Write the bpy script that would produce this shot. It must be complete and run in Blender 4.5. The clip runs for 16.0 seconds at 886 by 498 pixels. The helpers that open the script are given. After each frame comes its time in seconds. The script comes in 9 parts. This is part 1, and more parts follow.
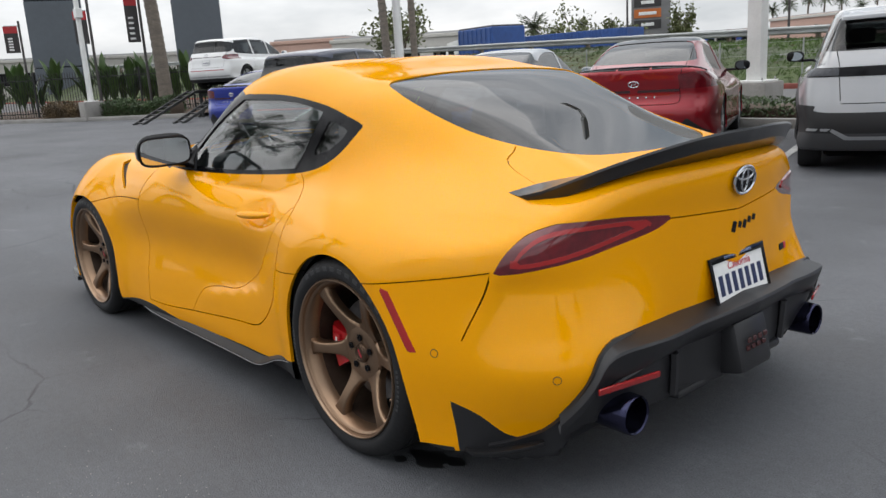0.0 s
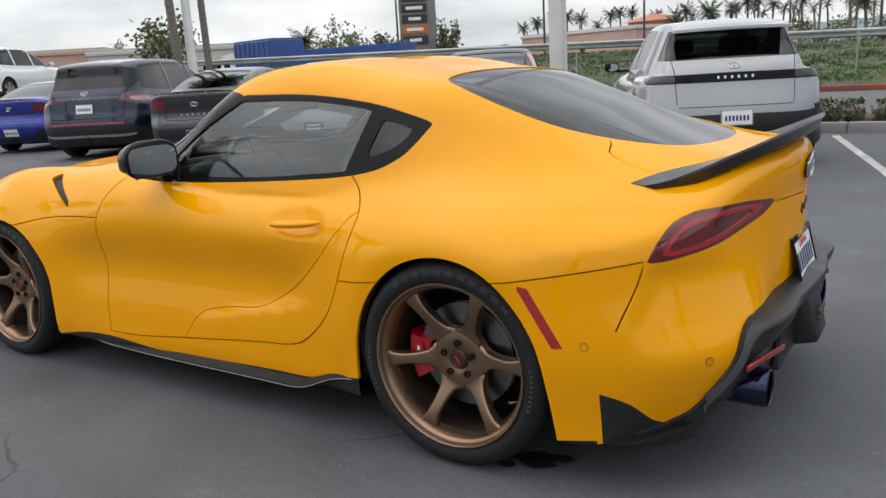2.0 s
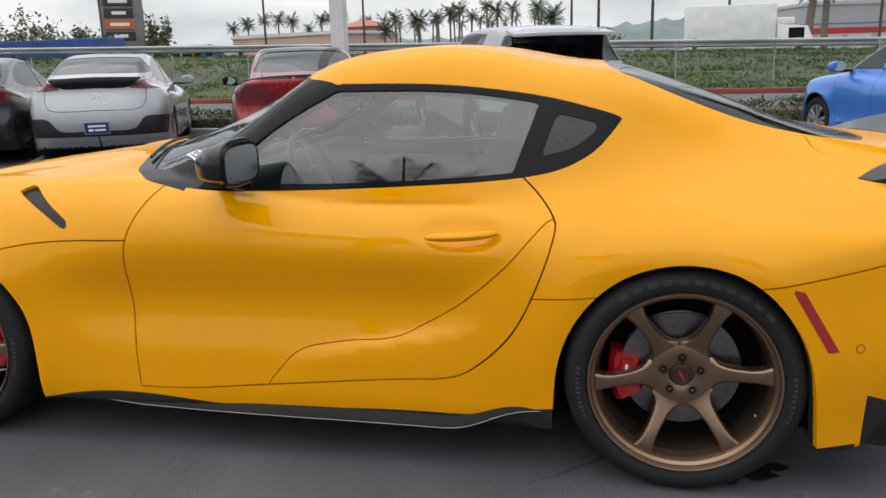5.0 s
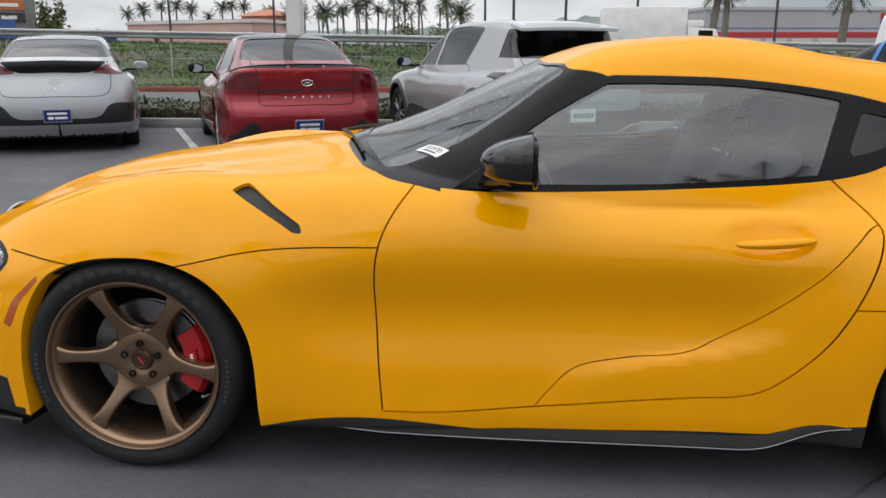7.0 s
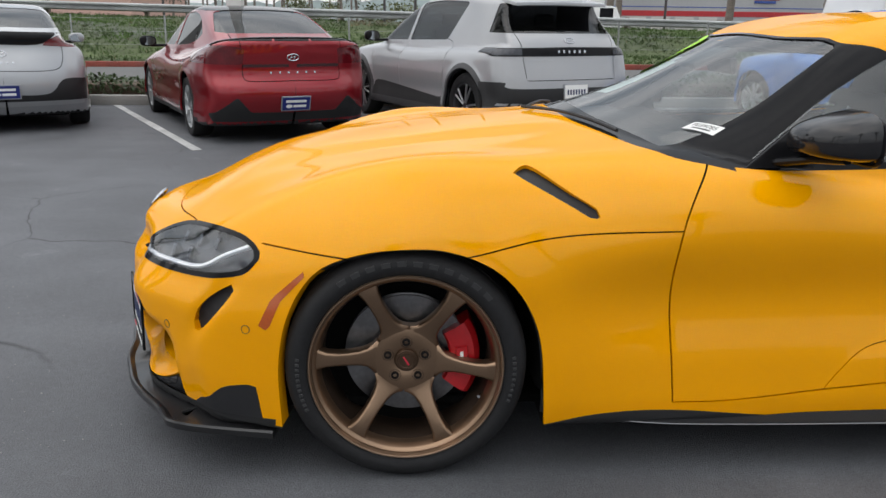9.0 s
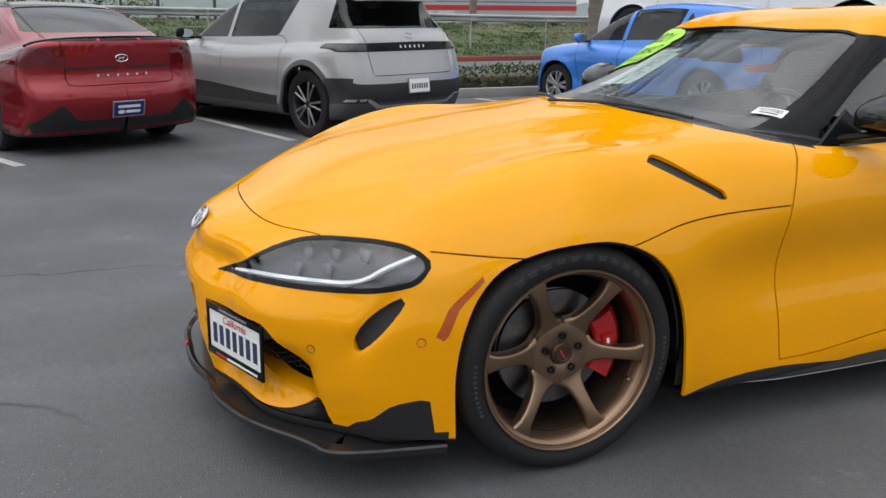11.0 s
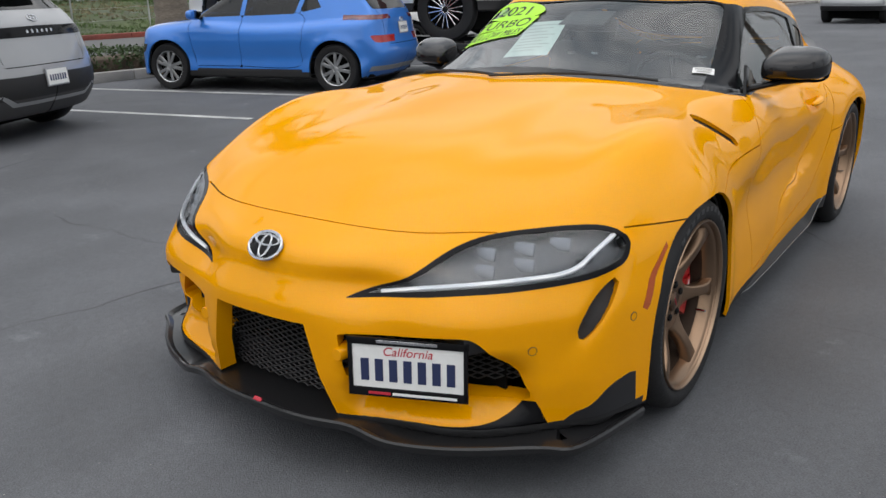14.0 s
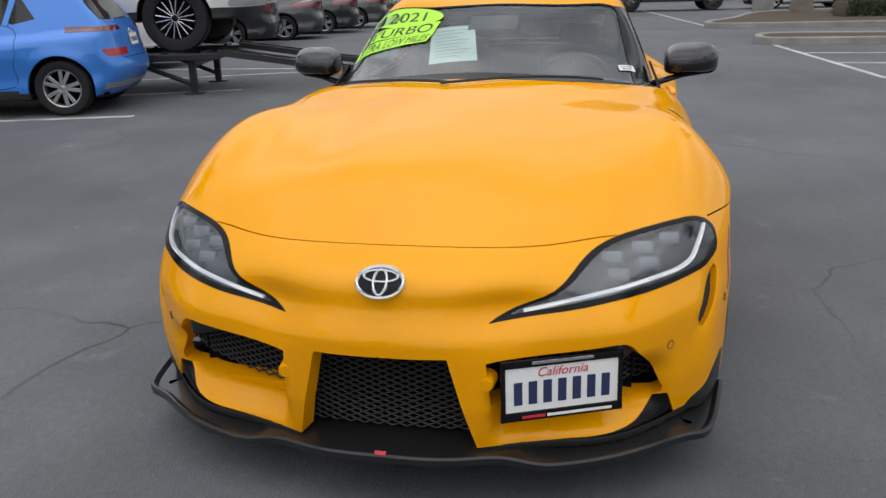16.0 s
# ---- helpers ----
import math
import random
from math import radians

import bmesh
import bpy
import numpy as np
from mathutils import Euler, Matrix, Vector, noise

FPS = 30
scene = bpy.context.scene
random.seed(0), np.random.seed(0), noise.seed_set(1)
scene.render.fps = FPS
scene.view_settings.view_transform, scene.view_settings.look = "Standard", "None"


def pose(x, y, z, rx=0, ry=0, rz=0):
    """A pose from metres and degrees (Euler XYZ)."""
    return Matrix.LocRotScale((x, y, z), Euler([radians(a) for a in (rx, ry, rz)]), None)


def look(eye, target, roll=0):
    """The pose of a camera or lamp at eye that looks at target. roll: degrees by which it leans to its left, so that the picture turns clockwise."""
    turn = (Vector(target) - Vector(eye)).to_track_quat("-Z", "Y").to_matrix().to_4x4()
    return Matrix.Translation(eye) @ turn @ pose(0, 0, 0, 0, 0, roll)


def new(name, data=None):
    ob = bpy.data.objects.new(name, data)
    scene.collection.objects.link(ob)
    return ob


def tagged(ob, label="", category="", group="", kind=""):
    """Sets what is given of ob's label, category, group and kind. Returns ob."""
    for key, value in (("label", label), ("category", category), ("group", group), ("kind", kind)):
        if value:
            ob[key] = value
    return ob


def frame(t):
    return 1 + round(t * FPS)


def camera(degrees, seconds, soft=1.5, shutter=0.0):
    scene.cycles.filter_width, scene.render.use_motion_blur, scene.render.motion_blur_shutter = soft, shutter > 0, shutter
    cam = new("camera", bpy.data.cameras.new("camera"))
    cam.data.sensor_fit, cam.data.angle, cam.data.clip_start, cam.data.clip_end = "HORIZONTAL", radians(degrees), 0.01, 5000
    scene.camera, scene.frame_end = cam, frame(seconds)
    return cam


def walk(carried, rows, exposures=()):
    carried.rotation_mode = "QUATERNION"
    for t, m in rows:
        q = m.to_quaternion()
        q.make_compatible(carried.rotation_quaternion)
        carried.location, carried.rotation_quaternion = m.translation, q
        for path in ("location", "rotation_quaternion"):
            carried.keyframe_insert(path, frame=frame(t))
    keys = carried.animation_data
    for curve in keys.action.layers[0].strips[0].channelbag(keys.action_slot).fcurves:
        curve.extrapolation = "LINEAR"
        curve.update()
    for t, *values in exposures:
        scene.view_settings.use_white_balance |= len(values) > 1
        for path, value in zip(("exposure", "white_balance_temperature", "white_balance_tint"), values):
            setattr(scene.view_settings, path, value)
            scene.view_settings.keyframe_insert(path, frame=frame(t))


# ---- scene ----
cam = camera(58.1, 16.0)
PATH = [
    (0, (-3.332, 2.235, 1.247), (-1.848, 0.972, 0.801), -3.5),
    (0.5, (-3.108, 2.385, 1.248), (-1.724, 1.014, 0.795), -3.3),
    (1, (-2.924, 2.556, 1.257), (-1.642, 1.089, 0.803), -3.2),
    (1.5, (-2.742, 2.77, 1.271), (-1.567, 1.217, 0.817), -3.3),
    (2, (-2.521, 2.85, 1.244), (-1.454, 1.217, 0.799), -3.4),
    (2.5, (-2.288, 2.924, 1.266), (-1.344, 1.223, 0.802), -3.5),
    (3, (-2.051, 3.055, 1.261), (-1.219, 1.296, 0.798), -3.2),
    (3.2, (-2.012, 3.059, 1.269), (-1.187, 1.299, 0.798), -3.6),
    (5.3, (-0.851, 3.094, 1.255), (-0.488, 1.184, 0.785), -1.4),
    (5.5, (-0.736, 3.077, 1.262), (-0.399, 1.162, 0.789), -1.3),
    (6, (-0.469, 3.08, 1.254), (-0.189, 1.158, 0.778), -1.1),
    (6.5, (-0.156, 3.102, 1.271), (0.073, 1.174, 0.792), -0.6),
    (7, (0.117, 3.025, 1.255), (0.293, 1.093, 0.769), -0.1),
    (7.5, (0.389, 2.995, 1.248), (0.515, 1.062, 0.749), 0.2),
    (8, (0.709, 3.015, 1.248), (0.78, 1.084, 0.732), 0.3),
    (8.5, (0.982, 2.946, 1.24), (0.98, 1.018, 0.708), 0.4),
    (9, (1.243, 2.901, 1.239), (1.149, 0.978, 0.698), 0.5),
    (9.5, (1.552, 2.897, 1.248), (1.349, 0.984, 0.704), 0.6),
    (9.7, (1.652, 2.878, 1.248), (1.398, 0.971, 0.701), 0.4),
    (11.8, (2.652, 2.441, 1.243), (1.698, 0.776, 0.682), -0.2),
    (12, (2.734, 2.364, 1.253), (1.715, 0.739, 0.686), -0.3),
    (12.5, (2.974, 2.215, 1.259), (1.804, 0.7, 0.678), -0.7),
    (13, (3.228, 2.042, 1.275), (1.918, 0.653, 0.68), -0.8),
    (13.5, (3.387, 1.801, 1.271), (1.952, 0.55, 0.66), -0.9),
    (14, (3.55, 1.59, 1.276), (1.999, 0.49, 0.656), -1.0),
    (14.5, (3.736, 1.356, 1.297), (2.082, 0.422, 0.671), -0.9),
    (15, (3.768, 1.08, 1.284), (2.029, 0.317, 0.656), -1.2),
    (15.5, (3.801, 0.833, 1.284), (1.993, 0.251, 0.657), -1.5),
    (16, (3.898, 0.536, 1.304), (2.041, 0.138, 0.679), -1.6),
]
walk(cam, [(t, look(eye, target, roll)) for t, eye, target, roll in PATH],
     exposures=((0, 0.72), (3, 0.68), (7, 0.66), (9, 0.68), (13, 0.58), (16, 0.47)))

# ---- sky and sun: thin bright overcast ----
SUN_EL, SUN_AZ = 62.0, 15.0        # degrees above the ground; compass turn of the sun in the plan
world = bpy.data.worlds.new("sky")
scene.world = world
world.use_nodes = True
wn, wl = world.node_tree.nodes, world.node_tree.links
wn.clear()
w_out = wn.new("ShaderNodeOutputWorld")
w_bg = wn.new("ShaderNodeBackground")
w_sky = wn.new("ShaderNodeTexSky")
w_sky.sky_type = "NISHITA"
w_sky.sun_disc = False
w_sky.sun_elevation = radians(SUN_EL)
w_sky.sun_rotation = radians(90 - SUN_AZ)
w_sky.dust_density = 3.0
w_gain = wn.new("ShaderNodeMix")
w_gain.data_type = "RGBA"
w_gain.blend_type = "MULTIPLY"
w_gain.inputs[0].default_value = 1.0
w_gain.inputs[7].default_value = (0.10, 0.10, 0.10, 1)
w_co = wn.new("ShaderNodeTexCoord")
w_map = wn.new("ShaderNodeMapping")
w_map.inputs["Scale"].default_value = (1.0, 1.0, 3.2)
w_noise = wn.new("ShaderNodeTexNoise")
w_noise.inputs["Scale"].default_value = 2.1
w_noise.inputs["Detail"].default_value = 6.0
w_noise.inputs["Roughness"].default_value = 0.55
w_ramp = wn.new("ShaderNodeValToRGB")
w_ramp.color_ramp.elements[0].position = 0.34
w_ramp.color_ramp.elements[0].color = (0.34, 0.38, 0.42, 1)
w_ramp.color_ramp.elements[1].position = 0.68
w_ramp.color_ramp.elements[1].color = (0.97, 0.97, 0.975, 1)
w_mix = wn.new("ShaderNodeMix")
w_mix.data_type = "RGBA"
w_mix.inputs[0].default_value = 0.88
wl.new(w_sky.outputs[0], w_gain.inputs[6])
wl.new(w_co.outputs["Generated"], w_map.inputs[0])
wl.new(w_map.outputs[0], w_noise.inputs[0])
wl.new(w_noise.outputs[0], w_ramp.inputs[0])
wl.new(w_gain.outputs[2], w_mix.inputs[6])
wl.new(w_ramp.outputs[0], w_mix.inputs[7])
# an overcast sky is brighter overhead than at the horizon
w_sep = wn.new("ShaderNodeSeparateXYZ")
w_el = wn.new("ShaderNodeMapRange")
w_el.inputs[1].default_value, w_el.inputs[2].default_value = 0.05, 1.0
w_el.inputs[3].default_value, w_el.inputs[4].default_value = 0.77, 1.55
w_lift = wn.new("ShaderNodeVectorMath")
w_lift.operation = "SCALE"
wl.new(w_co.outputs["Generated"], w_sep.inputs[0])
wl.new(w_sep.outputs[2], w_el.inputs[0])
wl.new(w_mix.outputs[2], w_lift.inputs[0])
wl.new(w_el.outputs[0], w_lift.inputs["Scale"])
wl.new(w_lift.outputs[0], w_bg.inputs[0])
wl.new(w_bg.outputs[0], w_out.inputs[0])
w_bg.inputs[1].default_value = 1.0

sun = new("sun", bpy.data.lights.new("sun", "SUN"))
sun.data.energy = 0.6
sun.data.angle = radians(105)
sun.data.color = (1.0, 0.96, 0.90)
sun_dir = Vector((math.cos(radians(SUN_EL)) * math.cos(radians(SUN_AZ)), math.cos(radians(SUN_EL)) * math.sin(radians(SUN_AZ)), math.sin(radians(SUN_EL))))
sun.matrix_world = look(sun_dir * 60, (0, 0, 0))
scene.view_settings.exposure = 0.6

# ---- materials ----
def mat(name, color, rough=0.5, metal=0.0, grain=0.0, scale=30.0, bump=0.0, coat=0.0, stain=0.0, stain_scale=1.2, spec=0.5, alpha=1.0, glow=0.0, aniso=1.0):
    """A surface with fine grain and broad stains in colour and roughness."""
    m = bpy.data.materials.new(name)
    m.use_nodes = True
    n, l = m.node_tree.nodes, m.node_tree.links
    b = n["Principled BSDF"]
    b.inputs["Base Color"].default_value = (*color, 1)
    b.inputs["Roughness"].default_value = rough
    b.inputs["Metallic"].default_value = metal
    b.inputs["Specular IOR Level"].default_value = spec
    b.inputs["Coat Weight"].default_value = coat
    b.inputs["Coat Roughness"].default_value = 0.03
    if glow:
        b.inputs["Emission Color"].default_value = (*color, 1)
        b.inputs["Emission Strength"].default_value = glow
    if grain or stain or bump:
        co = n.new("ShaderNodeTexCoord")
        mp = n.new("ShaderNodeMapping")
        mp.inputs["Scale"].default_value = (1, 1, aniso)
        l.new(co.outputs["Object"], mp.inputs[0])
        fine = n.new("ShaderNodeTexNoise")
        fine.inputs["Scale"].default_value = scale
        fine.inputs["Detail"].default_value = 5
        wide = n.new("ShaderNodeTexNoise")
        wide.inputs["Scale"].default_value = stain_scale
        wide.inputs["Detail"].default_value = 4
        l.new(mp.outputs[0], fine.inputs[0])
        l.new(mp.outputs[0], wide.inputs[0])
        a = n.new("ShaderNodeMapRange")
        a.inputs[1].default_value, a.inputs[2].default_value = 0.25, 0.75
        a.inputs[3].default_value, a.inputs[4].default_value = 1 - grain, 1 + grain
        c = n.new("ShaderNodeMapRange")
        c.inputs[1].default_value, c.inputs[2].default_value = 0.3, 0.7
        c.inputs[3].default_value, c.inputs[4].default_value = 1 - stain, 1 + stain
        l.new(fine.outputs[0], a.inputs[0])
        l.new(wide.outputs[0], c.inputs[0])
        mul = n.new("ShaderNodeMath")
        mul.operation = "MULTIPLY"
        l.new(a.outputs[0], mul.inputs[0])
        l.new(c.outputs[0], mul.inputs[1])
        mix = n.new("ShaderNodeVectorMath")
        mix.operation = "SCALE"
        mix.inputs[0].default_value = color
        l.new(mul.outputs[0], mix.inputs["Scale"])
        l.new(mix.outputs[0], b.inputs["Base Color"])
        r = n.new("ShaderNodeMath")
        r.operation = "MULTIPLY"
        r.use_clamp = True
        r.inputs[1].default_value = rough
        l.new(c.outputs[0], r.inputs[0])
        l.new(r.outputs[0], b.inputs["Roughness"])
        if bump:
            bp = n.new("ShaderNodeBump")
            bp.inputs["Strength"].default_value = bump
            bp.inputs["Distance"].default_value = 0.01
            l.new(fine.outputs[0], bp.inputs["Height"])
            l.new(bp.outputs[0], b.inputs["Normal"])
    return m


def paint(name, color, flake=0.0, rough=0.38, spec=0.3, coat=1.0):
    m = mat(name, color, rough, flake, grain=0.015, scale=400, coat=coat, stain=0.03, stain_scale=2.5, spec=spec)
    return m


def glass(name, tint, see=0.5, rough=0.0, base=0.055):
    """Tinted glazing: part clear, part dark body, with a glossy face."""
    m = bpy.data.materials.new(name)
    m.use_nodes = True
    n, l = m.node_tree.nodes, m.node_tree.links
    n.remove(n["Principled BSDF"])
    clear = n.new("ShaderNodeBsdfTransparent")
    clear.inputs[0].default_value = (*[see * c for c in tint], 1)
    gloss = n.new("ShaderNodeBsdfGlossy")
    gloss.inputs["Roughness"].default_value = rough
    lw = n.new("ShaderNodeLayerWeight")
    lw.inputs[0].default_value = 0.5
    po = n.new("ShaderNodeMath")
    po.operation = "POWER"
    po.inputs[1].default_value = 4.0
    l.new(lw.outputs["Facing"], po.inputs[0])
    fr = n.new("ShaderNodeMapRange")
    fr.inputs[3].default_value, fr.inputs[4].default_value = base, 0.9
    l.new(po.outputs[0], fr.inputs[0])
    mx = n.new("ShaderNodeMixShader")
    l.new(fr.outputs[0], mx.inputs[0])
    l.new(clear.outputs[0], mx.inputs[1])
    l.new(gloss.outputs[0], mx.inputs[2])
    l.new(mx.outputs[0], n["Material Output"].inputs[0])
    return m


M_YELLOW = paint("yellow_paint", (0.82, 0.338, 0.0), spec=0.0, coat=0.58)
M_BLACK_GLOSS = mat("gloss_black", (0.009, 0.009, 0.010), 0.10, coat=0.0, spec=0.13, grain=0.1, scale=60, stain=0.1)
M_BLACK_TRIM = mat("satin_black_trim", (0.016, 0.016, 0.018), 0.42, grain=0.12, scale=180, stain=0.12, stain_scale=5)
M_BLACK_MATT = mat("matt_black_plastic", (0.014, 0.014, 0.015), 0.62, grain=0.15, scale=140, bump=0.08, stain=0.15)
M_SKIRT = mat("dark_carbon", (0.010, 0.010, 0.011), 0.42, grain=0.35, scale=300, spec=0.22, stain=0.1)
M_CARBON = mat("carbon_fibre", (0.014, 0.014, 0.015), 0.30, grain=0.35, scale=300, coat=0.3, spec=0.4, stain=0.1)
# near-black with the shade of seams, hollows and undersides in its colour
M_DARK = mat("shade_black", (0.004, 0.004, 0.004), 0.9, spec=0.1)
M_RUBBER = mat("tyre_rubber", (0.013, 0.013, 0.014), 0.68, grain=0.2, scale=70, bump=0.12, stain=0.18, stain_scale=6, spec=0.3)
M_RUBBER_TEXT = mat("raised_rubber", (0.024, 0.024, 0.025), 0.5)
M_BRONZE = mat("bronze_wheel", (0.27, 0.178, 0.116), 0.30, 0.9, grain=0.05, scale=260, stain=0.06, stain_scale=8)
# bronze darkened in its colour for the shade deep inside the wheel
M_BARREL = mat("shaded_bronze_barrel", (0.055, 0.036, 0.025), 0.5, 0.6, grain=0.15, scale=60, stain=0.25, stain_scale=10)
M_MIRROR_CAP = mat("lacquered_carbon", (0.010, 0.010, 0.011), 0.12, grain=0.3, scale=260, coat=0.3, spec=0.35)
M_BRONZE_LIP = mat("turned_bronze_lip", (0.33, 0.225, 0.15), 0.28, 0.8, grain=0.05, scale=260)
M_STEEL = mat("machined_steel", (0.55, 0.55, 0.55), 0.3, 1.0, grain=0.1, scale=90, stain=0.15, stain_scale=10)
M_DISC = mat("worn_brake_disc", (0.20, 0.20, 0.205), 0.34, 1.0, grain=0.15, scale=70, stain=0.2, stain_scale=12)
M_CHROME = mat("chrome", (0.75, 0.76, 0.78), 0.08, 1.0)
M_SILVER = mat("silver_badge", (0.55, 0.56, 0.58), 0.22, 0.9)
M_RED_CALIPER = mat("red_caliper", (0.42, 0.008, 0.012), 0.3, coat=0.5, grain=0.08, scale=80)
M_RED_LENS = mat("red_lens", (0.11, 0.004, 0.008), 0.08, coat=1.0, grain=0.2, scale=60, stain=0.25, stain_scale=9)
M_DARK_LENS = mat("smoked_lens", (0.045, 0.006, 0.008), 0.06, coat=1.0)
M_AMBER = mat("amber_reflector", (0.42, 0.075, 0.008), 0.18, coat=0.8, grain=0.12, scale=160)
M_REFLECTOR = mat("red_reflector", (0.34, 0.012, 0.012), 0.2, coat=0.8, grain=0.1, scale=160)
M_WHITE = mat("white_print", (0.78, 0.78, 0.76), 0.5, grain=0.03, scale=40, stain=0.04)
M_BAR = mat("dark_print", (0.02, 0.03, 0.09), 0.5)
M_BAR_BLACK = mat("black_print", (0.012, 0.012, 0.012), 0.5)
M_RED_PRINT = mat("red_print", (0.5, 0.02, 0.04), 0.5)
M_LIME = mat("fluorescent_lime", (0.42, 0.85, 0.03), 0.5, stain=0.04)
M_PAPER = mat("pale_paper", (0.58, 0.70, 0.66), 0.6, grain=0.04, scale=60, stain=0.05)
M_GLASS = glass("car_glass", (0.80, 0.90, 0.89), 0.78, base=0.125)
M_SCREEN = glass("clear_windscreen", (0.90, 0.95, 0.94), 0.88, base=0.115)
M_GLASS_DARK = glass("privacy_glass", (0.75, 0.80, 0.86), 0.12)
M_LENS_CLEAR = glass("headlamp_lens", (0.95, 0.97, 1.0), 0.94, base=0.085)
M_FABRIC = mat("dark_upholstery", (0.030, 0.031, 0.033), 0.75, grain=0.25, scale=200, bump=0.1, stain=0.1)
M_LED = mat("led_strip", (0.86, 0.87, 0.88), 0.35)
M_LENS_CELL = mat("lamp_cell", (0.20, 0.21, 0.23), 0.10, 0.5)
M_BRONZE_DARK = mat("dark_bronze", (0.09, 0.055, 0.035), 0.4, 0.7)
M_BLUED = mat("blued_titanium", (0.035, 0.036, 0.07), 0.16, 0.95, stain=0.3, stain_scale=14)
M_RED_DULL = mat("dull_red_lens", (0.05, 0.012, 0.012), 0.25)
# pale grey standing in for a highlight on the skirt's edge
M_EDGE_GLINT = mat("edge_highlight_grey", (0.30, 0.30, 0.31), 0.4, 0.5)
M_MIRROR = mat("mirror_silver", (0.85, 0.87, 0.88), 0.02, 1.0)
M_GREY_PRINT = mat("grey_print", (0.30, 0.36, 0.35), 0.6)
M_LAMP_INNER = mat("lamp_bowl", (0.060, 0.063, 0.070), 0.25, 0.5, grain=0.3, scale=40)


# ---- mesh helpers ----
def spl(*pts):
    """A natural cubic spline through (x, y) pairs, straight beyond its ends; works on arrays."""
    xs, ys = np.array([p[0] for p in pts], float), np.array([p[1] for p in pts], float)
    o = np.argsort(xs)
    xs, ys = xs[o], ys[o]
    n = len(xs)
    h = np.diff(xs)
    a = np.zeros((n, n))
    r = np.zeros(n)
    a[0, 0] = a[-1, -1] = 1
    for i in range(1, n - 1):
        a[i, i - 1], a[i, i], a[i, i + 1] = h[i - 1], 2 * (h[i - 1] + h[i]), h[i]
        r[i] = 6 * ((ys[i + 1] - ys[i]) / h[i] - (ys[i] - ys[i - 1]) / h[i - 1])
    s = np.linalg.solve(a, r)
    k0 = (ys[1] - ys[0]) / h[0] - h[0] * (2 * s[0] + s[1]) / 6
    k1 = (ys[-1] - ys[-2]) / h[-1] + h[-1] * (2 * s[-1] + s[-2]) / 6

    def f(x):
        x = np.asarray(x, float)
        i = np.clip(np.searchsorted(xs, x) - 1, 0, n - 2)
        d0, d1, w = xs[i + 1] - x, x - xs[i], h[i]
        v = (s[i] * d0 ** 3 + s[i + 1] * d1 ** 3) / (6 * w) + (ys[i] / w - s[i] * w / 6) * d0 + (ys[i + 1] / w - s[i + 1] * w / 6) * d1
        v = np.where(x < xs[0], ys[0] + k0 * (x - xs[0]), v)
        return np.where(x > xs[-1], ys[-1] + k1 * (x - xs[-1]), v)
    return f


def smax(a, b, k):
    h = np.clip(0.5 + 0.5 * (a - b) / k, 0, 1)
    return b + (a - b) * h + k * h * (1 - h)


def smin(a, b, k):
    return -smax(-a, -b, k)


def step01(x):
    x = np.clip(x, 0, 1)
    return x * x * (3 - 2 * x)


def rounded(pts, per=6, closed=True):
    """A smooth closed outline through corner points (Catmull-Rom); a point given twice stays a sharp corner."""
    p = [Vector(q) for q in pts]
    n = len(p)
    out = []
    for i in range(n if closed else n - 1):
        a, b = p[i], p[(i + 1) % n]
        if (a - b).length < 1e-6:
            continue
        a0 = p[i - 1] if (closed or i) else a
        b1 = p[(i + 2) % n] if (closed or i + 2 < n) else b
        for j in range(per):
            t = j / per
            out.append(0.5 * (2 * a + (b - a0) * t + (2 * a0 - 5 * a + 4 * b - b1) * t * t + (3 * a - a0 - 3 * b + b1) * t ** 3))
    if not closed:
        out.append(p[-1])
    return np.array([q[:] for q in out])


def outline_dist(poly, u, v):
    """Signed distance (negative inside) of points (u, v) to a closed outline."""
    d = np.full(len(u), 1e9)
    inside = np.zeros(len(u), bool)
    for (ax, ay), (bx, by) in zip(poly, np.roll(poly, -1, 0)):
        ex, ey = bx - ax, by - ay
        t = np.clip(((u - ax) * ex + (v - ay) * ey) / (ex * ex + ey * ey + 1e-12), 0, 1)
        d = np.minimum(d, (u - ax - t * ex) ** 2 + (v - ay - t * ey) ** 2)
        if abs(ey) > 1e-12:
            hit = ((ay > v) != (by > v)) & (u < ex * (v - ay) / ey + ax)
            inside ^= hit
    return np.where(inside, -1, 1) * np.sqrt(d)


def mesh_from(name, verts, faces, normals=None):
    me = bpy.data.meshes.new(name)
    me.from_pydata([tuple(v) for v in verts], [], [tuple(f) for f in faces])
    me.polygons.foreach_set("use_smooth", [True] * len(me.polygons))
    me.update()
    if normals is not None:
        me.normals_split_custom_set_from_vertices([tuple(n) for n in normals])
    return me


def flat_soft(me, angle=35):
    """Smooth shading with sharp edges where faces meet at more than the angle."""
    me.polygons.foreach_set("use_smooth", [True] * len(me.polygons))
    me.set_sharp_from_angle(angle=radians(angle))


def part(name, geo, material, parent=None, label="", sharp=35):
    """Links a bmesh, a mesh or (verts, faces) as one mesh object under a thing or a part."""
    if isinstance(geo, bmesh.types.BMesh):
        me = bpy.data.meshes.new(name)
        geo.to_mesh(me)
        geo.free()
        flat_soft(me, sharp)
    elif isinstance(geo, tuple):
        me = mesh_from(name, *geo)
        if len(geo) == 2:
            flat_soft(me, sharp)
    else:
        me = geo
    if material and not me.materials:
        me.materials.append(material)
    ob = new(name, me)
    if parent:
        ob.parent = parent
    if label:
        ob["label"] = label
    return ob


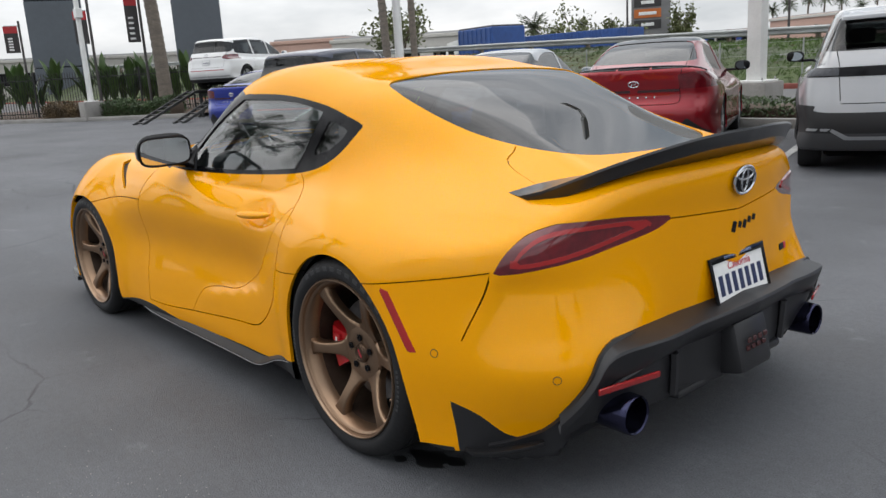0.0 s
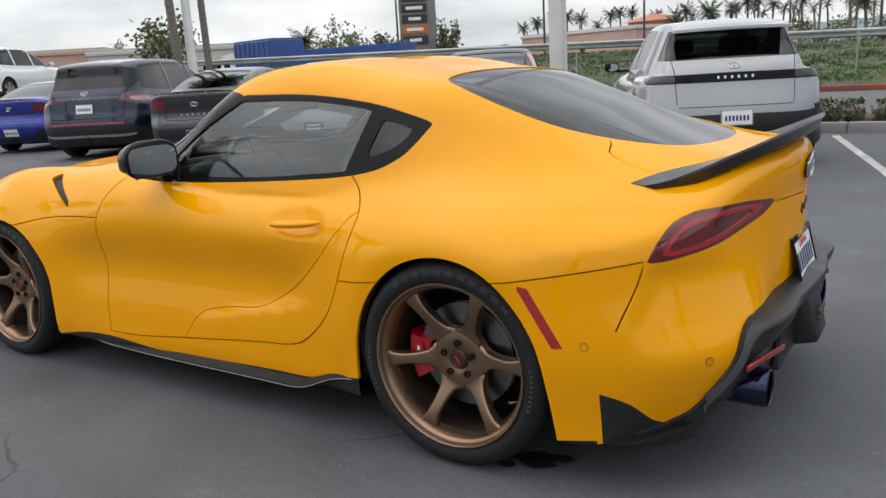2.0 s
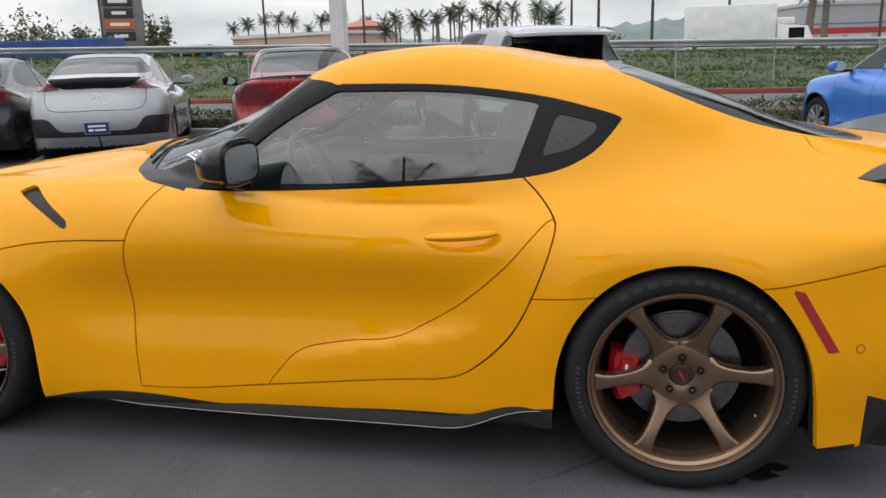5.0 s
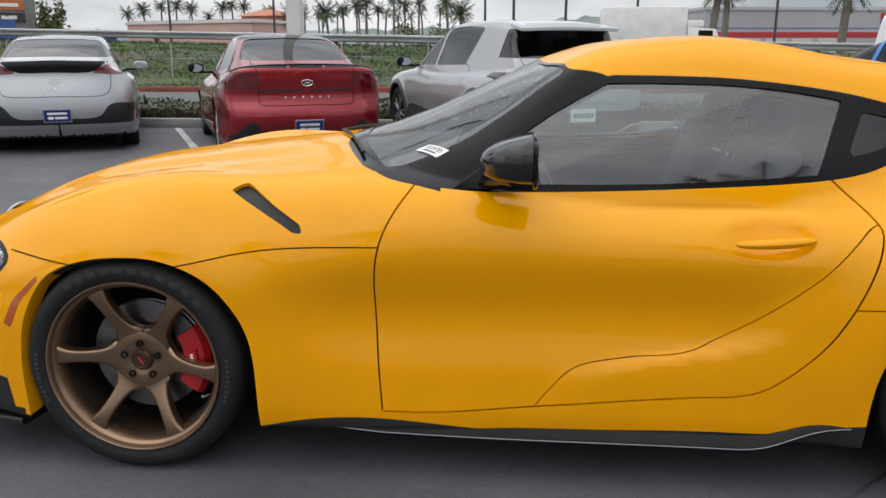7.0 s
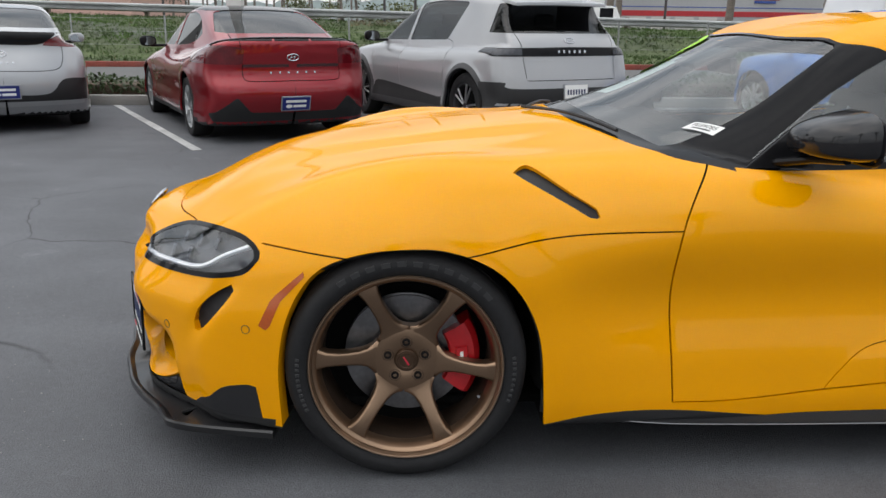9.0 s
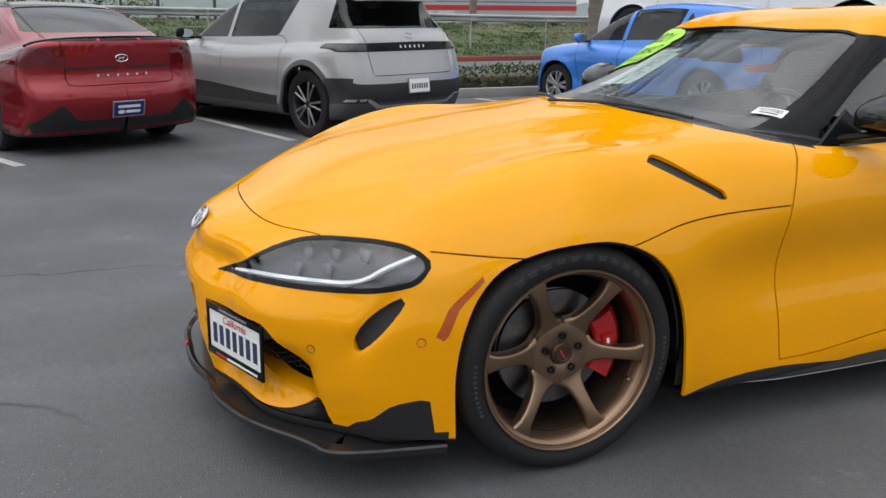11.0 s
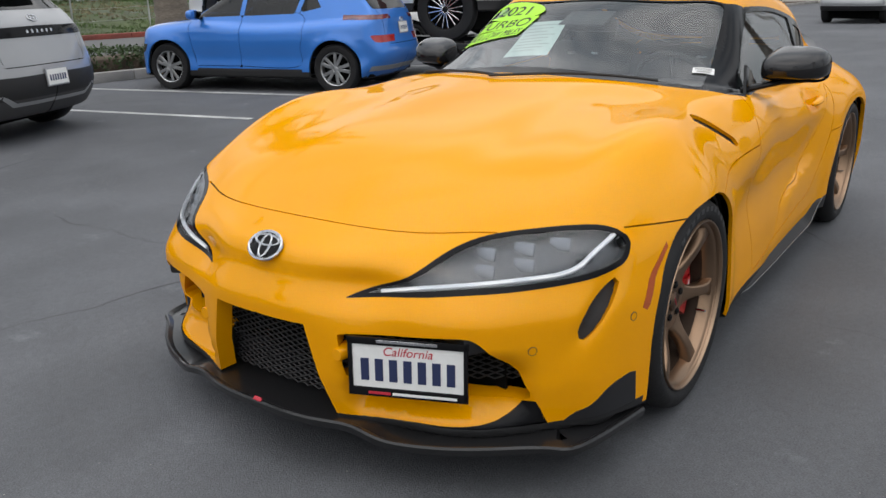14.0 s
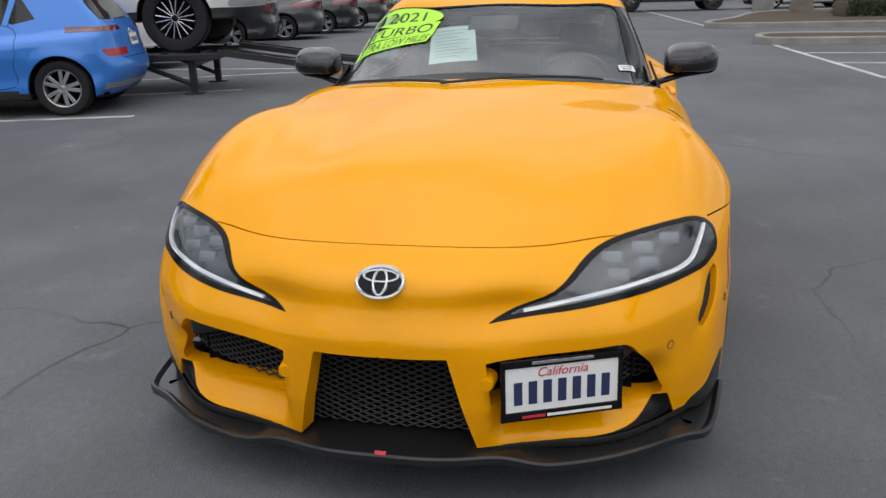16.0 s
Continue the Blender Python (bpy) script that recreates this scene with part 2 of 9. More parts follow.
def thing(name, m=None, label="", category="", group="", kind=""):
    ob = new(name)
    ob.empty_display_size = 0.2
    if m is not None:
        ob.matrix_basis = m
    return tagged(ob, label, category, group, kind)


def box(sx, sy, sz, m=None, bevel=0.0, seg=2):
    bm = bmesh.new()
    bmesh.ops.create_cube(bm, size=1, matrix=Matrix.Diagonal((sx, sy, sz, 1)))
    if bevel:
        bmesh.ops.bevel(bm, geom=list(bm.edges), offset=bevel, segments=seg, affect="EDGES", profile=0.5)
    if m is not None:
        bm.transform(m)
    return bm


def join(*bms):
    """Several bmeshes in one."""
    out = bmesh.new()
    for b in bms:
        me = bpy.data.meshes.new("tmp")
        b.to_mesh(me)
        b.free()
        out.from_mesh(me)
        bpy.data.meshes.remove(me)
    return out


def lathe(profile, seg=48, axis="Y", start=0.0, sweep=360.0):
    """A turned body from (radius, height) pairs about an axis through the origin."""
    verts, faces = [], []
    full = abs(sweep - 360) < 1e-6
    n = len(profile)
    cols = seg if full else seg + 1
    for i in range(cols):
        a = radians(start + sweep * i / seg)
        c, s = math.cos(a), math.sin(a)
        for r, h in profile:
            verts.append((r * c, h, r * s) if axis == "Y" else (r * c, r * s, h) if axis == "Z" else (h, r * c, r * s))
    for i in range(seg):
        j = (i + 1) % cols
        for k in range(n - 1):
            f = (i * n + k, i * n + k + 1, j * n + k + 1, j * n + k)
            faces.append(f if axis == "Y" else f[::-1])
    bm = bmesh.new()
    vs = [bm.verts.new(v) for v in verts]
    for f in faces:
        q = [vs[i] for i in f]
        if len(set(q)) == 4:
            bm.faces.new(q)
    bmesh.ops.remove_doubles(bm, verts=bm.verts, dist=1e-5)
    bmesh.ops.recalc_face_normals(bm, faces=bm.faces)
    return bm


def prism(outline, depth, m=None, bevel=0.0, seg=2):
    """A flat outline in the XY plane, raised by depth along Z."""
    bm = bmesh.new()
    vs = [bm.verts.new((p[0], p[1], 0)) for p in outline]
    f = bm.faces.new(vs)
    r = bmesh.ops.extrude_face_region(bm, geom=[f])
    top = [v for v in r["geom"] if isinstance(v, bmesh.types.BMVert)]
    bmesh.ops.translate(bm, verts=top, vec=(0, 0, depth))
    bmesh.ops.recalc_face_normals(bm, faces=bm.faces)
    if bevel:
        tops = set(top)
        es = [e for e in bm.edges if e.verts[0] in tops and e.verts[1] in tops]
        bmesh.ops.bevel(bm, geom=es, offset=bevel, segments=seg, affect="EDGES", profile=0.5)
    if m is not None:
        bm.transform(m)
    return bm


def tube(points, radius, sides=8, closed=False, flat=1.0):
    """A round bar along a line of points."""
    pts = [Vector(p) for p in points]
    n = len(pts)
    verts, faces = [], []
    rad = radius if isinstance(radius, (list, tuple)) else [radius] * n
    for i, p in enumerate(pts):
        a, b = (pts[i - 1] if i or closed else p), (pts[(i + 1) % n] if i < n - 1 or closed else p)
        t = (b - a).normalized()
        up = Vector((0, 0, 1)) if abs(t.z) < 0.95 else Vector((1, 0, 0))
        s = t.cross(up).normalized()
        u = s.cross(t)
        for k in range(sides):
            q = 2 * math.pi * k / sides
            verts.append(p + rad[i] * (math.cos(q) * s + math.sin(q) * u * flat))
    for i in range(n if closed else n - 1):
        j = (i + 1) % n
        for k in range(sides):
            l = (k + 1) % sides
            faces.append((i * sides + k, j * sides + k, j * sides + l, i * sides + l))
    if not closed:
        faces += [tuple(range(sides))[::1], tuple((n - 1) * sides + k for k in reversed(range(sides)))]
    bm = bmesh.new()
    vs = [bm.verts.new(v) for v in verts]
    for f in faces:
        bm.faces.new([vs[i] for i in f])
    bmesh.ops.recalc_face_normals(bm, faces=bm.faces)
    return bm


def text_mesh(words, size, depth=0.0, spacing=1.0, shear=0.0):
    """Letters of the built-in font as a mesh centred on the origin, in the XY plane."""
    cu = bpy.data.curves.new("letters", "FONT")
    cu.body, cu.size, cu.extrude, cu.space_character, cu.shear = words, size, depth, spacing, shear
    cu.align_x, cu.align_y = "CENTER", "CENTER"
    ob = bpy.data.objects.new("letters", cu)
    scene.collection.objects.link(ob)
    me = bpy.data.meshes.new_from_object(ob.evaluated_get(bpy.context.evaluated_depsgraph_get()))
    bpy.data.objects.remove(ob)
    bm = bmesh.new()
    bm.from_mesh(me)
    bpy.data.meshes.remove(me)
    return bm


def moved(bm, m):
    bm.transform(m)
    return bm


# ---- a shell found on a solid, then cut into panels ----
class Shell:
    """The left half (y >= 0) of a body: rays from a spine meet the solid F < 0; outlines then part it into panels."""

    def __init__(self, solid, x0, x1, spine_z, step=0.02, cap=56, rows=110, low=-62, reach=0.35):
        self.solid = solid
        u = [(x0, -90 + 90 * i / cap) for i in range(cap)] + [(x, 0) for x in np.arange(x0, x1 + 1e-6, step)] + [(x1, 90 * (i + 1) / cap) for i in range(cap)]
        u[0], u[-1] = (x0, -89.7), (x1, 89.7)
        ux, up = np.array(u).T
        th = np.radians(np.linspace(low, 90, rows))
        X, TH = np.meshgrid(ux, th, indexing="ij")
        PH = np.radians(np.meshgrid(up, th, indexing="ij")[0])
        o = np.stack([X, 0 * X, spine_z(X)], -1).reshape(-1, 3)
        d = np.stack([np.sin(PH), np.cos(PH) * np.cos(TH), np.cos(PH) * np.sin(TH)], -1).reshape(-1, 3)
        t = np.full(len(o), 0.02)
        for _ in range(70):
            f = solid(o + d * t[:, None])
            t = t + np.clip(-f * 0.45, -0.05, 0.09)
        p = o + d * t[:, None]
        p[np.abs(p[:, 1]) < 1e-4, 1] = 0
        self.v = p
        nu, nt = len(u), rows
        self.f = [(i * nt + j, i * nt + j + 1, (i + 1) * nt + j + 1, (i + 1) * nt + j) for i in range(nu - 1) for j in range(nt - 1)]
        self.tag = ["body"] * len(self.f)

    def cut(self, g, inside=None, only=("body",), where=None, outside=None):
        """Parts the faces tagged `only` along g = 0 and tags the side g < 0."""
        val = g(self.v)
        val[np.abs(val) < 1e-5] = 1e-5
        neg = val < 0
        faces, tags = [], []
        mids, edges = {}, []
        pend = []
        for f, tag in zip(self.f, self.tag):
            if tag not in only:
                faces.append(f), tags.append(tag)
                continue
            s = [neg[i] for i in f]
            if where is not None and not where(self.v[list(f)].mean(0)):
                faces.append(f), tags.append(tag)
            elif all(s):
                faces.append(f), tags.append(inside or tag)
            elif not any(s):
                faces.append(f), tags.append(outside or tag)
            else:
                a, b = [], []
                for i, j in zip(f, f[1:] + f[:1]):
                    (a if neg[i] else b).append(i)
                    if neg[i] != neg[j]:
                        key = (min(i, j), max(i, j))
                        if key not in mids:
                            mids[key] = len(self.v) + len(edges)
                            edges.append(key)
                        a.append(mids[key]), b.append(mids[key])
                pend.append((a, b, tag))
        if edges:
            e = np.array(edges)
            p, q = self.v[e[:, 0]], self.v[e[:, 1]]
            lo, hi = np.zeros(len(e)), np.ones(len(e))
            n0 = neg[e[:, 0]]
            for _ in range(14):
                m = (lo + hi) / 2
                gm = g(p + (q - p) * m[:, None]) < 0
                same = gm == n0
                lo, hi = np.where(same, m, lo), np.where(same, hi, m)
            self.v = np.vstack([self.v, p + (q - p) * ((lo + hi) / 2)[:, None]])
        for a, b, tag in pend:
            faces.append(tuple(a)), tags.append(inside or tag)
            faces.append(tuple(b)), tags.append(outside or tag)
        self.f, self.tag = faces, tags

    def gap2(self, g, width=0.004, only=("body",), where=None, tag="gap"):
        """A seam along g = 0 of a signed outline: two cuts and the strip between them."""
        self.cut(lambda p: g(p) - width / 2, None, only, where)
        self.cut(lambda p: g(p) + width / 2, None, only, where)
        mids = np.array([self.v[list(f)].mean(0) for f in self.f])
        band = np.abs(g(mids)) < width / 2
        self.tag = [tag if b and t in only and (where is None or where(c)) else t for b, t, c in zip(band, self.tag, mids)]

    def normals(self):
        if getattr(self, "nv", None) is None or len(self.nv) != len(self.v):
            e = 2e-3
            n = np.stack([self.solid(self.v + e * a) - self.solid(self.v - e * a) for a in np.eye(3)], -1)
            self.nv = n / (np.linalg.norm(n, axis=1)[:, None] + 1e-12)
        return self.nv

    def panel(self, tags, side="both", flange=0.012, out=0.0, where=None):
        """The panel of those tags as (verts, faces, normals), with its rim turned inwards. side: both (joined across the middle), left or right."""
        tags = (tags,) if isinstance(tags, str) else tags
        nv = self.normals()
        fs = [f for f, t in zip(self.f, self.tag) if t in tags and (where is None or where(self.v[list(f)].mean(0)))]
        used = {}
        verts, norms, faces = [], [], []

        def vid(i, s):
            key = (i, 1 if self.v[i, 1] == 0 else s)
            if key not in used:
                used[key] = len(verts)
                p, n = self.v[i].copy(), nv[i].copy()
                if self.v[i, 1] == 0 and side == "both":
                    n[1] = 0
                p += n * out
                p[1] *= s
                n[1] *= s
                verts.append(p), norms.append(n)
            return used[key]
        for s in {"both": (1, -1), "left": (1,), "right": (-1,)}[side]:
            count = {}
            for f in fs:
                q = [vid(i, s) for i in f]
                q = [k for n, k in enumerate(q) if k != q[n - 1]]
                if len(q) < 3:
                    continue
                q = q if s > 0 else q[::-1]
                faces.append(tuple(q))
                for a, b in zip(f, f[1:] + f[:1]):
                    count[(a, b)] = 1
            if flange:
                for a, b in list(count):
                    if (b, a) in count or (self.v[a, 1] == 0 and self.v[b, 1] == 0):
                        continue
                    ia, ib = vid(a, s), vid(b, s)
                    pa, pb, na, nb = verts[ia], verts[ib], norms[ia], norms[ib]
                    k = len(verts)
                    rim = np.cross(pb - pa, na) * s
                    rim = rim / (np.linalg.norm(rim) + 1e-9)
                    verts.extend([pa, pb, pb - nb * flange, pa - na * flange])
                    norms.extend([rim] * 4)
                    q = (k + 1, k, k + 3, k + 2)
                    faces.append(q if s > 0 else q[::-1])
        return verts, faces, norms


def in_outline(pts, u, v, per=6, smooth=True):
    """A cutting function from an outline; u and v pick the plane's coordinates from the points."""
    poly = rounded(pts, per) if smooth else np.array(pts, float)
    lo, hi = poly.min(0) - 0.1, poly.max(0) + 0.1

    def g(p):
        a, b = u(p), v(p)
        near = (a > lo[0]) & (a < hi[0]) & (b > lo[1]) & (b < hi[1])
        r = np.full(len(p), 0.1)
        if near.any():
            r[near] = outline_dist(poly, a[near], b[near])
        return r
    return g


PX, PY, PZ = (lambda p: p[:, 0]), (lambda p: p[:, 1]), (lambda p: p[:, 2])


def meet(solid, start, way):
    """Where a ray from outside meets a solid, and the normal there."""
    o, d = np.array(start, float), np.array(way, float)
    d = d / np.linalg.norm(d)
    ts = np.linspace(0, 2.2, 500)
    f = solid(o + d * ts[:, None])
    k = int(np.argmax(f < 0)) if (f < 0).any() else 250
    lo, hi = ts[max(k - 1, 0)], ts[k]
    for _ in range(20):
        m = (lo + hi) / 2
        if solid((o + d * m)[None])[0] < 0:
            hi = m
        else:
            lo = m
    q = o + d * hi
    n = np.array([solid((q + 2e-3 * a)[None])[0] - solid((q - 2e-3 * a)[None])[0] for a in np.eye(3)])
    return Vector(q), Vector(n / np.linalg.norm(n))


def drape(solid, xy, lift):
    """Points of the plan dropped on a solid from above and lifted off it along its normals."""
    xy = np.array(xy, float)
    hi, lo = np.full(len(xy), 1.6), np.full(len(xy), 0.75)
    z = hi.copy()
    for k in range(220):
        p = np.column_stack([xy, z])
        z = np.where(solid(p) > 0, z - 0.004, z)
    lo, hi = z, z + 0.004
    for _ in range(14):
        m = (lo + hi) / 2
        inside = solid(np.column_stack([xy, m])) < 0
        lo, hi = np.where(inside, m, lo), np.where(inside, hi, m)
    p = np.column_stack([xy, lo])
    n = np.stack([solid(p + 2e-3 * a) - solid(p - 2e-3 * a) for a in np.eye(3)], -1)
    return p + lift * n / np.linalg.norm(n, axis=1)[:, None]


def facing(q, n, spin=0.0, up=(0, 0, 1)):
    """A pose at q whose Z looks along n and whose Y points up along the surface."""
    n = Vector(n).normalized()
    x = Vector(up).cross(n).normalized()
    y = n.cross(x)
    m = Matrix((x, y, n)).transposed().to_4x4()
    return Matrix.Translation(q) @ m @ pose(0, 0, 0, 0, 0, spin)

# ---- the car park ----
def asphalt(name):
    """Worn asphalt: stone grain, broad tone, pale scuffs, dark spots and fine cracks."""
    m = bpy.data.materials.new(name)
    m.use_nodes = True
    n, l = m.node_tree.nodes, m.node_tree.links
    b = n["Principled BSDF"]
    b.inputs["Specular IOR Level"].default_value = 0.35
    co = n.new("ShaderNodeTexCoord")

    def tex(kind, scale, detail=4.0, stretch=None, rough=0.5):
        t = n.new(kind)
        t.inputs["Scale"].default_value = scale
        if kind == "ShaderNodeTexNoise":
            t.inputs["Detail"].default_value = detail
            t.inputs["Roughness"].default_value = rough
        if stretch:
            mp = n.new("ShaderNodeMapping")
            mp.inputs["Scale"].default_value = stretch
            mp.inputs["Rotation"].default_value = (0, 0, radians(24))
            l.new(co.outputs["Object"], mp.inputs[0])
            l.new(mp.outputs[0], t.inputs[0])
        else:
            l.new(co.outputs["Object"], t.inputs[0])
        return t

    def span(src, a, b0, c, d):
        r = n.new("ShaderNodeMapRange")
        for i, v in enumerate((a, b0, c, d)):
            r.inputs[i + 1].default_value = v
        l.new(src, r.inputs[0])
        return r.outputs[0]

    def op(kind, a, b0):
        r = n.new("ShaderNodeMath")
        r.operation = kind
        for i, v in enumerate((a, b0)):
            if isinstance(v, float):
                r.inputs[i].default_value = v
            else:
                l.new(v, r.inputs[i])
        return r.outputs[0]

    grain = tex("ShaderNodeTexNoise", 170, 3)
    stones = tex("ShaderNodeTexVoronoi", 210)
    broad = tex("ShaderNodeTexNoise", 0.33, 6)
    patch = tex("ShaderNodeTexNoise", 1.5, 6, None, 0.62)
    drag = tex("ShaderNodeTexNoise", 1.1, 5, (0.45, 2.6, 1.0))
    scuff = tex("ShaderNodeTexNoise", 2.6, 8, None, 0.72)
    bend = n.new("ShaderNodeVectorMath")
    bend.operation = "MULTIPLY_ADD"
    wob = tex("ShaderNodeTexNoise", 1.3, 5)
    l.new(wob.outputs[1], bend.inputs[0])
    bend.inputs[1].default_value = (0.45, 0.45, 0.0)
    l.new(co.outputs["Object"], bend.inputs[2])
    crack = n.new("ShaderNodeTexVoronoi")
    crack.feature = "DISTANCE_TO_EDGE"
    crack.inputs["Scale"].default_value = 0.42
    l.new(bend.outputs[0], crack.inputs[0])
    where = tex("ShaderNodeTexNoise", 0.45, 3)
    tone = span(grain.outputs[0], 0.25, 0.75, 0.70, 1.30)
    tone = op("MULTIPLY", tone, span(broad.outputs[0], 0.3, 0.7, 0.78, 1.24))
    tone = op("MULTIPLY", tone, span(patch.outputs[0], 0.3, 0.7, 0.80, 1.22))
    tone = op("MULTIPLY", tone, span(drag.outputs[0], 0.35, 0.7, 0.96, 1.06))
    mid = tex("ShaderNodeTexNoise", 34, 4, None, 0.6)
    tone = op("MULTIPLY", tone, span(mid.outputs[0], 0.3, 0.7, 0.90, 1.10))
    tone = op("ADD", tone, span(stones.outputs[0], 0.0, 0.10, 0.5, 0.0))
    tone = op("ADD", tone, span(scuff.outputs[0], 0.61, 0.76, 0.0, 0.9))
    line = op("MULTIPLY", span(crack.outputs[0], 0.0, 0.0042, 1.0, 0.0), span(where.outputs[0], 0.46, 0.58, 0.0, 0.65))
    tone = op("MULTIPLY", tone, op("SUBTRACT", 1.0, line))
    col = n.new("ShaderNodeVectorMath")
    col.operation = "SCALE"
    col.inputs[0].default_value = (0.100, 0.103, 0.111)
    l.new(tone, col.inputs["Scale"])
    l.new(col.outputs[0], b.inputs["Base Color"])
    l.new(span(patch.outputs[0], 0.3, 0.7, 0.66, 0.86), b.inputs["Roughness"])
    h = op("SUBTRACT", op("ADD", grain.outputs[0], op("MULTIPLY", stones.outputs[0], 0.6)), op("MULTIPLY", line, 3.0))
    bp = n.new("ShaderNodeBump")
    bp.inputs["Strength"].default_value = 0.45
    bp.inputs["Distance"].default_value = 0.006
    l.new(h, bp.inputs["Height"])
    l.new(bp.outputs[0], b.inputs["Normal"])
    return m


M_ASPHALT = asphalt("worn_asphalt")
bm = bmesh.new()
bmesh.ops.create_grid(bm, x_segments=2, y_segments=2, size=900)
ground = tagged(part("ground", bm, M_ASPHALT), "worn dark grey asphalt of a car park", "ground", kind="structure")

# ---- the yellow sports coupe: nose towards +x, left side towards +y ----
W_SHOULDER = spl((2.3, 0.830), (1.9, 0.871), (1.6, 0.905), (1.25, 0.943), (0.9, 0.898), (0.5, 0.881), (0.1, 0.858), (-0.35, 0.850), (-0.75, 0.862), (-1, 0.895), (-1.25, 0.925), (-1.6, 0.922), (-1.85, 0.874), (-2.2, 0.740))
HOOD_MID = spl((2.3, 0.519), (2.17, 0.629), (2.1, 0.645), (2, 0.672), (1.9, 0.721), (1.76, 0.787), (1.6, 0.836), (1.43, 0.864), (1.25, 0.886), (1.07, 0.908), (0.9, 0.925), (0.7, 0.945), (0.4, 0.943), (0, 0.896), (-0.6, 0.879), (-1.2, 0.898), (-1.6, 0.893), (-1.9, 0.878), (-2.2, 0.859))
DROP = spl((2.3, 0.427), (2.1, 0.361), (1.9, 0.245), (1.63, 0.185), (1.25, 0.109), (0.94, 0.154), (0.4, 0.102), (0, 0.083), (-0.5, 0.085), (-0.9, 0.075), (-1.25, 0.074), (-1.6, 0.102), (-1.9, 0.146), (-2.2, 0.199))
NOSE = spl((0, 2.198), (0.2, 2.183), (0.4, 2.111), (0.6, 2.041), (0.7, 1.945), (0.78, 1.854), (0.85, 1.755), (0.9, 1.590))
TAIL = spl((0, -2.105), (0.3, -2.068), (0.5, -2.010), (0.65, -1.949), (0.76, -1.861), (0.84, -1.749), (0.9, -1.598))
ROOF = spl((0.95, 0.858), (0.78, 0.928), (0.5, 1.019), (0.25, 1.125), (0.08, 1.205), (-0.11, 1.271), (-0.31, 1.298), (-0.5, 1.303), (-0.69, 1.280), (-0.87, 1.245), (-1.04, 1.220), (-1.23, 1.160), (-1.41, 1.094), (-1.6, 1.018), (-1.75, 0.962), (-1.88, 0.925), (-2, 0.912), (-2.2, 0.908))
CABIN = spl((0.9, 0.620), (0.4, 0.691), (0, 0.719), (-0.5, 0.725), (-0.9, 0.722), (-1.2, 0.689), (-1.6, 0.576), (-1.9, 0.491), (-2.2, 0.440))
CREASE = spl((0.45, 0.873), (0.504, 0.860), (0.572, 0.835), (0.632, 0.811), (0.684, 0.796), (0.72, 0.765))
CREASE_X = spl((0.448, -1.750), (0.504, -1.768), (0.572, -1.793), (0.632, -1.814), (0.69, -1.828))
SCOOP = spl((0.20, 0.10), (0.30, 0.0), (0.38, -0.16), (0.42, -0.38), (0.52, -0.58), (0.64, -0.72), (0.74, -0.81), (0.9, -0.93))


LID_BACK, FENDER_RISE, BEAK, TUMBLE = 0.012, 0.068, 0.027, 0.371


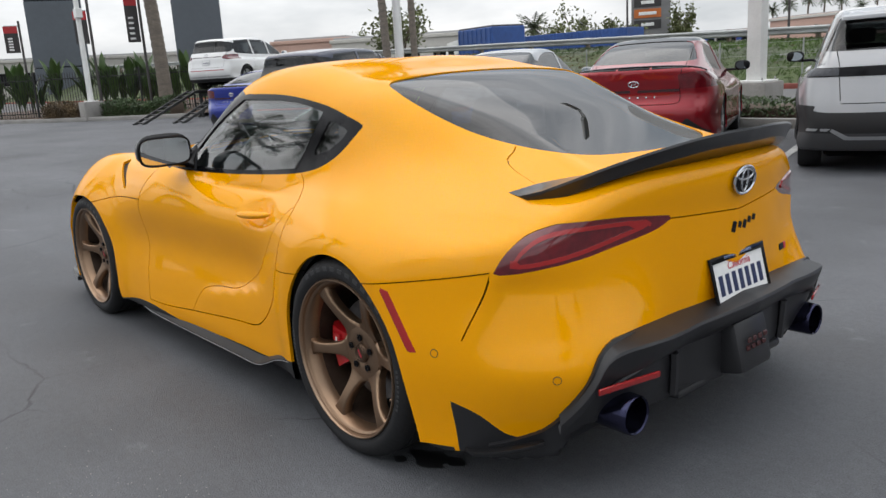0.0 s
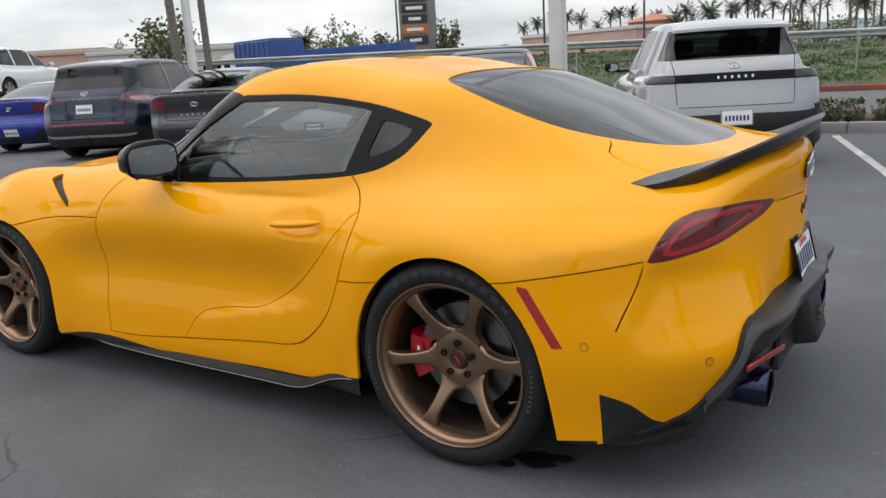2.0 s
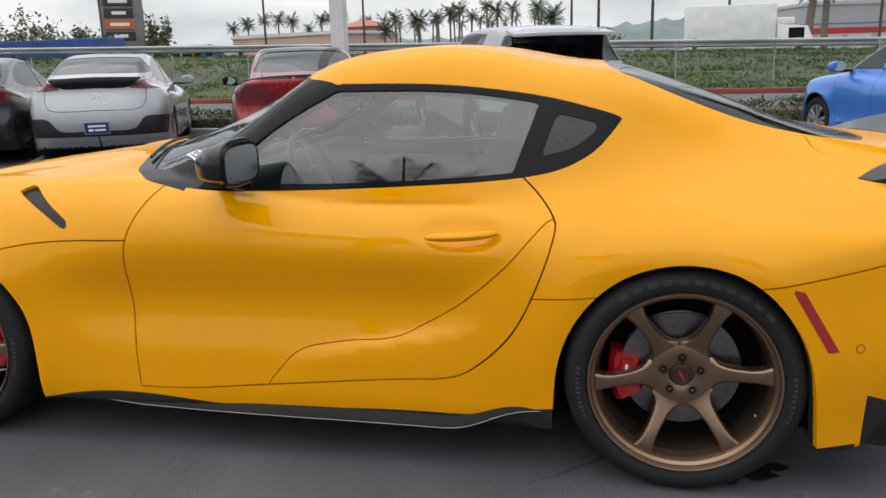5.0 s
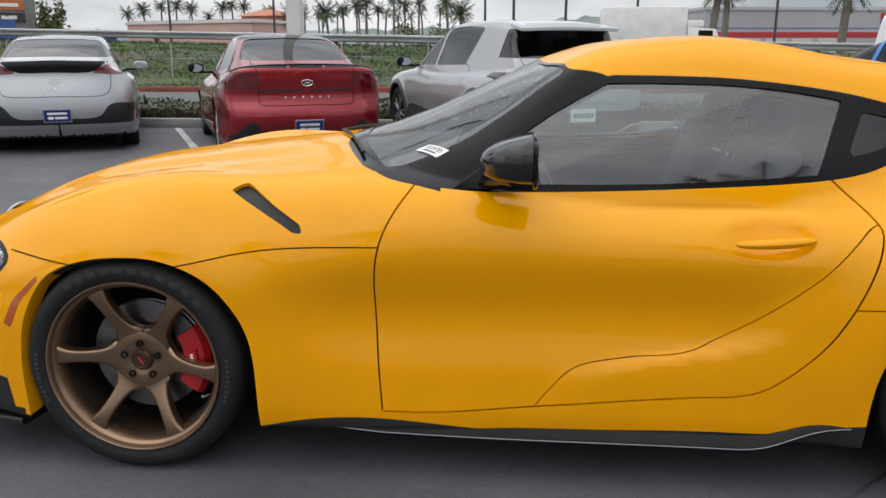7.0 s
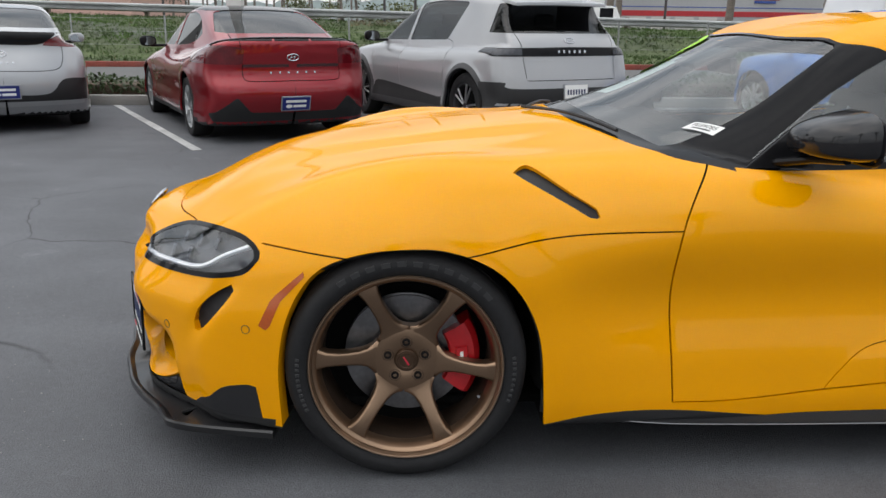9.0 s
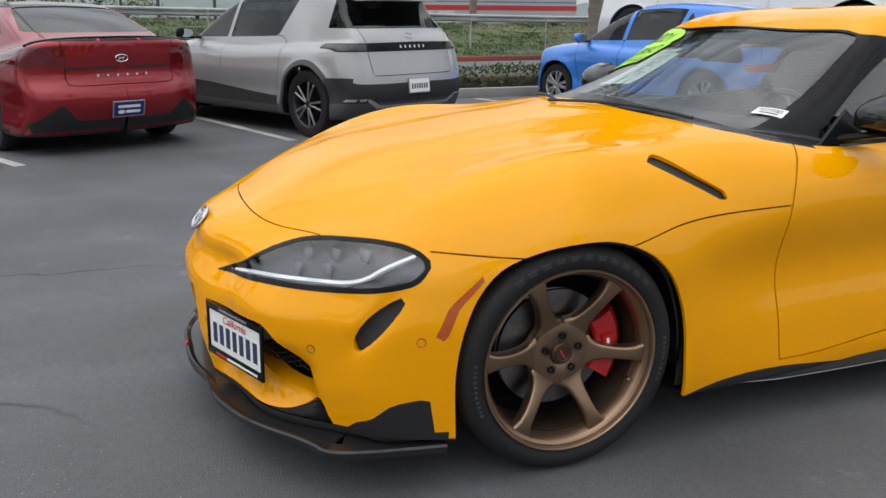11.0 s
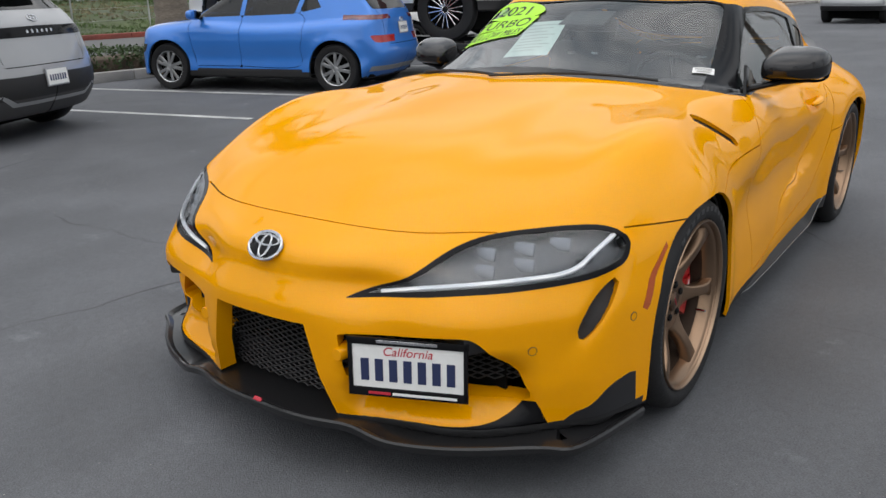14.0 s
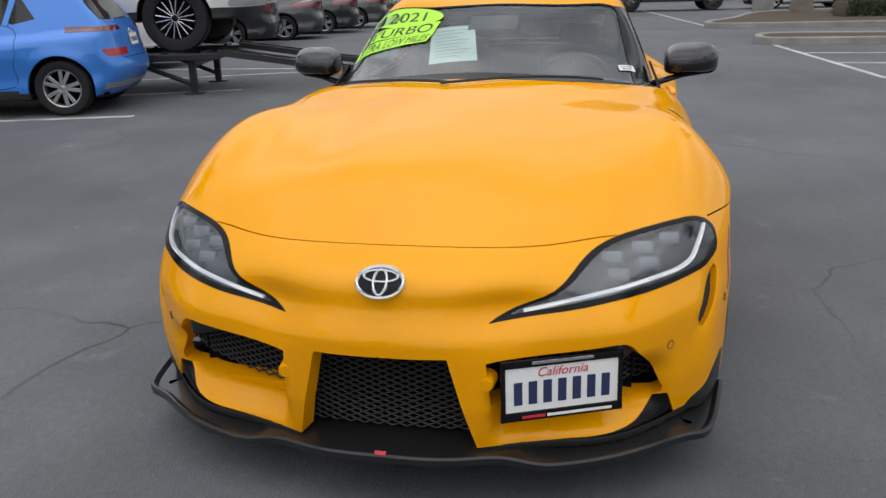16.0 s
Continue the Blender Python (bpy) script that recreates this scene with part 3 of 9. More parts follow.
def coupe_solid(p):
    x, y, z = p[:, 0], np.abs(p[:, 1]), p[:, 2]
    # sides: tucked in along the door, full over the wheels, hips aft of the scoop line
    mid = step01((1.0 - np.abs(x - 0.05)) / 0.55)
    w = W_SHOULDER(x) - 0.038 * mid * np.exp(-((z - 0.50) / 0.13) ** 2)
    w = w + 0.022 * step01((SCOOP(np.clip(z, 0.2, 0.9)) + 0.05 - x) / 0.20) * step01((x + 1.15) / 0.3) * np.exp(-((z - 0.50) / 0.22) ** 2)
    w = w + 0.006 * mid * step01((0.30 - z) / 0.12)
    w = w - 0.30 * np.clip(z - 0.64, 0, 1) ** 2 * 2.2 - 0.10 * np.clip(0.22 - z, 0, 1)
    # flares round the wheel openings
    for cx, top in ((1.24, 0.012), (-1.24, 0.014)):
        r = np.hypot(x - cx, z - 0.335)
        w = w + top * np.exp(-((r - 0.40) / 0.075) ** 2)
    # hollow behind the door handle
    w = w - 0.034 * np.exp(-(((x + 0.593) / 0.118) ** 2 + ((z - 0.746) / 0.047) ** 2) ** 2.0)
    side = y - w
    # hood and shoulders
    q = np.abs(y) / 0.8
    top = HOOD_MID(x) - DROP(x) * (0.25 * q ** 2 + 0.75 * q ** 4.2)
    fender = FENDER_RISE * np.exp(-((y - 0.745) / 0.14) ** 2) * step01((x - 0.15) / 1.0) * step01((2.10 - x) / 0.70)
    top = top + fender - 0.010 * np.exp(-((y - 0.36) / 0.10) ** 2) * step01((x - 0.6) / 0.4) * step01((1.9 - x) / 0.4)
    top = (z - top) / np.sqrt(1 + (DROP(x) * 4.2 / 0.8 * np.clip(q, 0, 1.2) ** 3.2) ** 2)
    # nose and tail faces
    lean = 0.045 * step01((z - 0.47) / 0.10) + 0.10 * np.clip(z - 0.60, 0, 1) + 0.35 * np.clip(0.30 - z, 0, 1) * 0.5
    lean = lean + 0.07 * step01((y - 0.26) / 0.05) * step01((0.74 - y) / 0.10) * step01((0.42 - z) / 0.10) * step01((z - 0.18) / 0.07)
    lean = lean + BEAK * np.exp(-((y - 0.30) / 0.10) ** 2 - ((z - 0.53) / 0.06) ** 2)
    front = (x - NOSE(y) + lean + 0.9 * np.clip(z - 0.50, 0, 1) ** 2 * step01((y - 0.1) / 0.5)) * 0.8
    rear_x = TAIL(y) - 0.085 * np.exp(-((z - 0.42) / 0.16) ** 2) * step01((y - 0.25) / 0.3) - LID_BACK * step01((z - 0.78) / 0.10) * step01((0.62 - y) / 0.3) + 0.05 * np.clip(0.3 - z, 0, 1)
    # scooped corner inboard of the fold under the tail lamp
    fold = CREASE(np.clip(z, 0.45, 0.72))
    rear_x = rear_x + 0.022 * step01((fold - y) / 0.05) * step01((y - 0.50) / 0.26) * step01((0.71 - z) / 0.08) * step01((z - 0.40) / 0.12)
    rear = (rear_x - x) * 0.8
    low = smax(side, top, 0.11)
    low = smax(low, front, 0.06)
    # cabin
    tumble = TUMBLE + 0.55 * step01((-0.95 - x) / 0.7)
    cab_side = (y - CABIN(x) + tumble * np.maximum(z - 0.87, -0.04) + 0.25 * np.clip(z - 0.87, 0, 1) ** 2) / np.sqrt(1 + tumble ** 2)
    bow = 0.62 * step01((x + 0.25) / 0.6)
    rz = ROOF(x + bow * y * y) - 0.085 * y * y - 0.008 * np.exp(-(y / 0.2) ** 2) * step01((0.1 - x) / 0.2) * step01((x + 1.1) / 0.3)
    cab_top = (z - rz) / np.sqrt(1 + 0.15)
    cab = smax(cab_side, cab_top, 0.09)
    cab = smax(cab, x - 1.0, 0.05)
    blend = 0.012 + 0.16 * step01((-0.55 - x) / 0.75)
    body = smax(smin(low, cab, blend), rear, 0.045)
    # groove of the vent beside the headlamp
    u = y - x + 0.975 - 0.9 * (z - 0.48)
    body = body + 0.024 * np.exp(-(u / 0.05) ** 2 - ((z - 0.48) / 0.075) ** 2) * step01((x - 1.5) / 0.2)
    floor = 0.15 + 0.10 * step01((-1.88 - x) / 0.08) * step01((0.67 - y) / 0.06)
    return smax(body, floor - z, 0.02)


shell = Shell(coupe_solid, -1.35, 1.25, spl((-1.6, 0.56), (-1.0, 0.55), (0.6, 0.52), (1.4, 0.42)), step=0.02, cap=56, rows=124, low=-89)
SIDE = (lambda pts, **k: in_outline(pts, PX, PZ, **k))
TOP = (lambda pts, **k: in_outline(pts, PX, PY, **k))
FACE = (lambda pts, **k: in_outline(pts, PY, PZ, **k))
NOSE_TURN = (lambda pts, **k: in_outline(pts, lambda p: p[:, 1] - p[:, 0], PZ, **k))
TAIL_TURN = (lambda pts, **k: in_outline(pts, lambda p: p[:, 1] + p[:, 0], PZ, **k))
on_side = (lambda c: c[1] > 0.42)

# wheel openings
for arch in (
    [(0.855, 0.05), (0.855, 0.05), (0.862, 0.25), (0.878, 0.42), (0.93, 0.54), (1.01, 0.622), (1.13, 0.672), (1.25, 0.680), (1.37, 0.662), (1.48, 0.612), (1.555, 0.50), (1.588, 0.35), (1.586, 0.163), (1.586, 0.05), (1.586, 0.05)],
    [(-0.868, 0.05), (-0.868, 0.05), (-0.872, 0.26), (-0.888, 0.395), (-0.935, 0.512), (-1.018, 0.610), (-1.125, 0.670), (-1.255, 0.690), (-1.385, 0.658), (-1.49, 0.568), (-1.565, 0.425), (-1.600, 0.19), (-1.605, 0.05), (-1.605, 0.05)],
):
    shell.cut(SIDE(arch), "open", where=on_side)
# lower edge of the painted body
EDGE = spl((1.6, 0.165), (0.85, 0.165), (0.70, 0.188), (0.49, 0.196), (0.19, 0.165), (-0.17, 0.172), (-0.5, 0.180), (-0.67, 0.188), (-0.86, 0.232), (-0.95, 0.235), (-1.6, 0.165), (-1.72, 0.17))
shell.cut(lambda p: p[:, 2] - EDGE(np.clip(p[:, 0], -1.72, 1.6)), "under", where=lambda c: -1.72 < c[0] < 1.6)
# windscreen, pillars and side glass
DLO = [(0.36, 0.868), (0.36, 0.868), (0.12, 0.852), (-0.33, 0.865), (-0.77, 0.896), (-0.955, 0.955), (-1.058, 1.062), (-1.058, 1.062), (-1.00, 1.085), (-0.80, 1.135), (-0.50, 1.172), (-0.157, 1.181), (-0.157, 1.181), (0.02, 1.080), (0.22, 0.955)]
GLASS_SIDE = [(0.275, 0.872), (0.275, 0.872), (-0.30, 0.880), (-0.735, 0.909), (-0.735, 0.909), (-0.808, 1.112), (-0.808, 1.112), (-0.65, 1.138), (-0.49, 1.153), (-0.30, 1.158), (-0.15, 1.158), (-0.15, 1.158), (0.05, 1.045)]
QUARTER = [(-0.815, 0.955), (-0.815, 0.955), (-0.862, 1.080), (-0.862, 1.080), (-0.93, 1.066), (-0.985, 1.042), (-0.92, 0.985)]
above = (lambda c: c[2] > 0.80 and c[0] < 0.95)
ROOF_FRONT = spl((0.0, 0.035), (0.2, 0.033), (0.33, 0.014), (0.5, -0.03), (0.55, -0.065), (0.58, -0.143), (0.62, -0.24), (0.8, -0.5))
COWL = spl((0.0, 0.715), (0.25, 0.70), (0.46, 0.643), (0.575, 0.600), (0.64, 0.568), (0.695, 0.518), (0.735, 0.457), (0.760, 0.36), (0.9, -0.1))
shell.cut(SIDE(DLO, per=8), "frame", where=lambda c: c[1] > 0.42 and c[2] > 0.8)
shell.cut(lambda p: np.maximum(ROOF_FRONT(p[:, 1]) - p[:, 0], p[:, 0] - COWL(p[:, 1])), "pillar", where=lambda c: c[2] > (0.84 if c[0] > 0.33 or c[1] < 0.66 else 0.885) and -0.3 < c[0] < 0.95)
shell.cut(SIDE(GLASS_SIDE), "side_glass", only=("frame",))
shell.cut(SIDE(QUARTER), "quarter_glass", only=("frame",))
SCREEN_SIDE = spl((1.0, 0.66), (0.6, 0.64), (0.42, 0.622), (0.2, 0.586), (0.0, 0.546), (-0.1, 0.52))
shell.cut(lambda p: np.maximum(p[:, 1] - SCREEN_SIDE(p[:, 0]), np.maximum(ROOF_FRONT(p[:, 1]) + 0.012 - p[:, 0], p[:, 0] - COWL(p[:, 1]) + 0.065)), "screen", only=("pillar",))
HATCH_GLASS = [(-1.02, -0.3), (-1.02, -0.3), (-0.99, 0.0), (-1.00, 0.30), (-1.03, 0.47), (-1.10, 0.505), (-1.25, 0.50), (-1.50, 0.455), (-1.70, 0.39), (-1.80, 0.30), (-1.85, 0.15), (-1.865, 0.0), (-1.865, -0.3), (-1.865, -0.3)]
shell.cut(TOP(HATCH_GLASS), "hatch_glass", where=lambda c: c[2] > 0.85 and c[0] < -0.9)
# lamps
HEADLAMP = [(-1.862, 0.516), (-1.862, 0.516), (-1.75, 0.547), (-1.657, 0.574), (-1.56, 0.612), (-1.484, 0.638), (-1.394, 0.660), (-1.298, 0.674), (-1.157, 0.685), (-1.033, 0.690), (-0.926, 0.686), (-0.847, 0.670), (-0.798, 0.642), (-0.811, 0.609), (-0.850, 0.586), (-0.96, 0.569), (-1.085, 0.560), (-1.275, 0.553), (-1.509, 0.546), (-1.755, 0.522)]
shell.cut(NOSE_TURN(HEADLAMP, per=8), "headlamp", where=lambda c: c[0] > 1.4)
HEAD_IN = [(-1.80, 0.529), (-1.80, 0.529), (-1.74, 0.542), (-1.65, 0.567), (-1.55, 0.604), (-1.475, 0.629), (-1.388, 0.651), (-1.295, 0.665), (-1.157, 0.676), (-1.033, 0.680), (-0.934, 0.676), (-0.862, 0.662), (-0.818, 0.641), (-0.830, 0.614), (-0.870, 0.597), (-0.97, 0.583), (-1.085, 0.574), (-1.275, 0.567), (-1.509, 0.559), (-1.74, 0.533)]
head_in = NOSE_TURN(HEAD_IN, per=8)
shell.cut(lambda p: -head_in(p), "headlamp_rim", only=("headlamp",))
TAILLAMP = [(-1.04, 0.688), (-1.04, 0.688), (-1.09, 0.742), (-1.17, 0.788), (-1.26, 0.810), (-1.33, 0.817), (-1.55, 0.815), (-1.785, 0.797), (-1.785, 0.797), (-1.69, 0.762), (-1.50, 0.732), (-1.40, 0.717), (-1.23, 0.698), (-1.12, 0.688)]
shell.cut(TAIL_TURN(TAILLAMP, per=8), "taillamp", where=lambda c: c[0] < -1.5)
bar_in = TAIL_TURN([(-1.13, 0.712), (-1.19, 0.765), (-1.30, 0.792), (-1.48, 0.797), (-1.66, 0.788), (-1.52, 0.757), (-1.30, 0.722)])
shell.gap2(bar_in, 0.012, only=("taillamp",), tag="taillamp_bar")
# nose openings
shell.cut(FACE([(-0.3, 0.441), (-0.3, 0.441), (0.170, 0.446), (0.170, 0.446), (0.243, 0.16), (0.243, 0.16), (-0.3, 0.16), (-0.3, 0.16)], smooth=False), "open", where=lambda c: c[0] > 1.8)
INTAKE = [(0.262, 0.430), (0.262, 0.430), (0.42, 0.440), (0.555, 0.451), (0.606, 0.443), (0.647, 0.386), (0.683, 0.308), (0.706, 0.262), (0.706, 0.262), (0.676, 0.250), (0.676, 0.250), (0.573, 0.260), (0.45, 0.270), (0.34, 0.282), (0.272, 0.305), (0.272, 0.305)]
shell.cut(FACE(INTAKE), "open", where=lambda c: c[0] > 1.6)
INTAKE_FOOT = [(0.676, 0.249), (0.676, 0.249), (0.706, 0.261), (0.706, 0.261), (0.719, 0.240), (0.742, 0.165), (0.742, 0.165), (0.40, 0.165), (0.40, 0.165), (0.42, 0.186), (0.533, 0.190), (0.616, 0.199), (0.652, 0.218)]
VENT = [(-0.850, 0.572), (-0.850, 0.572), (-0.93, 0.541), (-0.99, 0.506), (-1.03, 0.466), (-1.045, 0.432), (-1.022, 0.414), (-0.955, 0.452), (-0.885, 0.517)]
shell.cut(NOSE_TURN(VENT), "nose_vent", where=lambda c: c[0] > 1.5)
shell.cut(lambda p: p[:, 2] - 0.186, "under", where=lambda c: c[0] > 1.6)
shell.cut(FACE(INTAKE_FOOT), "intake_foot", where=lambda c: c[0] > 1.6)
SPLIT = [(1.62, 0.0), (1.62, 0.0), (1.64, 0.18), (1.655, 0.288), (1.655, 0.288), (1.745, 0.270), (1.80, 0.224), (1.85, 0.185), (1.95, 0.0), (1.95, 0.0)]
shell.cut(SIDE(SPLIT), "bumper_black", where=lambda c: c[1] > 0.5)
# tail: lower black insert
DIFF = spl((0.0, 0.462), (0.2, 0.464), (0.36, 0.482), (0.504, 0.502), (0.56, 0.497), (0.596, 0.476), (0.633, 0.427), (0.663, 0.347), (0.696, 0.266), (0.73, 0.235), (0.9, 0.16))
shell.cut(lambda p: p[:, 2] - DIFF(p[:, 1]), "diffuser", where=lambda c: c[0] < -1.80)
shell.cut(SIDE([(-1.724, 0.0), (-1.724, 0.0), (-1.724, 0.323), (-1.724, 0.323), (-1.80, 0.29), (-1.86, 0.225), (-1.93, 0.20), (-2.0, 0.0)]), "bumper_black", where=lambda c: c[1] > 0.45 and c[0] < -1.6)

# side markers, hood slot
shell.cut(SIDE([(-1.500, 0.632), (-1.532, 0.628), (-1.634, 0.458), (-1.606, 0.454)], smooth=False), "marker_rear", where=on_side)
shell.cut(SIDE([(1.490, 0.618), (1.512, 0.612), (1.600, 0.535), (1.642, 0.452), (1.612, 0.448), (1.575, 0.530)], smooth=False), "marker_front", where=on_side)
SLOT = [(0.95, 0.852), (0.95, 0.852), (0.93, 0.864), (0.893, 0.864), (0.80, 0.808), (0.728, 0.766), (0.722, 0.748), (0.745, 0.744), (0.80, 0.774)]
shell.cut(SIDE(SLOT), "slot", where=lambda c: c[1] > 0.45 and 0.6 < c[0] < 1.0)

# seams between the panels, and the shadow line painted on the tail fold
DOOR = [(0.385, 0.90), (0.385, 0.90), (0.455, 0.81), (0.497, 0.717), (0.513, 0.594), (0.507, 0.414), (0.492, 0.220), (0.492, 0.220), (0.25, 0.223), (-0.34, 0.279), (-0.535, 0.295), (-0.632, 0.337), (-0.74, 0.443), (-0.812, 0.578), (-0.868, 0.740), (-0.86, 0.803), (-0.76, 0.905), (-0.76, 0.905), (-0.2, 1.0)]
door_g = SIDE(DOOR, per=8)
shell.gap2(door_g, 0.005, where=on_side)
shell.cut(door_g, "door", where=on_side)
SCOOP_PANEL = SIDE([(0.06, 0.225), (0.06, 0.225), (0.0, 0.30), (-0.07, 0.362), (-0.2, 0.392), (-0.371, 0.412), (-0.46, 0.45), (-0.58, 0.522), (-0.716, 0.640), (-0.804, 0.738), (-0.862, 0.79), (-0.95, 0.79), (-0.95, 0.79), (-0.95, 0.15), (-0.95, 0.15), (0.06, 0.15), (0.06, 0.15)])
shell.gap2(SCOOP_PANEL, 0.003, only=("door",), where=on_side)
FENDER_LINE = spl((1.60, 0.668), (1.40, 0.652), (1.083, 0.655), (0.912, 0.686), (0.514, 0.712), (0.4, 0.715))
hood_front = spl((0.0, 2.003), (0.23, 1.989), (0.435, 1.930), (0.53, 1.880), (0.7, 1.75), (0.8, 1.58))
shell.gap2(lambda p: p[:, 2] - FENDER_LINE(np.clip(p[:, 0], 0.4, 1.7)), 0.004, where=lambda c: c[1] > 0.5 and 0.5 < c[0] < 1.62)
shell.gap2(lambda p: p[:, 0] - hood_front(p[:, 1]), 0.004, where=lambda c: c[1] < 0.56 and c[2] > 0.6 and c[0] > 1.5)
shell.cut(lambda p: np.maximum(np.maximum(FENDER_LINE(np.clip(p[:, 0], 0.4, 1.7)) - p[:, 2], p[:, 0] - hood_front(p[:, 1])), 0.38 - p[:, 0]), "hood", where=lambda c: c[0] > 0.3)
shell.cut(lambda p: p[:, 0] - 1.2, "fender", where=lambda c: 0.50 < c[0] < 1.30 and c[1] > 0.55 and c[2] < 0.70)
REAR_LINE = spl((-0.79, 0.566), (-0.99, 0.586), (-1.453, 0.636), (-1.854, 0.700))
shell.gap2(lambda p: p[:, 2] - REAR_LINE(p[:, 0]), 0.004, where=lambda c: c[1] > 0.5 and -1.83 < c[0] < -0.79)
# no seam here: a dark strip imitates the shadow along the tail fold
shell.gap2(lambda p: p[:, 0] - CREASE_X(p[:, 2]), 0.005, where=lambda c: c[1] > 0.7 and -1.87 < c[0] < -1.7 and 0.50 < c[2] < 0.684)
HATCH_LINE = spl((0.0, -1.55), (0.40, -1.56), (0.465, -1.612), (0.53, -1.70), (0.585, -1.765), (0.605, -1.90), (0.61, -2.2))
shell.gap2(lambda p: p[:, 0] - HATCH_LINE(p[:, 1]), 0.005, where=lambda c: c[2] > 0.80 and c[0] < -1.5 and 0.44 < c[1] < 0.62 and c[0] > -1.96)
LID = spl((0.0, 0.772), (0.29, 0.788), (0.61, 0.80))
shell.gap2(lambda p: p[:, 2] - LID(p[:, 1]), 0.004, where=lambda c: c[0] < -1.9 and c[1] < 0.31)
shell.cut(lambda p: p[:, 2] - 0.62, "bumper", where=lambda c: c[0] > 1.3)
shell.cut(lambda p: p[:, 2] - np.where(p[:, 1] > 0.3, REAR_LINE(np.clip(p[:, 0], -1.85, 0)), LID(p[:, 1])), "rear_bumper", where=lambda c: c[0] < -1.3)

coupe = thing("sports_coupe", label="glossy yellow two-door sports coupe with bronze wheels", category="car")


def left_of(x, z, lift=0.0):
    q, n = meet(coupe_solid, (x, 1.4, z), (0, -1, 0))
    return q + n * lift, n


def ahead_of(y, z, lift=0.0):
    q, n = meet(coupe_solid, (2.9, y, z), (-1, 0, 0))
    return q + n * lift, n


def behind_of(y, z, lift=0.0):
    q, n = meet(coupe_solid, (-2.9, y, z), (1, 0, 0))
    return q + n * lift, n


def above_of(x, y, lift=0.0):
    q, n = meet(coupe_solid, (x, y, 2.0), (0, 0, -1))
    return q + n * lift, n


def mirrored(geo):
    """The same geometry on the other side of the car."""
    if isinstance(geo, tuple):
        flip = [np.array(v) * (1, -1, 1) for v in geo[0]]
        fs = [tuple(reversed(f)) for f in geo[1]]
        return (flip, fs) + tuple([np.array(n) * (1, -1, 1) for n in x] for x in geo[2:])
    bm = geo.copy()
    bm.transform(Matrix.Diagonal((1, -1, 1, 1)))
    bmesh.ops.reverse_faces(bm, faces=bm.faces)
    return bm


def pair(name, geo, material, parent=None, label=""):
    """A part and its mirror image on the right side."""
    other = mirrored(geo)
    return part(name, geo, material, parent or coupe, label), part(name, other, material, parent or coupe, label)


part("body", shell.panel("body"), M_YELLOW, coupe)
part("hood", shell.panel("hood"), M_YELLOW, coupe)
front_bumper = part("front_bumper", shell.panel("bumper", flange=0.05), M_YELLOW, coupe)
rear_bumper = part("rear_bumper", shell.panel("rear_bumper", flange=0.02), M_YELLOW, coupe)
doors = {}
for s in ("left", "right"):
    part("front_fender", shell.panel("fender", s), M_YELLOW, coupe)
    doors[s] = part("door", shell.panel("door", s), M_YELLOW, coupe)
    part("side_window", shell.panel("side_glass", s, 0.004, -0.006), M_GLASS, doors[s])
    part("window_frame", shell.panel("frame", s, 0.02), M_BLACK_GLOSS, coupe, "gloss black window surround")
    part("quarter_window", shell.panel("quarter_glass", s, 0.004, -0.004), M_GLASS_DARK, coupe)
    head = part("headlamp", shell.panel("headlamp", s, 0.0, 0.0), M_LENS_CLEAR, coupe, "clear wraparound headlamp with a white light strip")
    part("bowl", shell.panel("headlamp", s, 0.0, -0.030), M_LAMP_INNER, head)
    part("rim", shell.panel("headlamp_rim", s, 0.035, 0.001), M_BLACK_GLOSS, head)
    tail = part("tail_lamp", shell.panel("taillamp", s, 0.02, -0.002), M_RED_LENS, coupe, "smoked red tail lamp")
    part("light_bar", shell.panel("taillamp_bar", s, 0.008, 0.002), M_REFLECTOR, tail)
    part("side_marker", shell.panel("marker_rear", s, 0.006, 0.001), M_REFLECTOR, rear_bumper, "red side reflector")
    part("side_marker", shell.panel("marker_front", s, 0.006, 0.001), M_AMBER, front_bumper, "amber side marker")
    part("hood_slot", shell.panel("slot", s, 0.0, -0.014), M_BLACK_MATT, coupe)
    part("bumper_vent", shell.panel("nose_vent", s, 0.0, -0.02), M_BLACK_MATT, front_bumper)
    part("intake_foot", shell.panel("intake_foot", s, 0.012, -0.006), M_BLACK_GLOSS, front_bumper)
    part("splitter_end", shell.panel("bumper_black", s, 0.01, 0.002, where=lambda c: c[0] > 0), M_BLACK_TRIM, front_bumper)
    part("corner_insert", shell.panel("bumper_black", s, 0.01, 0.0, where=lambda c: c[0] < 0), M_BLACK_TRIM, rear_bumper)
part("windscreen_frame", shell.panel("pillar", flange=0.02), M_BLACK_GLOSS, coupe, "gloss black windscreen pillars")
part("windscreen", shell.panel("screen", flange=0.0, out=-0.004), M_SCREEN, coupe)
part("hatch_glass", shell.panel("hatch_glass", flange=0.0, out=-0.004), M_GLASS_DARK, coupe)
part("underbody", shell.panel("under", flange=0.0), M_BLACK_MATT, coupe)
# backs the seams and the painted shadow line of the tail fold
tagged(part("seam_backing", shell.panel("gap", flange=0.0, out=-0.010), M_DARK, coupe), kind="stuff")
diff = part("diffuser", shell.panel("diffuser", flange=0.05, out=0.012), M_BLACK_TRIM, rear_bumper, "satin black rear diffuser")
part("cabin_lining", shell.panel(("body", "door", "hood", "pillar", "frame", "fender", "bumper", "rear_bumper", "headlamp", "taillamp", "headlamp_rim", "taillamp_bar"), flange=0.0, out=-0.045), M_FABRIC, coupe)

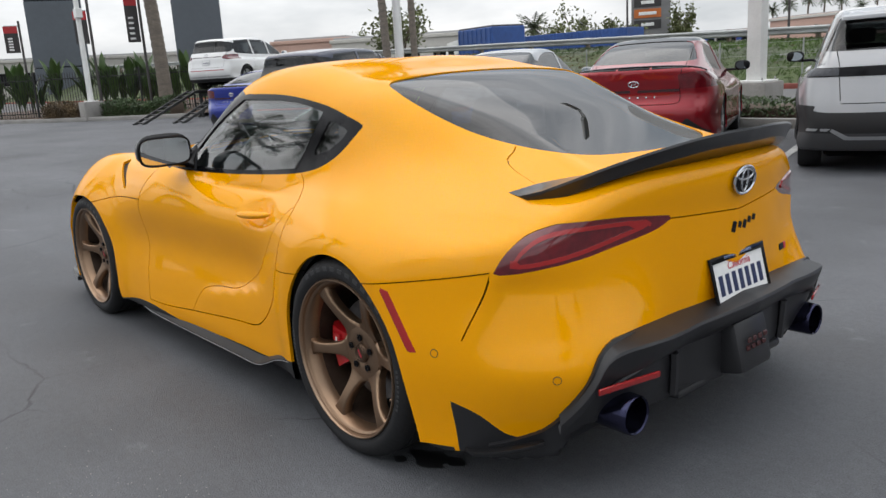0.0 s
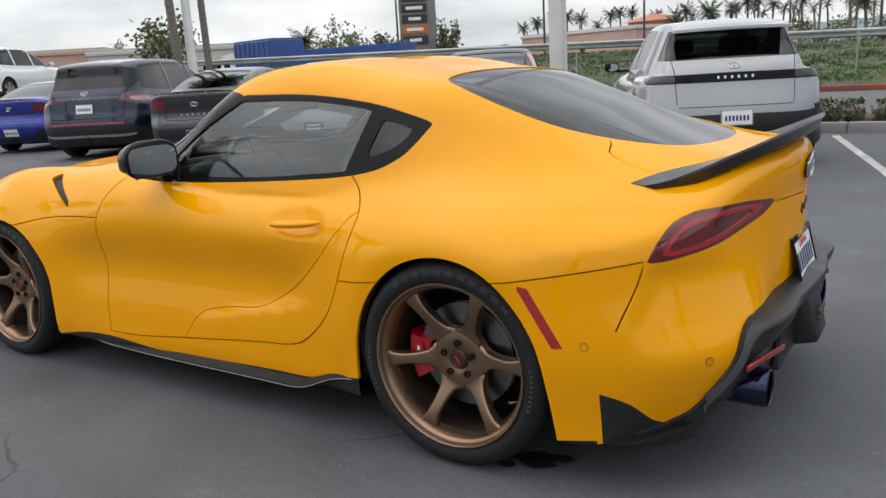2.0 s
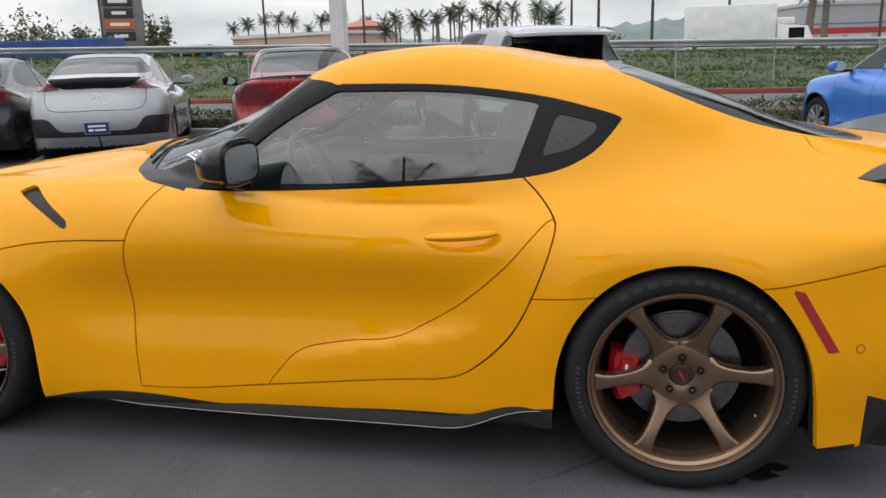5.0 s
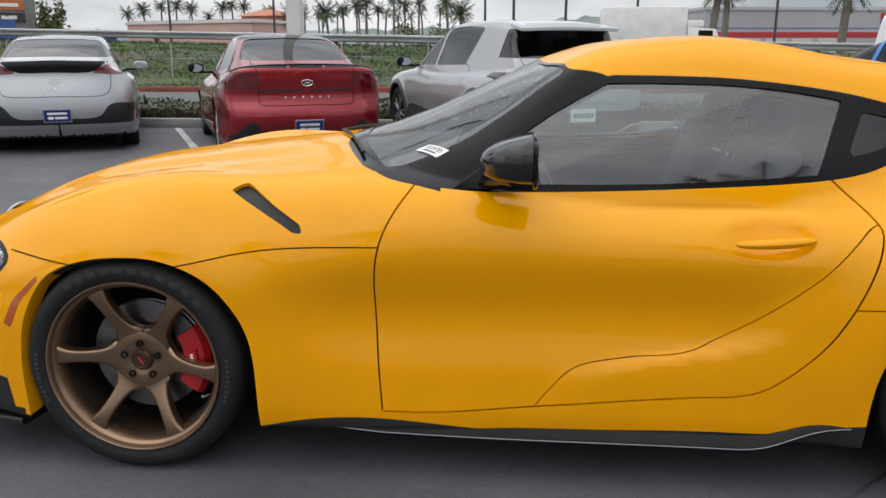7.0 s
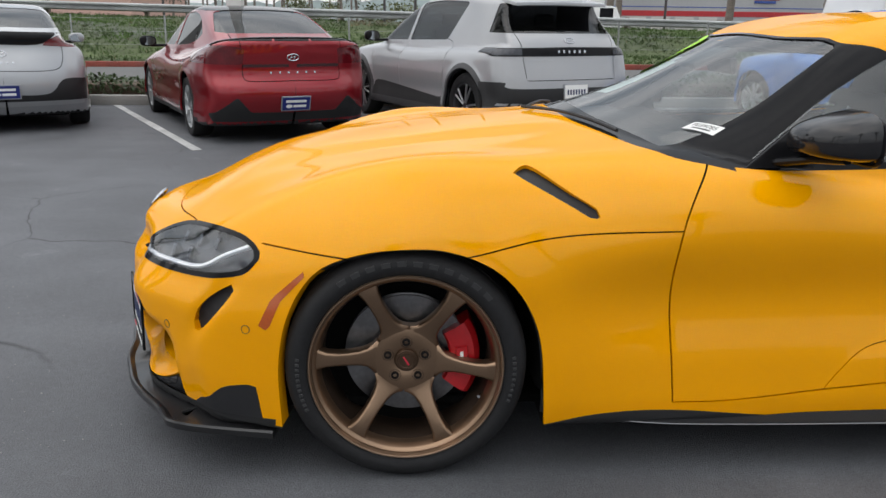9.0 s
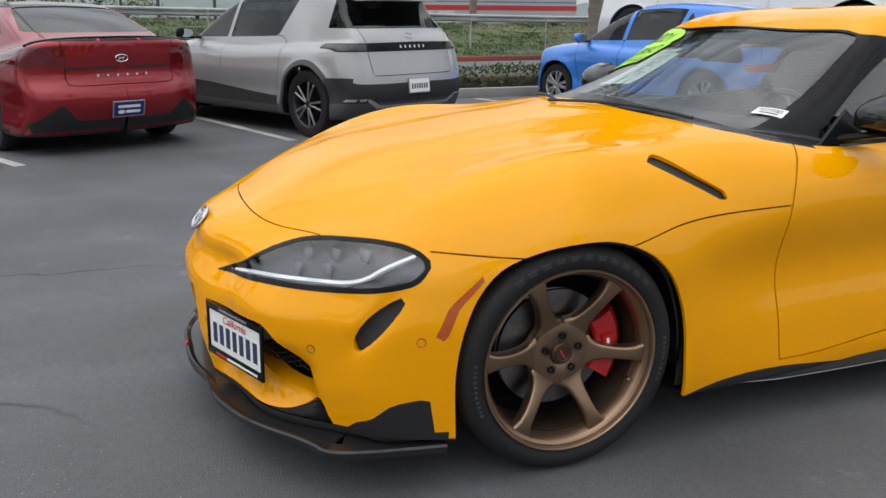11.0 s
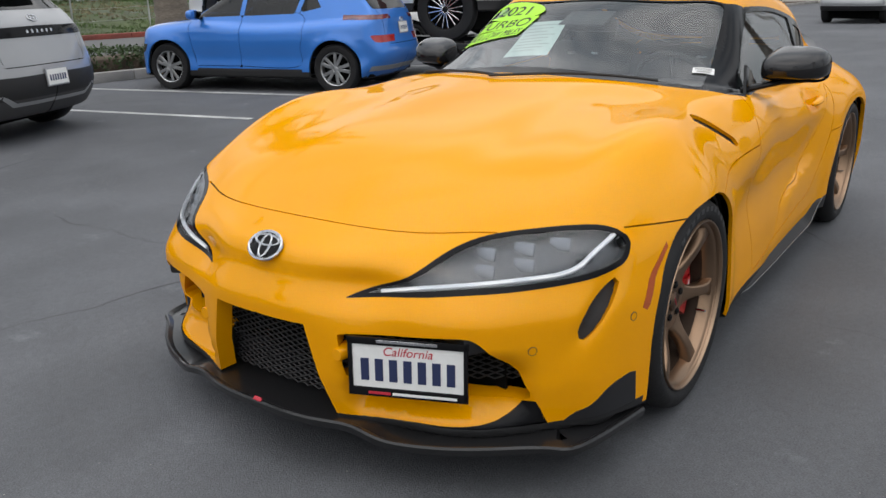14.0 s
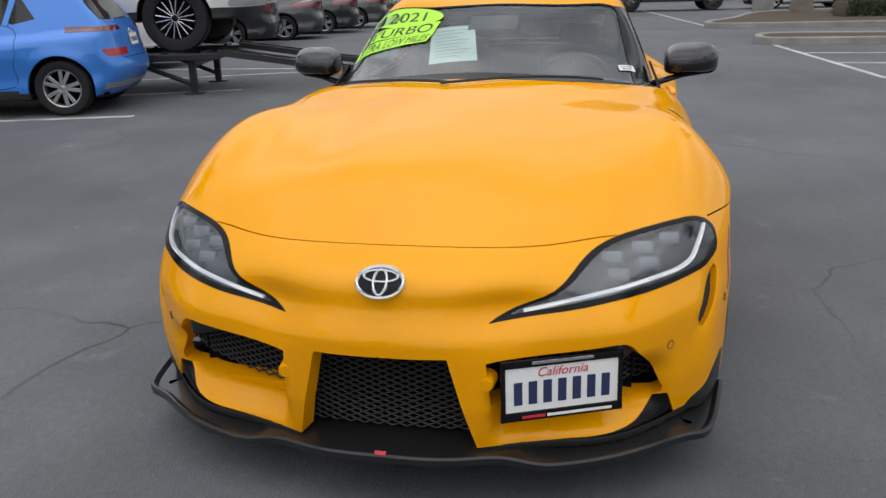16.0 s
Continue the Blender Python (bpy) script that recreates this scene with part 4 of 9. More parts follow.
# lamps: light strip and cells
for s in (1, -1):
    pts = [ahead_of(y, z, -0.006)[0] for y, z in ((0.345, 0.537), (0.45, 0.558), (0.574, 0.573), (0.685, 0.581), (0.738, 0.586))]
    pts += [left_of(x, z, -0.006)[0] for x, z in ((1.79, 0.601), (1.745, 0.628), (1.70, 0.648), (1.665, 0.661))]
    line = [Vector(p[:]) for p in rounded([q[:] for q in pts], 5, closed=False)]
    part("light_strip", tube([(p.x, p.y * s, p.z) for p in line], 0.0068, 6), M_LED, [c for c in coupe.children if c.name.startswith("headlamp")][0 if s > 0 else 1])
    for k, (y, z) in enumerate(((0.56, 0.645), (0.64, 0.655), (0.715, 0.662), (0.58, 0.608), (0.66, 0.618))):
        q, n = ahead_of(y, z, -0.026)
        m = facing(q, (n + Vector((1.5, 0, 0))).normalized())
        if s < 0:
            m = Matrix.Diagonal((1, -1, 1, 1)) @ m @ Matrix.Diagonal((1, 1, 1, 1))
        cell = box(0.056, 0.036, 0.010, None, 0.004)
        cell.transform(m)
        bmesh.ops.recalc_face_normals(cell, faces=cell.faces)
        part("lamp_cell", cell, M_LENS_CELL, [c for c in coupe.children if c.name.startswith("headlamp")][0 if s > 0 else 1])

# wheels
SPOKE_R = (0.045, 0.070, 0.087, 0.097, 0.110, 0.130, 0.160, 0.190, 0.218, 0.240, 0.250)
SPOKE_W = (0.026, 0.0404, 0.0480, 0.0360, 0.0280, 0.0225, 0.0195, 0.0193, 0.0220, 0.029, 0.038)
SPOKE_Y = (0.044, 0.046, 0.048, 0.051, 0.056, 0.064, 0.076, 0.086, 0.092, 0.094, 0.092)


def spoke_mesh(turn):
    """One forged spoke, raised along its edges, at a turn about the axle."""
    verts, faces = [], []
    for r, w, y in zip(SPOKE_R, SPOKE_W, SPOKE_Y):
        for u, d in ((-1.0, -0.036), (-1.0, -0.007), (-0.80, -0.001), (-0.62, 0.0), (0.62, 0.0), (0.80, -0.001), (1.0, -0.007), (1.0, -0.036)):
            verts.append((u * w, y + d, r))
    n = 8
    for i in range(len(SPOKE_R) - 1):
        for k in range(n):
            l = (k + 1) % n
            faces.append((i * n + k, (i + 1) * n + k, (i + 1) * n + l, i * n + l))
    bm = bmesh.new()
    vs = [bm.verts.new(v) for v in verts]
    for f in faces:
        bm.faces.new([vs[i] for i in f])
    bmesh.ops.recalc_face_normals(bm, faces=bm.faces)
    bm.transform(Matrix.Rotation(radians(turn), 4, "Y"))
    me = bpy.data.meshes.new("spoke")
    bm.to_mesh(me)
    bm.free()
    flat_soft(me, 50)
    me.materials.append(M_BRONZE)
    return me


def arc_bars(radius, height, start, end, count, w, y, parent, thick=0.004):
    """Raised blocks in a ring on the tyre wall."""
    me = None
    for i in range(count):
        a = radians(start + (end - start) * (i + 0.5) / count)
        o = part("raised_bar", me or box(w, thick, height, None, 0.0012, 1), M_RUBBER_TEXT, parent)
        me = o.data
        o.matrix_basis = Matrix.Rotation(-(a - math.pi / 2), 4, "Y") @ Matrix.Translation((0, y, radius))


def wheel(cx, s, radius, width, spin, rear):
    """A bronze six-spoke wheel; its own Y points outwards."""
    w = thing("wheel")
    w.parent = coupe
    w.matrix_basis = pose(cx, 0.785 * s, radius, 0, 0, 0 if s > 0 else 180)
    h = width / 2
    wall = [(0.252, h - 0.030), (0.262, h - 0.010), (0.285, h + 0.004), (0.305, h + 0.003), (0.322, h - 0.008), (radius - 0.004, h - 0.026), (radius, h - 0.048)]
    tread = []
    for g in (0.062, 0.022, -0.022, -0.062):
        tread += [(radius, g + 0.006), (radius - 0.007, g + 0.004), (radius - 0.007, g - 0.004), (radius, g - 0.006)]
    tyre = part("tyre", lathe([(0.245, h - 0.035)] + wall + tread + [(r, -y) for r, y in reversed(wall)] + [(0.245, -h + 0.035)], 72), M_RUBBER, w)
    arc_bars(0.298, 0.022, 140, 52, 11, 0.026, h + 0.0020, tyre, 0.003)
    arc_bars(0.295, 0.011, 8, -24, 11, 0.009, h + 0.003, tyre, 0.003)
    arc_bars(0.295, 0.011, 200, 172, 9, 0.009, h + 0.003, tyre, 0.003)
    part("rim", lathe([(0.267, h - 0.020), (0.2625, h - 0.008), (0.2585, h - 0.010), (0.2565, h - 0.016), (0.2505, h - 0.020), (0.2470, h - 0.024), (0.2385, 0.070), (0.2365, 0.060)], 72), M_BRONZE, w)
    part("barrel", lathe([(0.2364, 0.060), (0.234, 0.04), (0.232, -0.02), (0.238, -0.10), (0.256, -0.11)], 72), M_BARREL, w)
    part("rim_lip", lathe([(0.2590, h - 0.009), (0.2605, h - 0.002), (0.2625, h + 0.001), (0.2655, h + 0.0015), (0.2680, h - 0.004), (0.267, h - 0.012)], 72), M_BRONZE_LIP, w)
    for k in range(6):
        name = ("spoke", spin, k)
        if name not in WHEEL_MESHES:
            WHEEL_MESHES[name] = spoke_mesh(spin + 60 * k)
        part("spoke", WHEEL_MESHES[name], None, w)
    part("hub", lathe([(0.0, 0.047), (0.036, 0.047), (0.040, 0.0495), (0.072, 0.050), (0.084, 0.0478), (0.091, 0.0465), (0.095, 0.03), (0.096, 0.004)], 48), M_BRONZE, w)
    cap = part("centre_cap", lathe([(0.0, 0.056), (0.020, 0.056), (0.0215, 0.058), (0.024, 0.058), (0.0255, 0.0555), (0.029, 0.0555), (0.0315, 0.053), (0.034, 0.047)], 40), M_BRONZE_DARK, w)
    part("cap_mark", box(0.005, 0.002, 0.030, pose(0, 0.0565, 0, 0, 32, 0), 0.0008, 1), M_RED_PRINT, w)
    for k in range(5):
        a = radians(90 + 72 * k)
        nut = lathe([(0.0, 0.040), (0.006, 0.040), (0.006, 0.056), (0.0105, 0.056), (0.0115, 0.052), (0.0115, 0.036)], 12)
        seat = lathe([(0.0115, 0.045), (0.0165, 0.0506), (0.0165, 0.042)], 20)
        nut = join(nut, seat)
        nut.transform(Matrix.Translation((0.0545 * math.cos(a), 0, 0.0545 * math.sin(a))))
        part("lug_nut", nut, M_BLACK_GLOSS, w)
    rd = 0.174 if not rear else 0.172
    part("brake_disc", lathe([(0.060, 0.020), (0.075, 0.022), (0.078, -0.004), (0.095, -0.004), (rd, -0.004), (rd, -0.012), (rd - 0.004, -0.014), (rd - 0.004, -0.024), (rd, -0.026), (rd, -0.034), (0.09, -0.034)], 64), M_DISC, w)
    part("disc_hat", lathe([(0.0, 0.030), (0.055, 0.030), (0.074, 0.024), (0.078, 0.0)], 40), M_STEEL, w)
    # caliper clasped over the disc's edge; towards the middle of the car in front, ahead of the axle behind
    ang = (180 if not rear else 0) if s > 0 else (0 if not rear else 180)
    prof = [(0.128, 0.028), (0.160, 0.036), (0.192, 0.034), (0.208, 0.018), (0.210, -0.05), (0.122, -0.05), (0.122, 0.020), (0.128, 0.028)]
    cal = lathe(prof, 14, "Y", ang - 33 + (0 if not rear else 4), 66 if not rear else 46)
    bmesh.ops.holes_fill(cal, edges=cal.edges)
    bmesh.ops.recalc_face_normals(cal, faces=cal.faces)
    caliper = part("caliper", cal, M_RED_CALIPER, w)
    part("caliper_ridge", lathe([(0.140, 0.030), (0.143, 0.041), (0.172, 0.043), (0.177, 0.032)], 8, "Y", ang - 12, 24), M_RED_CALIPER, w)
    part("caliper_bar", lathe([(0.152, 0.0435), (0.161, 0.0440), (0.161, 0.042)], 8, "Y", ang - 8, 16), M_WHITE, caliper)
    # black disc closes the wheel and gives the shade behind the brake
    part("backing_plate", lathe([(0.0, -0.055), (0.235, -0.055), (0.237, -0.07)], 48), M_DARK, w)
    a = radians(spin + 90)
    va = radians(205 if s > 0 else 300)
    part("valve", tube([(0.235 * math.cos(va), 0.060, 0.235 * math.sin(va)), (0.222 * math.cos(va), 0.092, 0.222 * math.sin(va))], 0.0042, 8), M_CHROME, w)
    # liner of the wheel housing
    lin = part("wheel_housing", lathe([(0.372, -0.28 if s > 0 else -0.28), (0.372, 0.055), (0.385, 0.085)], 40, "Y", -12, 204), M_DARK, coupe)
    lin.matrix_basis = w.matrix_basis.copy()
    return w


WHEEL_MESHES = {}
wheel(1.242, 1, 0.335, 0.235, 25, False)
wheel(1.242, -1, 0.335, 0.235, 20, False)
wheel(-1.238, 1, 0.338, 0.250, 35, True)
wheel(-1.238, -1, 0.338, 0.250, 20, True)

# underside and inner walls
floor_bm = box(3.5, 1.50, 0.03, pose(0.10, 0, 0.17), 0.01)
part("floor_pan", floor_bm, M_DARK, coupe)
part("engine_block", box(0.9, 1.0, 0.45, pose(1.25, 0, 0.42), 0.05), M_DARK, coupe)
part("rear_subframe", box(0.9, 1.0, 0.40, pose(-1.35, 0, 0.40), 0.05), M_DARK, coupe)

# front splitter
LIP_X = spl((0.0, 2.222), (0.2, 2.206), (0.30, 2.178), (0.38, 2.170), (0.46, 2.142), (0.56, 2.102), (0.67, 2.03), (0.79, 1.94), (0.845, 1.865), (0.878, 1.71), (0.897, 1.60))
LIP_Z = spl((0.0, 0.174), (0.25, 0.173), (0.33, 0.168), (0.41, 0.152), (0.55, 0.150), (0.9, 0.140))


def splitter():
    ys = list(np.linspace(-0.895, 0.895, 121))
    verts, faces = [], []
    for y in ys:
        a = abs(y)
        s = 1 if y >= 0 else -1
        x, z = float(LIP_X(a)), float(LIP_Z(a))
        t = np.array([float(LIP_X(a + 0.004) - LIP_X(a - 0.004)) / 0.008, 1.0])
        n = np.array([1.0, -t[0]]) / math.hypot(1, t[0])
        for d, h in ((-0.26, -0.010), (-0.26, 0.024), (-0.05, 0.006), (-0.020, 0.004), (-0.006, 0.014), (0.0, 0.014), (0.004, 0.008), (0.002, -0.010)):
            verts.append((x + n[0] * d, (a + n[1] * d) * s if a + n[1] * d > 0 else 0.0, z + h))
    k = 8
    for i in range(len(ys) - 1):
        for j in range(k):
            l = (j + 1) % k
            faces.append((i * k + j, i * k + l, (i + 1) * k + l, (i + 1) * k + j))
    faces += [tuple(range(k)), tuple((len(ys) - 1) * k + j for j in reversed(range(k)))]
    bm = bmesh.new()
    vs = [bm.verts.new(v) for v in verts]
    for f in faces:
        bm.faces.new([vs[i] for i in f])
    bmesh.ops.remove_doubles(bm, verts=bm.verts, dist=1e-4)
    bmesh.ops.recalc_face_normals(bm, faces=bm.faces)
    return bm


part("front_splitter", splitter(), M_CARBON, coupe, "gloss black carbon front splitter")
part("splitter_mark", box(0.004, 0.030, 0.012, pose(2.221, 0.0, 0.190, 0, -50, 0), 0.001, 1), M_RED_PRINT, coupe)


# grilles behind the nose openings
def grille(y0, y1, z0, z1, x, bow, cols, rows_n):
    """A moulded net of flat lozenges on a bowed plate."""
    bars = []
    for k in range(-rows_n, cols + rows_n + 1):
        for d in (1, -1):
            a = Vector((0, y0 + (y1 - y0) * k / cols, z0))
            b = Vector((0, y0 + (y1 - y0) * (k + d * rows_n) / cols, z1))
            lo, hi = max(0, min((y0 - a.y) / (b.y - a.y), (y1 - a.y) / (b.y - a.y))), min(1, max((y0 - a.y) / (b.y - a.y), (y1 - a.y) / (b.y - a.y)))
            if hi - lo < 0.02:
                continue
            pts = [a.lerp(b, lo + (hi - lo) * i / 4) for i in range(5)]
            bars.append(tube([(x - bow * p.y * p.y, p.y, p.z) for p in pts], 0.0026, 4))
    return join(*bars)


part("grille", grille(-0.235, 0.235, 0.20, 0.50, 2.10, 0.25, 12, 18), M_BLACK_MATT, front_bumper, "black lozenge mesh grille")
# black box painted as the shade behind the nose openings
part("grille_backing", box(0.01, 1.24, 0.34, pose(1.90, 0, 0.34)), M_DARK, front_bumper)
pair("side_grille", grille(0.29, 0.67, 0.29, 0.46, 2.115, 0.56, 10, 10), M_BLACK_MATT, front_bumper, "black lozenge mesh grille")
pair("intake_blade", box(0.10, 0.33, 0.055, pose(1.925, 0.46, 0.425, 0, 0, -28), 0.008), M_BLACK_TRIM, front_bumper)
for y in (0.262, -0.262):
    boss = lathe([(0.0, 0.022), (0.016, 0.022), (0.019, 0.016), (0.024, -0.03)], 20, "X")
    boss.transform(pose(2.146, y, 0.372))
    part("sensor", boss, M_YELLOW, front_bumper)


def ring(q, n, r, t, material, parent):
    """A parking sensor's rim on the paint."""
    b = lathe([(r - t, 0.001), (r - t / 2, 0.0016), (r, 0.001), (r, -0.002)], 24, "Z")
    b.transform(facing(q, n))
    return part("sensor_ring", b, material, parent)


for s in (1, -1):
    for x, z in ((1.674, 0.446), (-1.69, 0.463)):
        q, n = left_of(x, z)
        ring((q.x, q.y * s, q.z), (n.x, n.y * s, n.z), 0.0125, 0.0018, M_BLACK_MATT, front_bumper if x > 0 else rear_bumper)
    q, n = ahead_of(0.712 * s, 0.404)
    ring(q, n, 0.0125, 0.0018, M_BLACK_MATT, front_bumper)
    q, n = behind_of(0.715 * s, 0.404)
    ring(q, n, 0.0125, 0.0018, M_BLACK_MATT, rear_bumper)


# round badges: plain rings in silver on black
def badge(q, n, scale, parent):
    m = facing(q, n)
    disc = lathe([(0.0, 0.003), (0.060, 0.003), (0.066, 0.0)], 40, "Z")
    disc.transform(m @ Matrix.Diagonal((scale, scale * 0.70, 1, 1)))
    b = part("badge", disc, M_BLACK_GLOSS, parent, "oval silver badge on black")
    for rx, ry, cx, cy, t in ((0.062, 0.0434, 0, 0, 0.0052), (0.046, 0.016, 0, 0.017, 0.004), (0.018, 0.035, 0, 0.0, 0.004)):
        pts = [m @ Vector((scale * (cx + rx * math.cos(a)), scale * (cy + ry * math.sin(a)), 0.004)) for a in np.linspace(0, 2 * math.pi, 33)[:-1]]
        part("badge_ring", tube(pts, t * scale, 6, closed=True), M_SILVER, b)
    return b


badge(*ahead_of(0.0, 0.618, 0.002), 0.95, coupe)
badge(*behind_of(0.0, 0.862, 0.002), 0.95, coupe)


# number plates with dealer surrounds; characters as plain bars
def number_plate(m, parent, bars="dark", w=0.305, h=0.152, name="number_plate"):
    pl = part(name, moved(box(w, h, 0.002, None, 0.0006, 1), m), M_WHITE, parent, "white number plate in a dark dealer surround")
    fr = join(box(w + 0.014, 0.020, 0.008, pose(0, h / 2 - 0.004, 0.002), 0.002), box(w + 0.014, 0.024, 0.008, pose(0, -h / 2 + 0.006, 0.002), 0.002),
              box(0.012, h + 0.006, 0.008, pose(-w / 2, 0, 0.002), 0.002), box(0.012, h + 0.006, 0.008, pose(w / 2, 0, 0.002), 0.002))
    part("plate_surround", moved(fr, m), M_BLACK_GLOSS, pl)
    for k in range(7):
        part("character_bar", moved(box(0.022, 0.062, 0.0015, pose((k - 3) * 0.038, -0.008, 0.002), 0.0005, 1), m), M_BAR, pl)
    part("state_name", moved(moved(text_mesh("California", 0.034, 0.0003, shear=0.25), pose(0, 0.044, 0.0022)), m), M_RED_PRINT, pl)
    part("dealer_bar", moved(box(0.17, 0.0075, 0.0012, pose(0.045, -h / 2 + 0.005, 0.0065), 0.0004, 1), m), M_WHITE, pl)
    part("dealer_bar", moved(box(0.06, 0.0075, 0.0012, pose(-0.075, -h / 2 + 0.005, 0.0065), 0.0004, 1), m), M_RED_PRINT, pl)
    part("dealer_bar", moved(box(0.16, 0.008, 0.0012, pose(0.0, h / 2 - 0.003, 0.0065), 0.0004, 1), m), M_SILVER, pl)
    return pl


number_plate(facing((2.100, 0.444, 0.352), (0.921, 0.385, 0.03)), front_bumper)
number_plate(facing((-2.114, -0.004, 0.560), (-0.97, 0.0, 0.235)), rear_bumper)

# side skirts
SKIRT_Z = spl((0.75, 0.164), (0.4, 0.152), (0.0, 0.147), (-0.5, 0.145), (-0.60, 0.152), (-0.74, 0.206), (-0.86, 0.222))


def skirt():
    xs = list(np.linspace(0.74, -0.865, 60))
    verts, faces = [], []
    for x in xs:
        z = float(SKIRT_Z(x))
        taper = min(1.0, (0.75 - x) / 0.25)
        for y, h in ((0.74, 0.038), (0.828, 0.046), (0.848 + 0.02 * taper, 0.014), (0.860 + 0.025 * taper, 0.005), (0.862 + 0.025 * taper, 0.0), (0.860 + 0.022 * taper, -0.003), (0.74, -0.003)):
            verts.append((x, y, z + h))
    k = 7
    for i in range(len(xs) - 1):
        for j in range(k):
            l = (j + 1) % k
            faces.append((i * k + j, i * k + l, (i + 1) * k + l, (i + 1) * k + j))
    faces += [tuple(range(k)), tuple((len(xs) - 1) * k + j for j in reversed(range(k)))]
    bm = bmesh.new()
    vs = [bm.verts.new(v) for v in verts]
    for f in faces:
        bm.faces.new([vs[i] for i in f])
    bmesh.ops.recalc_face_normals(bm, faces=bm.faces)
    return bm


pair("side_skirt", skirt(), M_SKIRT, coupe, "gloss black carbon side skirt")
# thin light bead that paints the glint along the skirt's lower edge
pair("skirt_edge", tube([(x, 0.8625 + 0.025 * min(1.0, (0.75 - x) / 0.25), float(SKIRT_Z(x)) - 0.0005) for x in np.linspace(0.70, -0.85, 40)], 0.0016, 6), M_EDGE_GLINT, coupe)

# rear: exhaust tips, reflectors, spats, fog lamp box
for s in (1, -1):
    tip = lathe([(0.046, 0.16), (0.050, 0.0), (0.054, -0.004), (0.057, 0.0), (0.058, 0.02), (0.056, 0.20)], 40, "X")
    tip.transform(pose(-2.112, 0.537 * s, 0.280))
    part("exhaust_tip", tip, M_BLUED, coupe, "burnt blue exhaust tip")
    part("exhaust_bore", moved(lathe([(0.0, 0.10), (0.047, 0.10)], 24, "X"), pose(-2.112, 0.537 * s, 0.280)), M_DARK, coupe)
    q, n = behind_of(0.545 * s, 0.385, 0.030)
    part("fog_reflector", moved(box(0.20, 0.020, 0.008, None, 0.003), facing(q, n, 4 * s)), M_REFLECTOR, diff, "slim red reflector")
    blade = [behind_of(y * s, z, 0.016)[0] for y, z in ((0.590, 0.362), (0.565, 0.386), (0.52, 0.402), (0.46, 0.411), (0.36, 0.419), (0.22, 0.424))]
    part("diffuser_blade", tube([Vector(p) for p in rounded([q[:] for q in blade], 4, closed=False)], 0.007, 8), M_BLACK_TRIM, diff)
    fin = [behind_of(y * s, z, 0.020)[0] for y, z in ((0.33, 0.40), (0.325, 0.34), (0.32, 0.27))]
    part("diffuser_fin", tube(fin, 0.014, 6), M_BLACK_TRIM, diff)
    spat = prism(rounded([(-1.73, 0.84), (-1.73, 0.84), (-1.79, 0.855), (-1.86, 0.835), (-1.93, 0.775), (-1.95, 0.73), (-1.95, 0.73), (-1.90, 0.71), (-1.75, 0.70), (-1.75, 0.70)], 4), 0.012, None, 0.003)
    for v in spat.verts:
        v.co.z += 0.165 + 0.05 * max(0.0, (-1.78 - v.co.x) / 0.2)
        v.co.y *= s
    if s < 0:
        bmesh.ops.reverse_faces(spat, faces=spat.faces)
    part("rear_spat", spat, M_SKIRT, coupe)
SHELF_Z = spl((0.0, 0.520), (0.2, 0.512), (0.36, 0.508), (0.50, 0.506), (0.57, 0.490), (0.62, 0.445), (0.66, 0.36), (0.69, 0.29))
SHELF_OUT = spl((0.0, 0.075), (0.3, 0.078), (0.47, 0.075), (0.56, 0.050), (0.62, 0.030), (0.69, 0.012))


def shelf():
    """The stepped upper blade of the diffuser, standing off the bumper."""
    rows = []
    for y in np.linspace(-0.69, 0.69, 93):
        a = abs(y)
        z, out = float(SHELF_Z(a)), float(SHELF_OUT(a))
        q = behind_of(y, z)[0]
        low = behind_of(y, max(z - 0.10, 0.27))[0]
        nx = Vector((-1.0, 0.55 * max(0.0, a - 0.35) / 0.35 * (1 if y > 0 else -1), 0)).normalized()
        rows.append([q - nx * 0.02, q + nx * 0.004, q + nx * out + Vector((0, 0, -0.018)), q + nx * (out + 0.004) + Vector((0, 0, -0.026)), q + nx * (out - 0.004) + Vector((0, 0, -0.056)), low + nx * (0.35 * out), low - nx * 0.02])
    k = len(rows[0])
    verts = [p[:] for r in rows for p in r]
    faces = [(i * k + j, i * k + j + 1, (i + 1) * k + j + 1, (i + 1) * k + j) for i in range(len(rows) - 1) for j in range(k - 1)]
    bm = bmesh.new()
    vs = [bm.verts.new(v) for v in verts]
    for f in faces:
        bm.faces.new([vs[i] for i in f])
    bmesh.ops.recalc_face_normals(bm, faces=bm.faces)
    return bm


part("diffuser_shelf", shelf(), M_BLACK_TRIM, diff)
fog = part("fog_lamp", box(0.12, 0.19, 0.165, pose(-2.110, 0.0, 0.345, 0, 12, 0), 0.02), M_BLACK_TRIM, diff)
for i in range(4):
    for j in range(4):
        part("fog_cell", box(0.006, 0.022, 0.017, pose(-2.172 - 0.005 * (j - 1.5) * 0.6, (i - 1.5) * 0.031, 0.338 + (j - 1.5) * 0.026, 0, 12, 0), 0.003, 1), M_RED_DULL, fog)
part("lower_lip", box(0.10, 0.62, 0.03, pose(-2.05, 0, 0.258), 0.012), M_BLACK_TRIM, diff)

# duck-tail spoiler of carbon
SP_BX = spl((0.0, -2.005), (0.3, -1.965), (0.45, -1.880), (0.55, -1.775), (0.602, -1.725))
SP_TX = spl((0.0, -2.144), (0.25, -2.120), (0.4, -2.060), (0.5, -1.980), (0.56, -1.900), (0.605, -1.80))
SP_TZ = spl((0.0, 1.019), (0.25, 1.012), (0.40, 0.985), (0.50, 0.950), (0.56, 0.915), (0.605, 0.876))


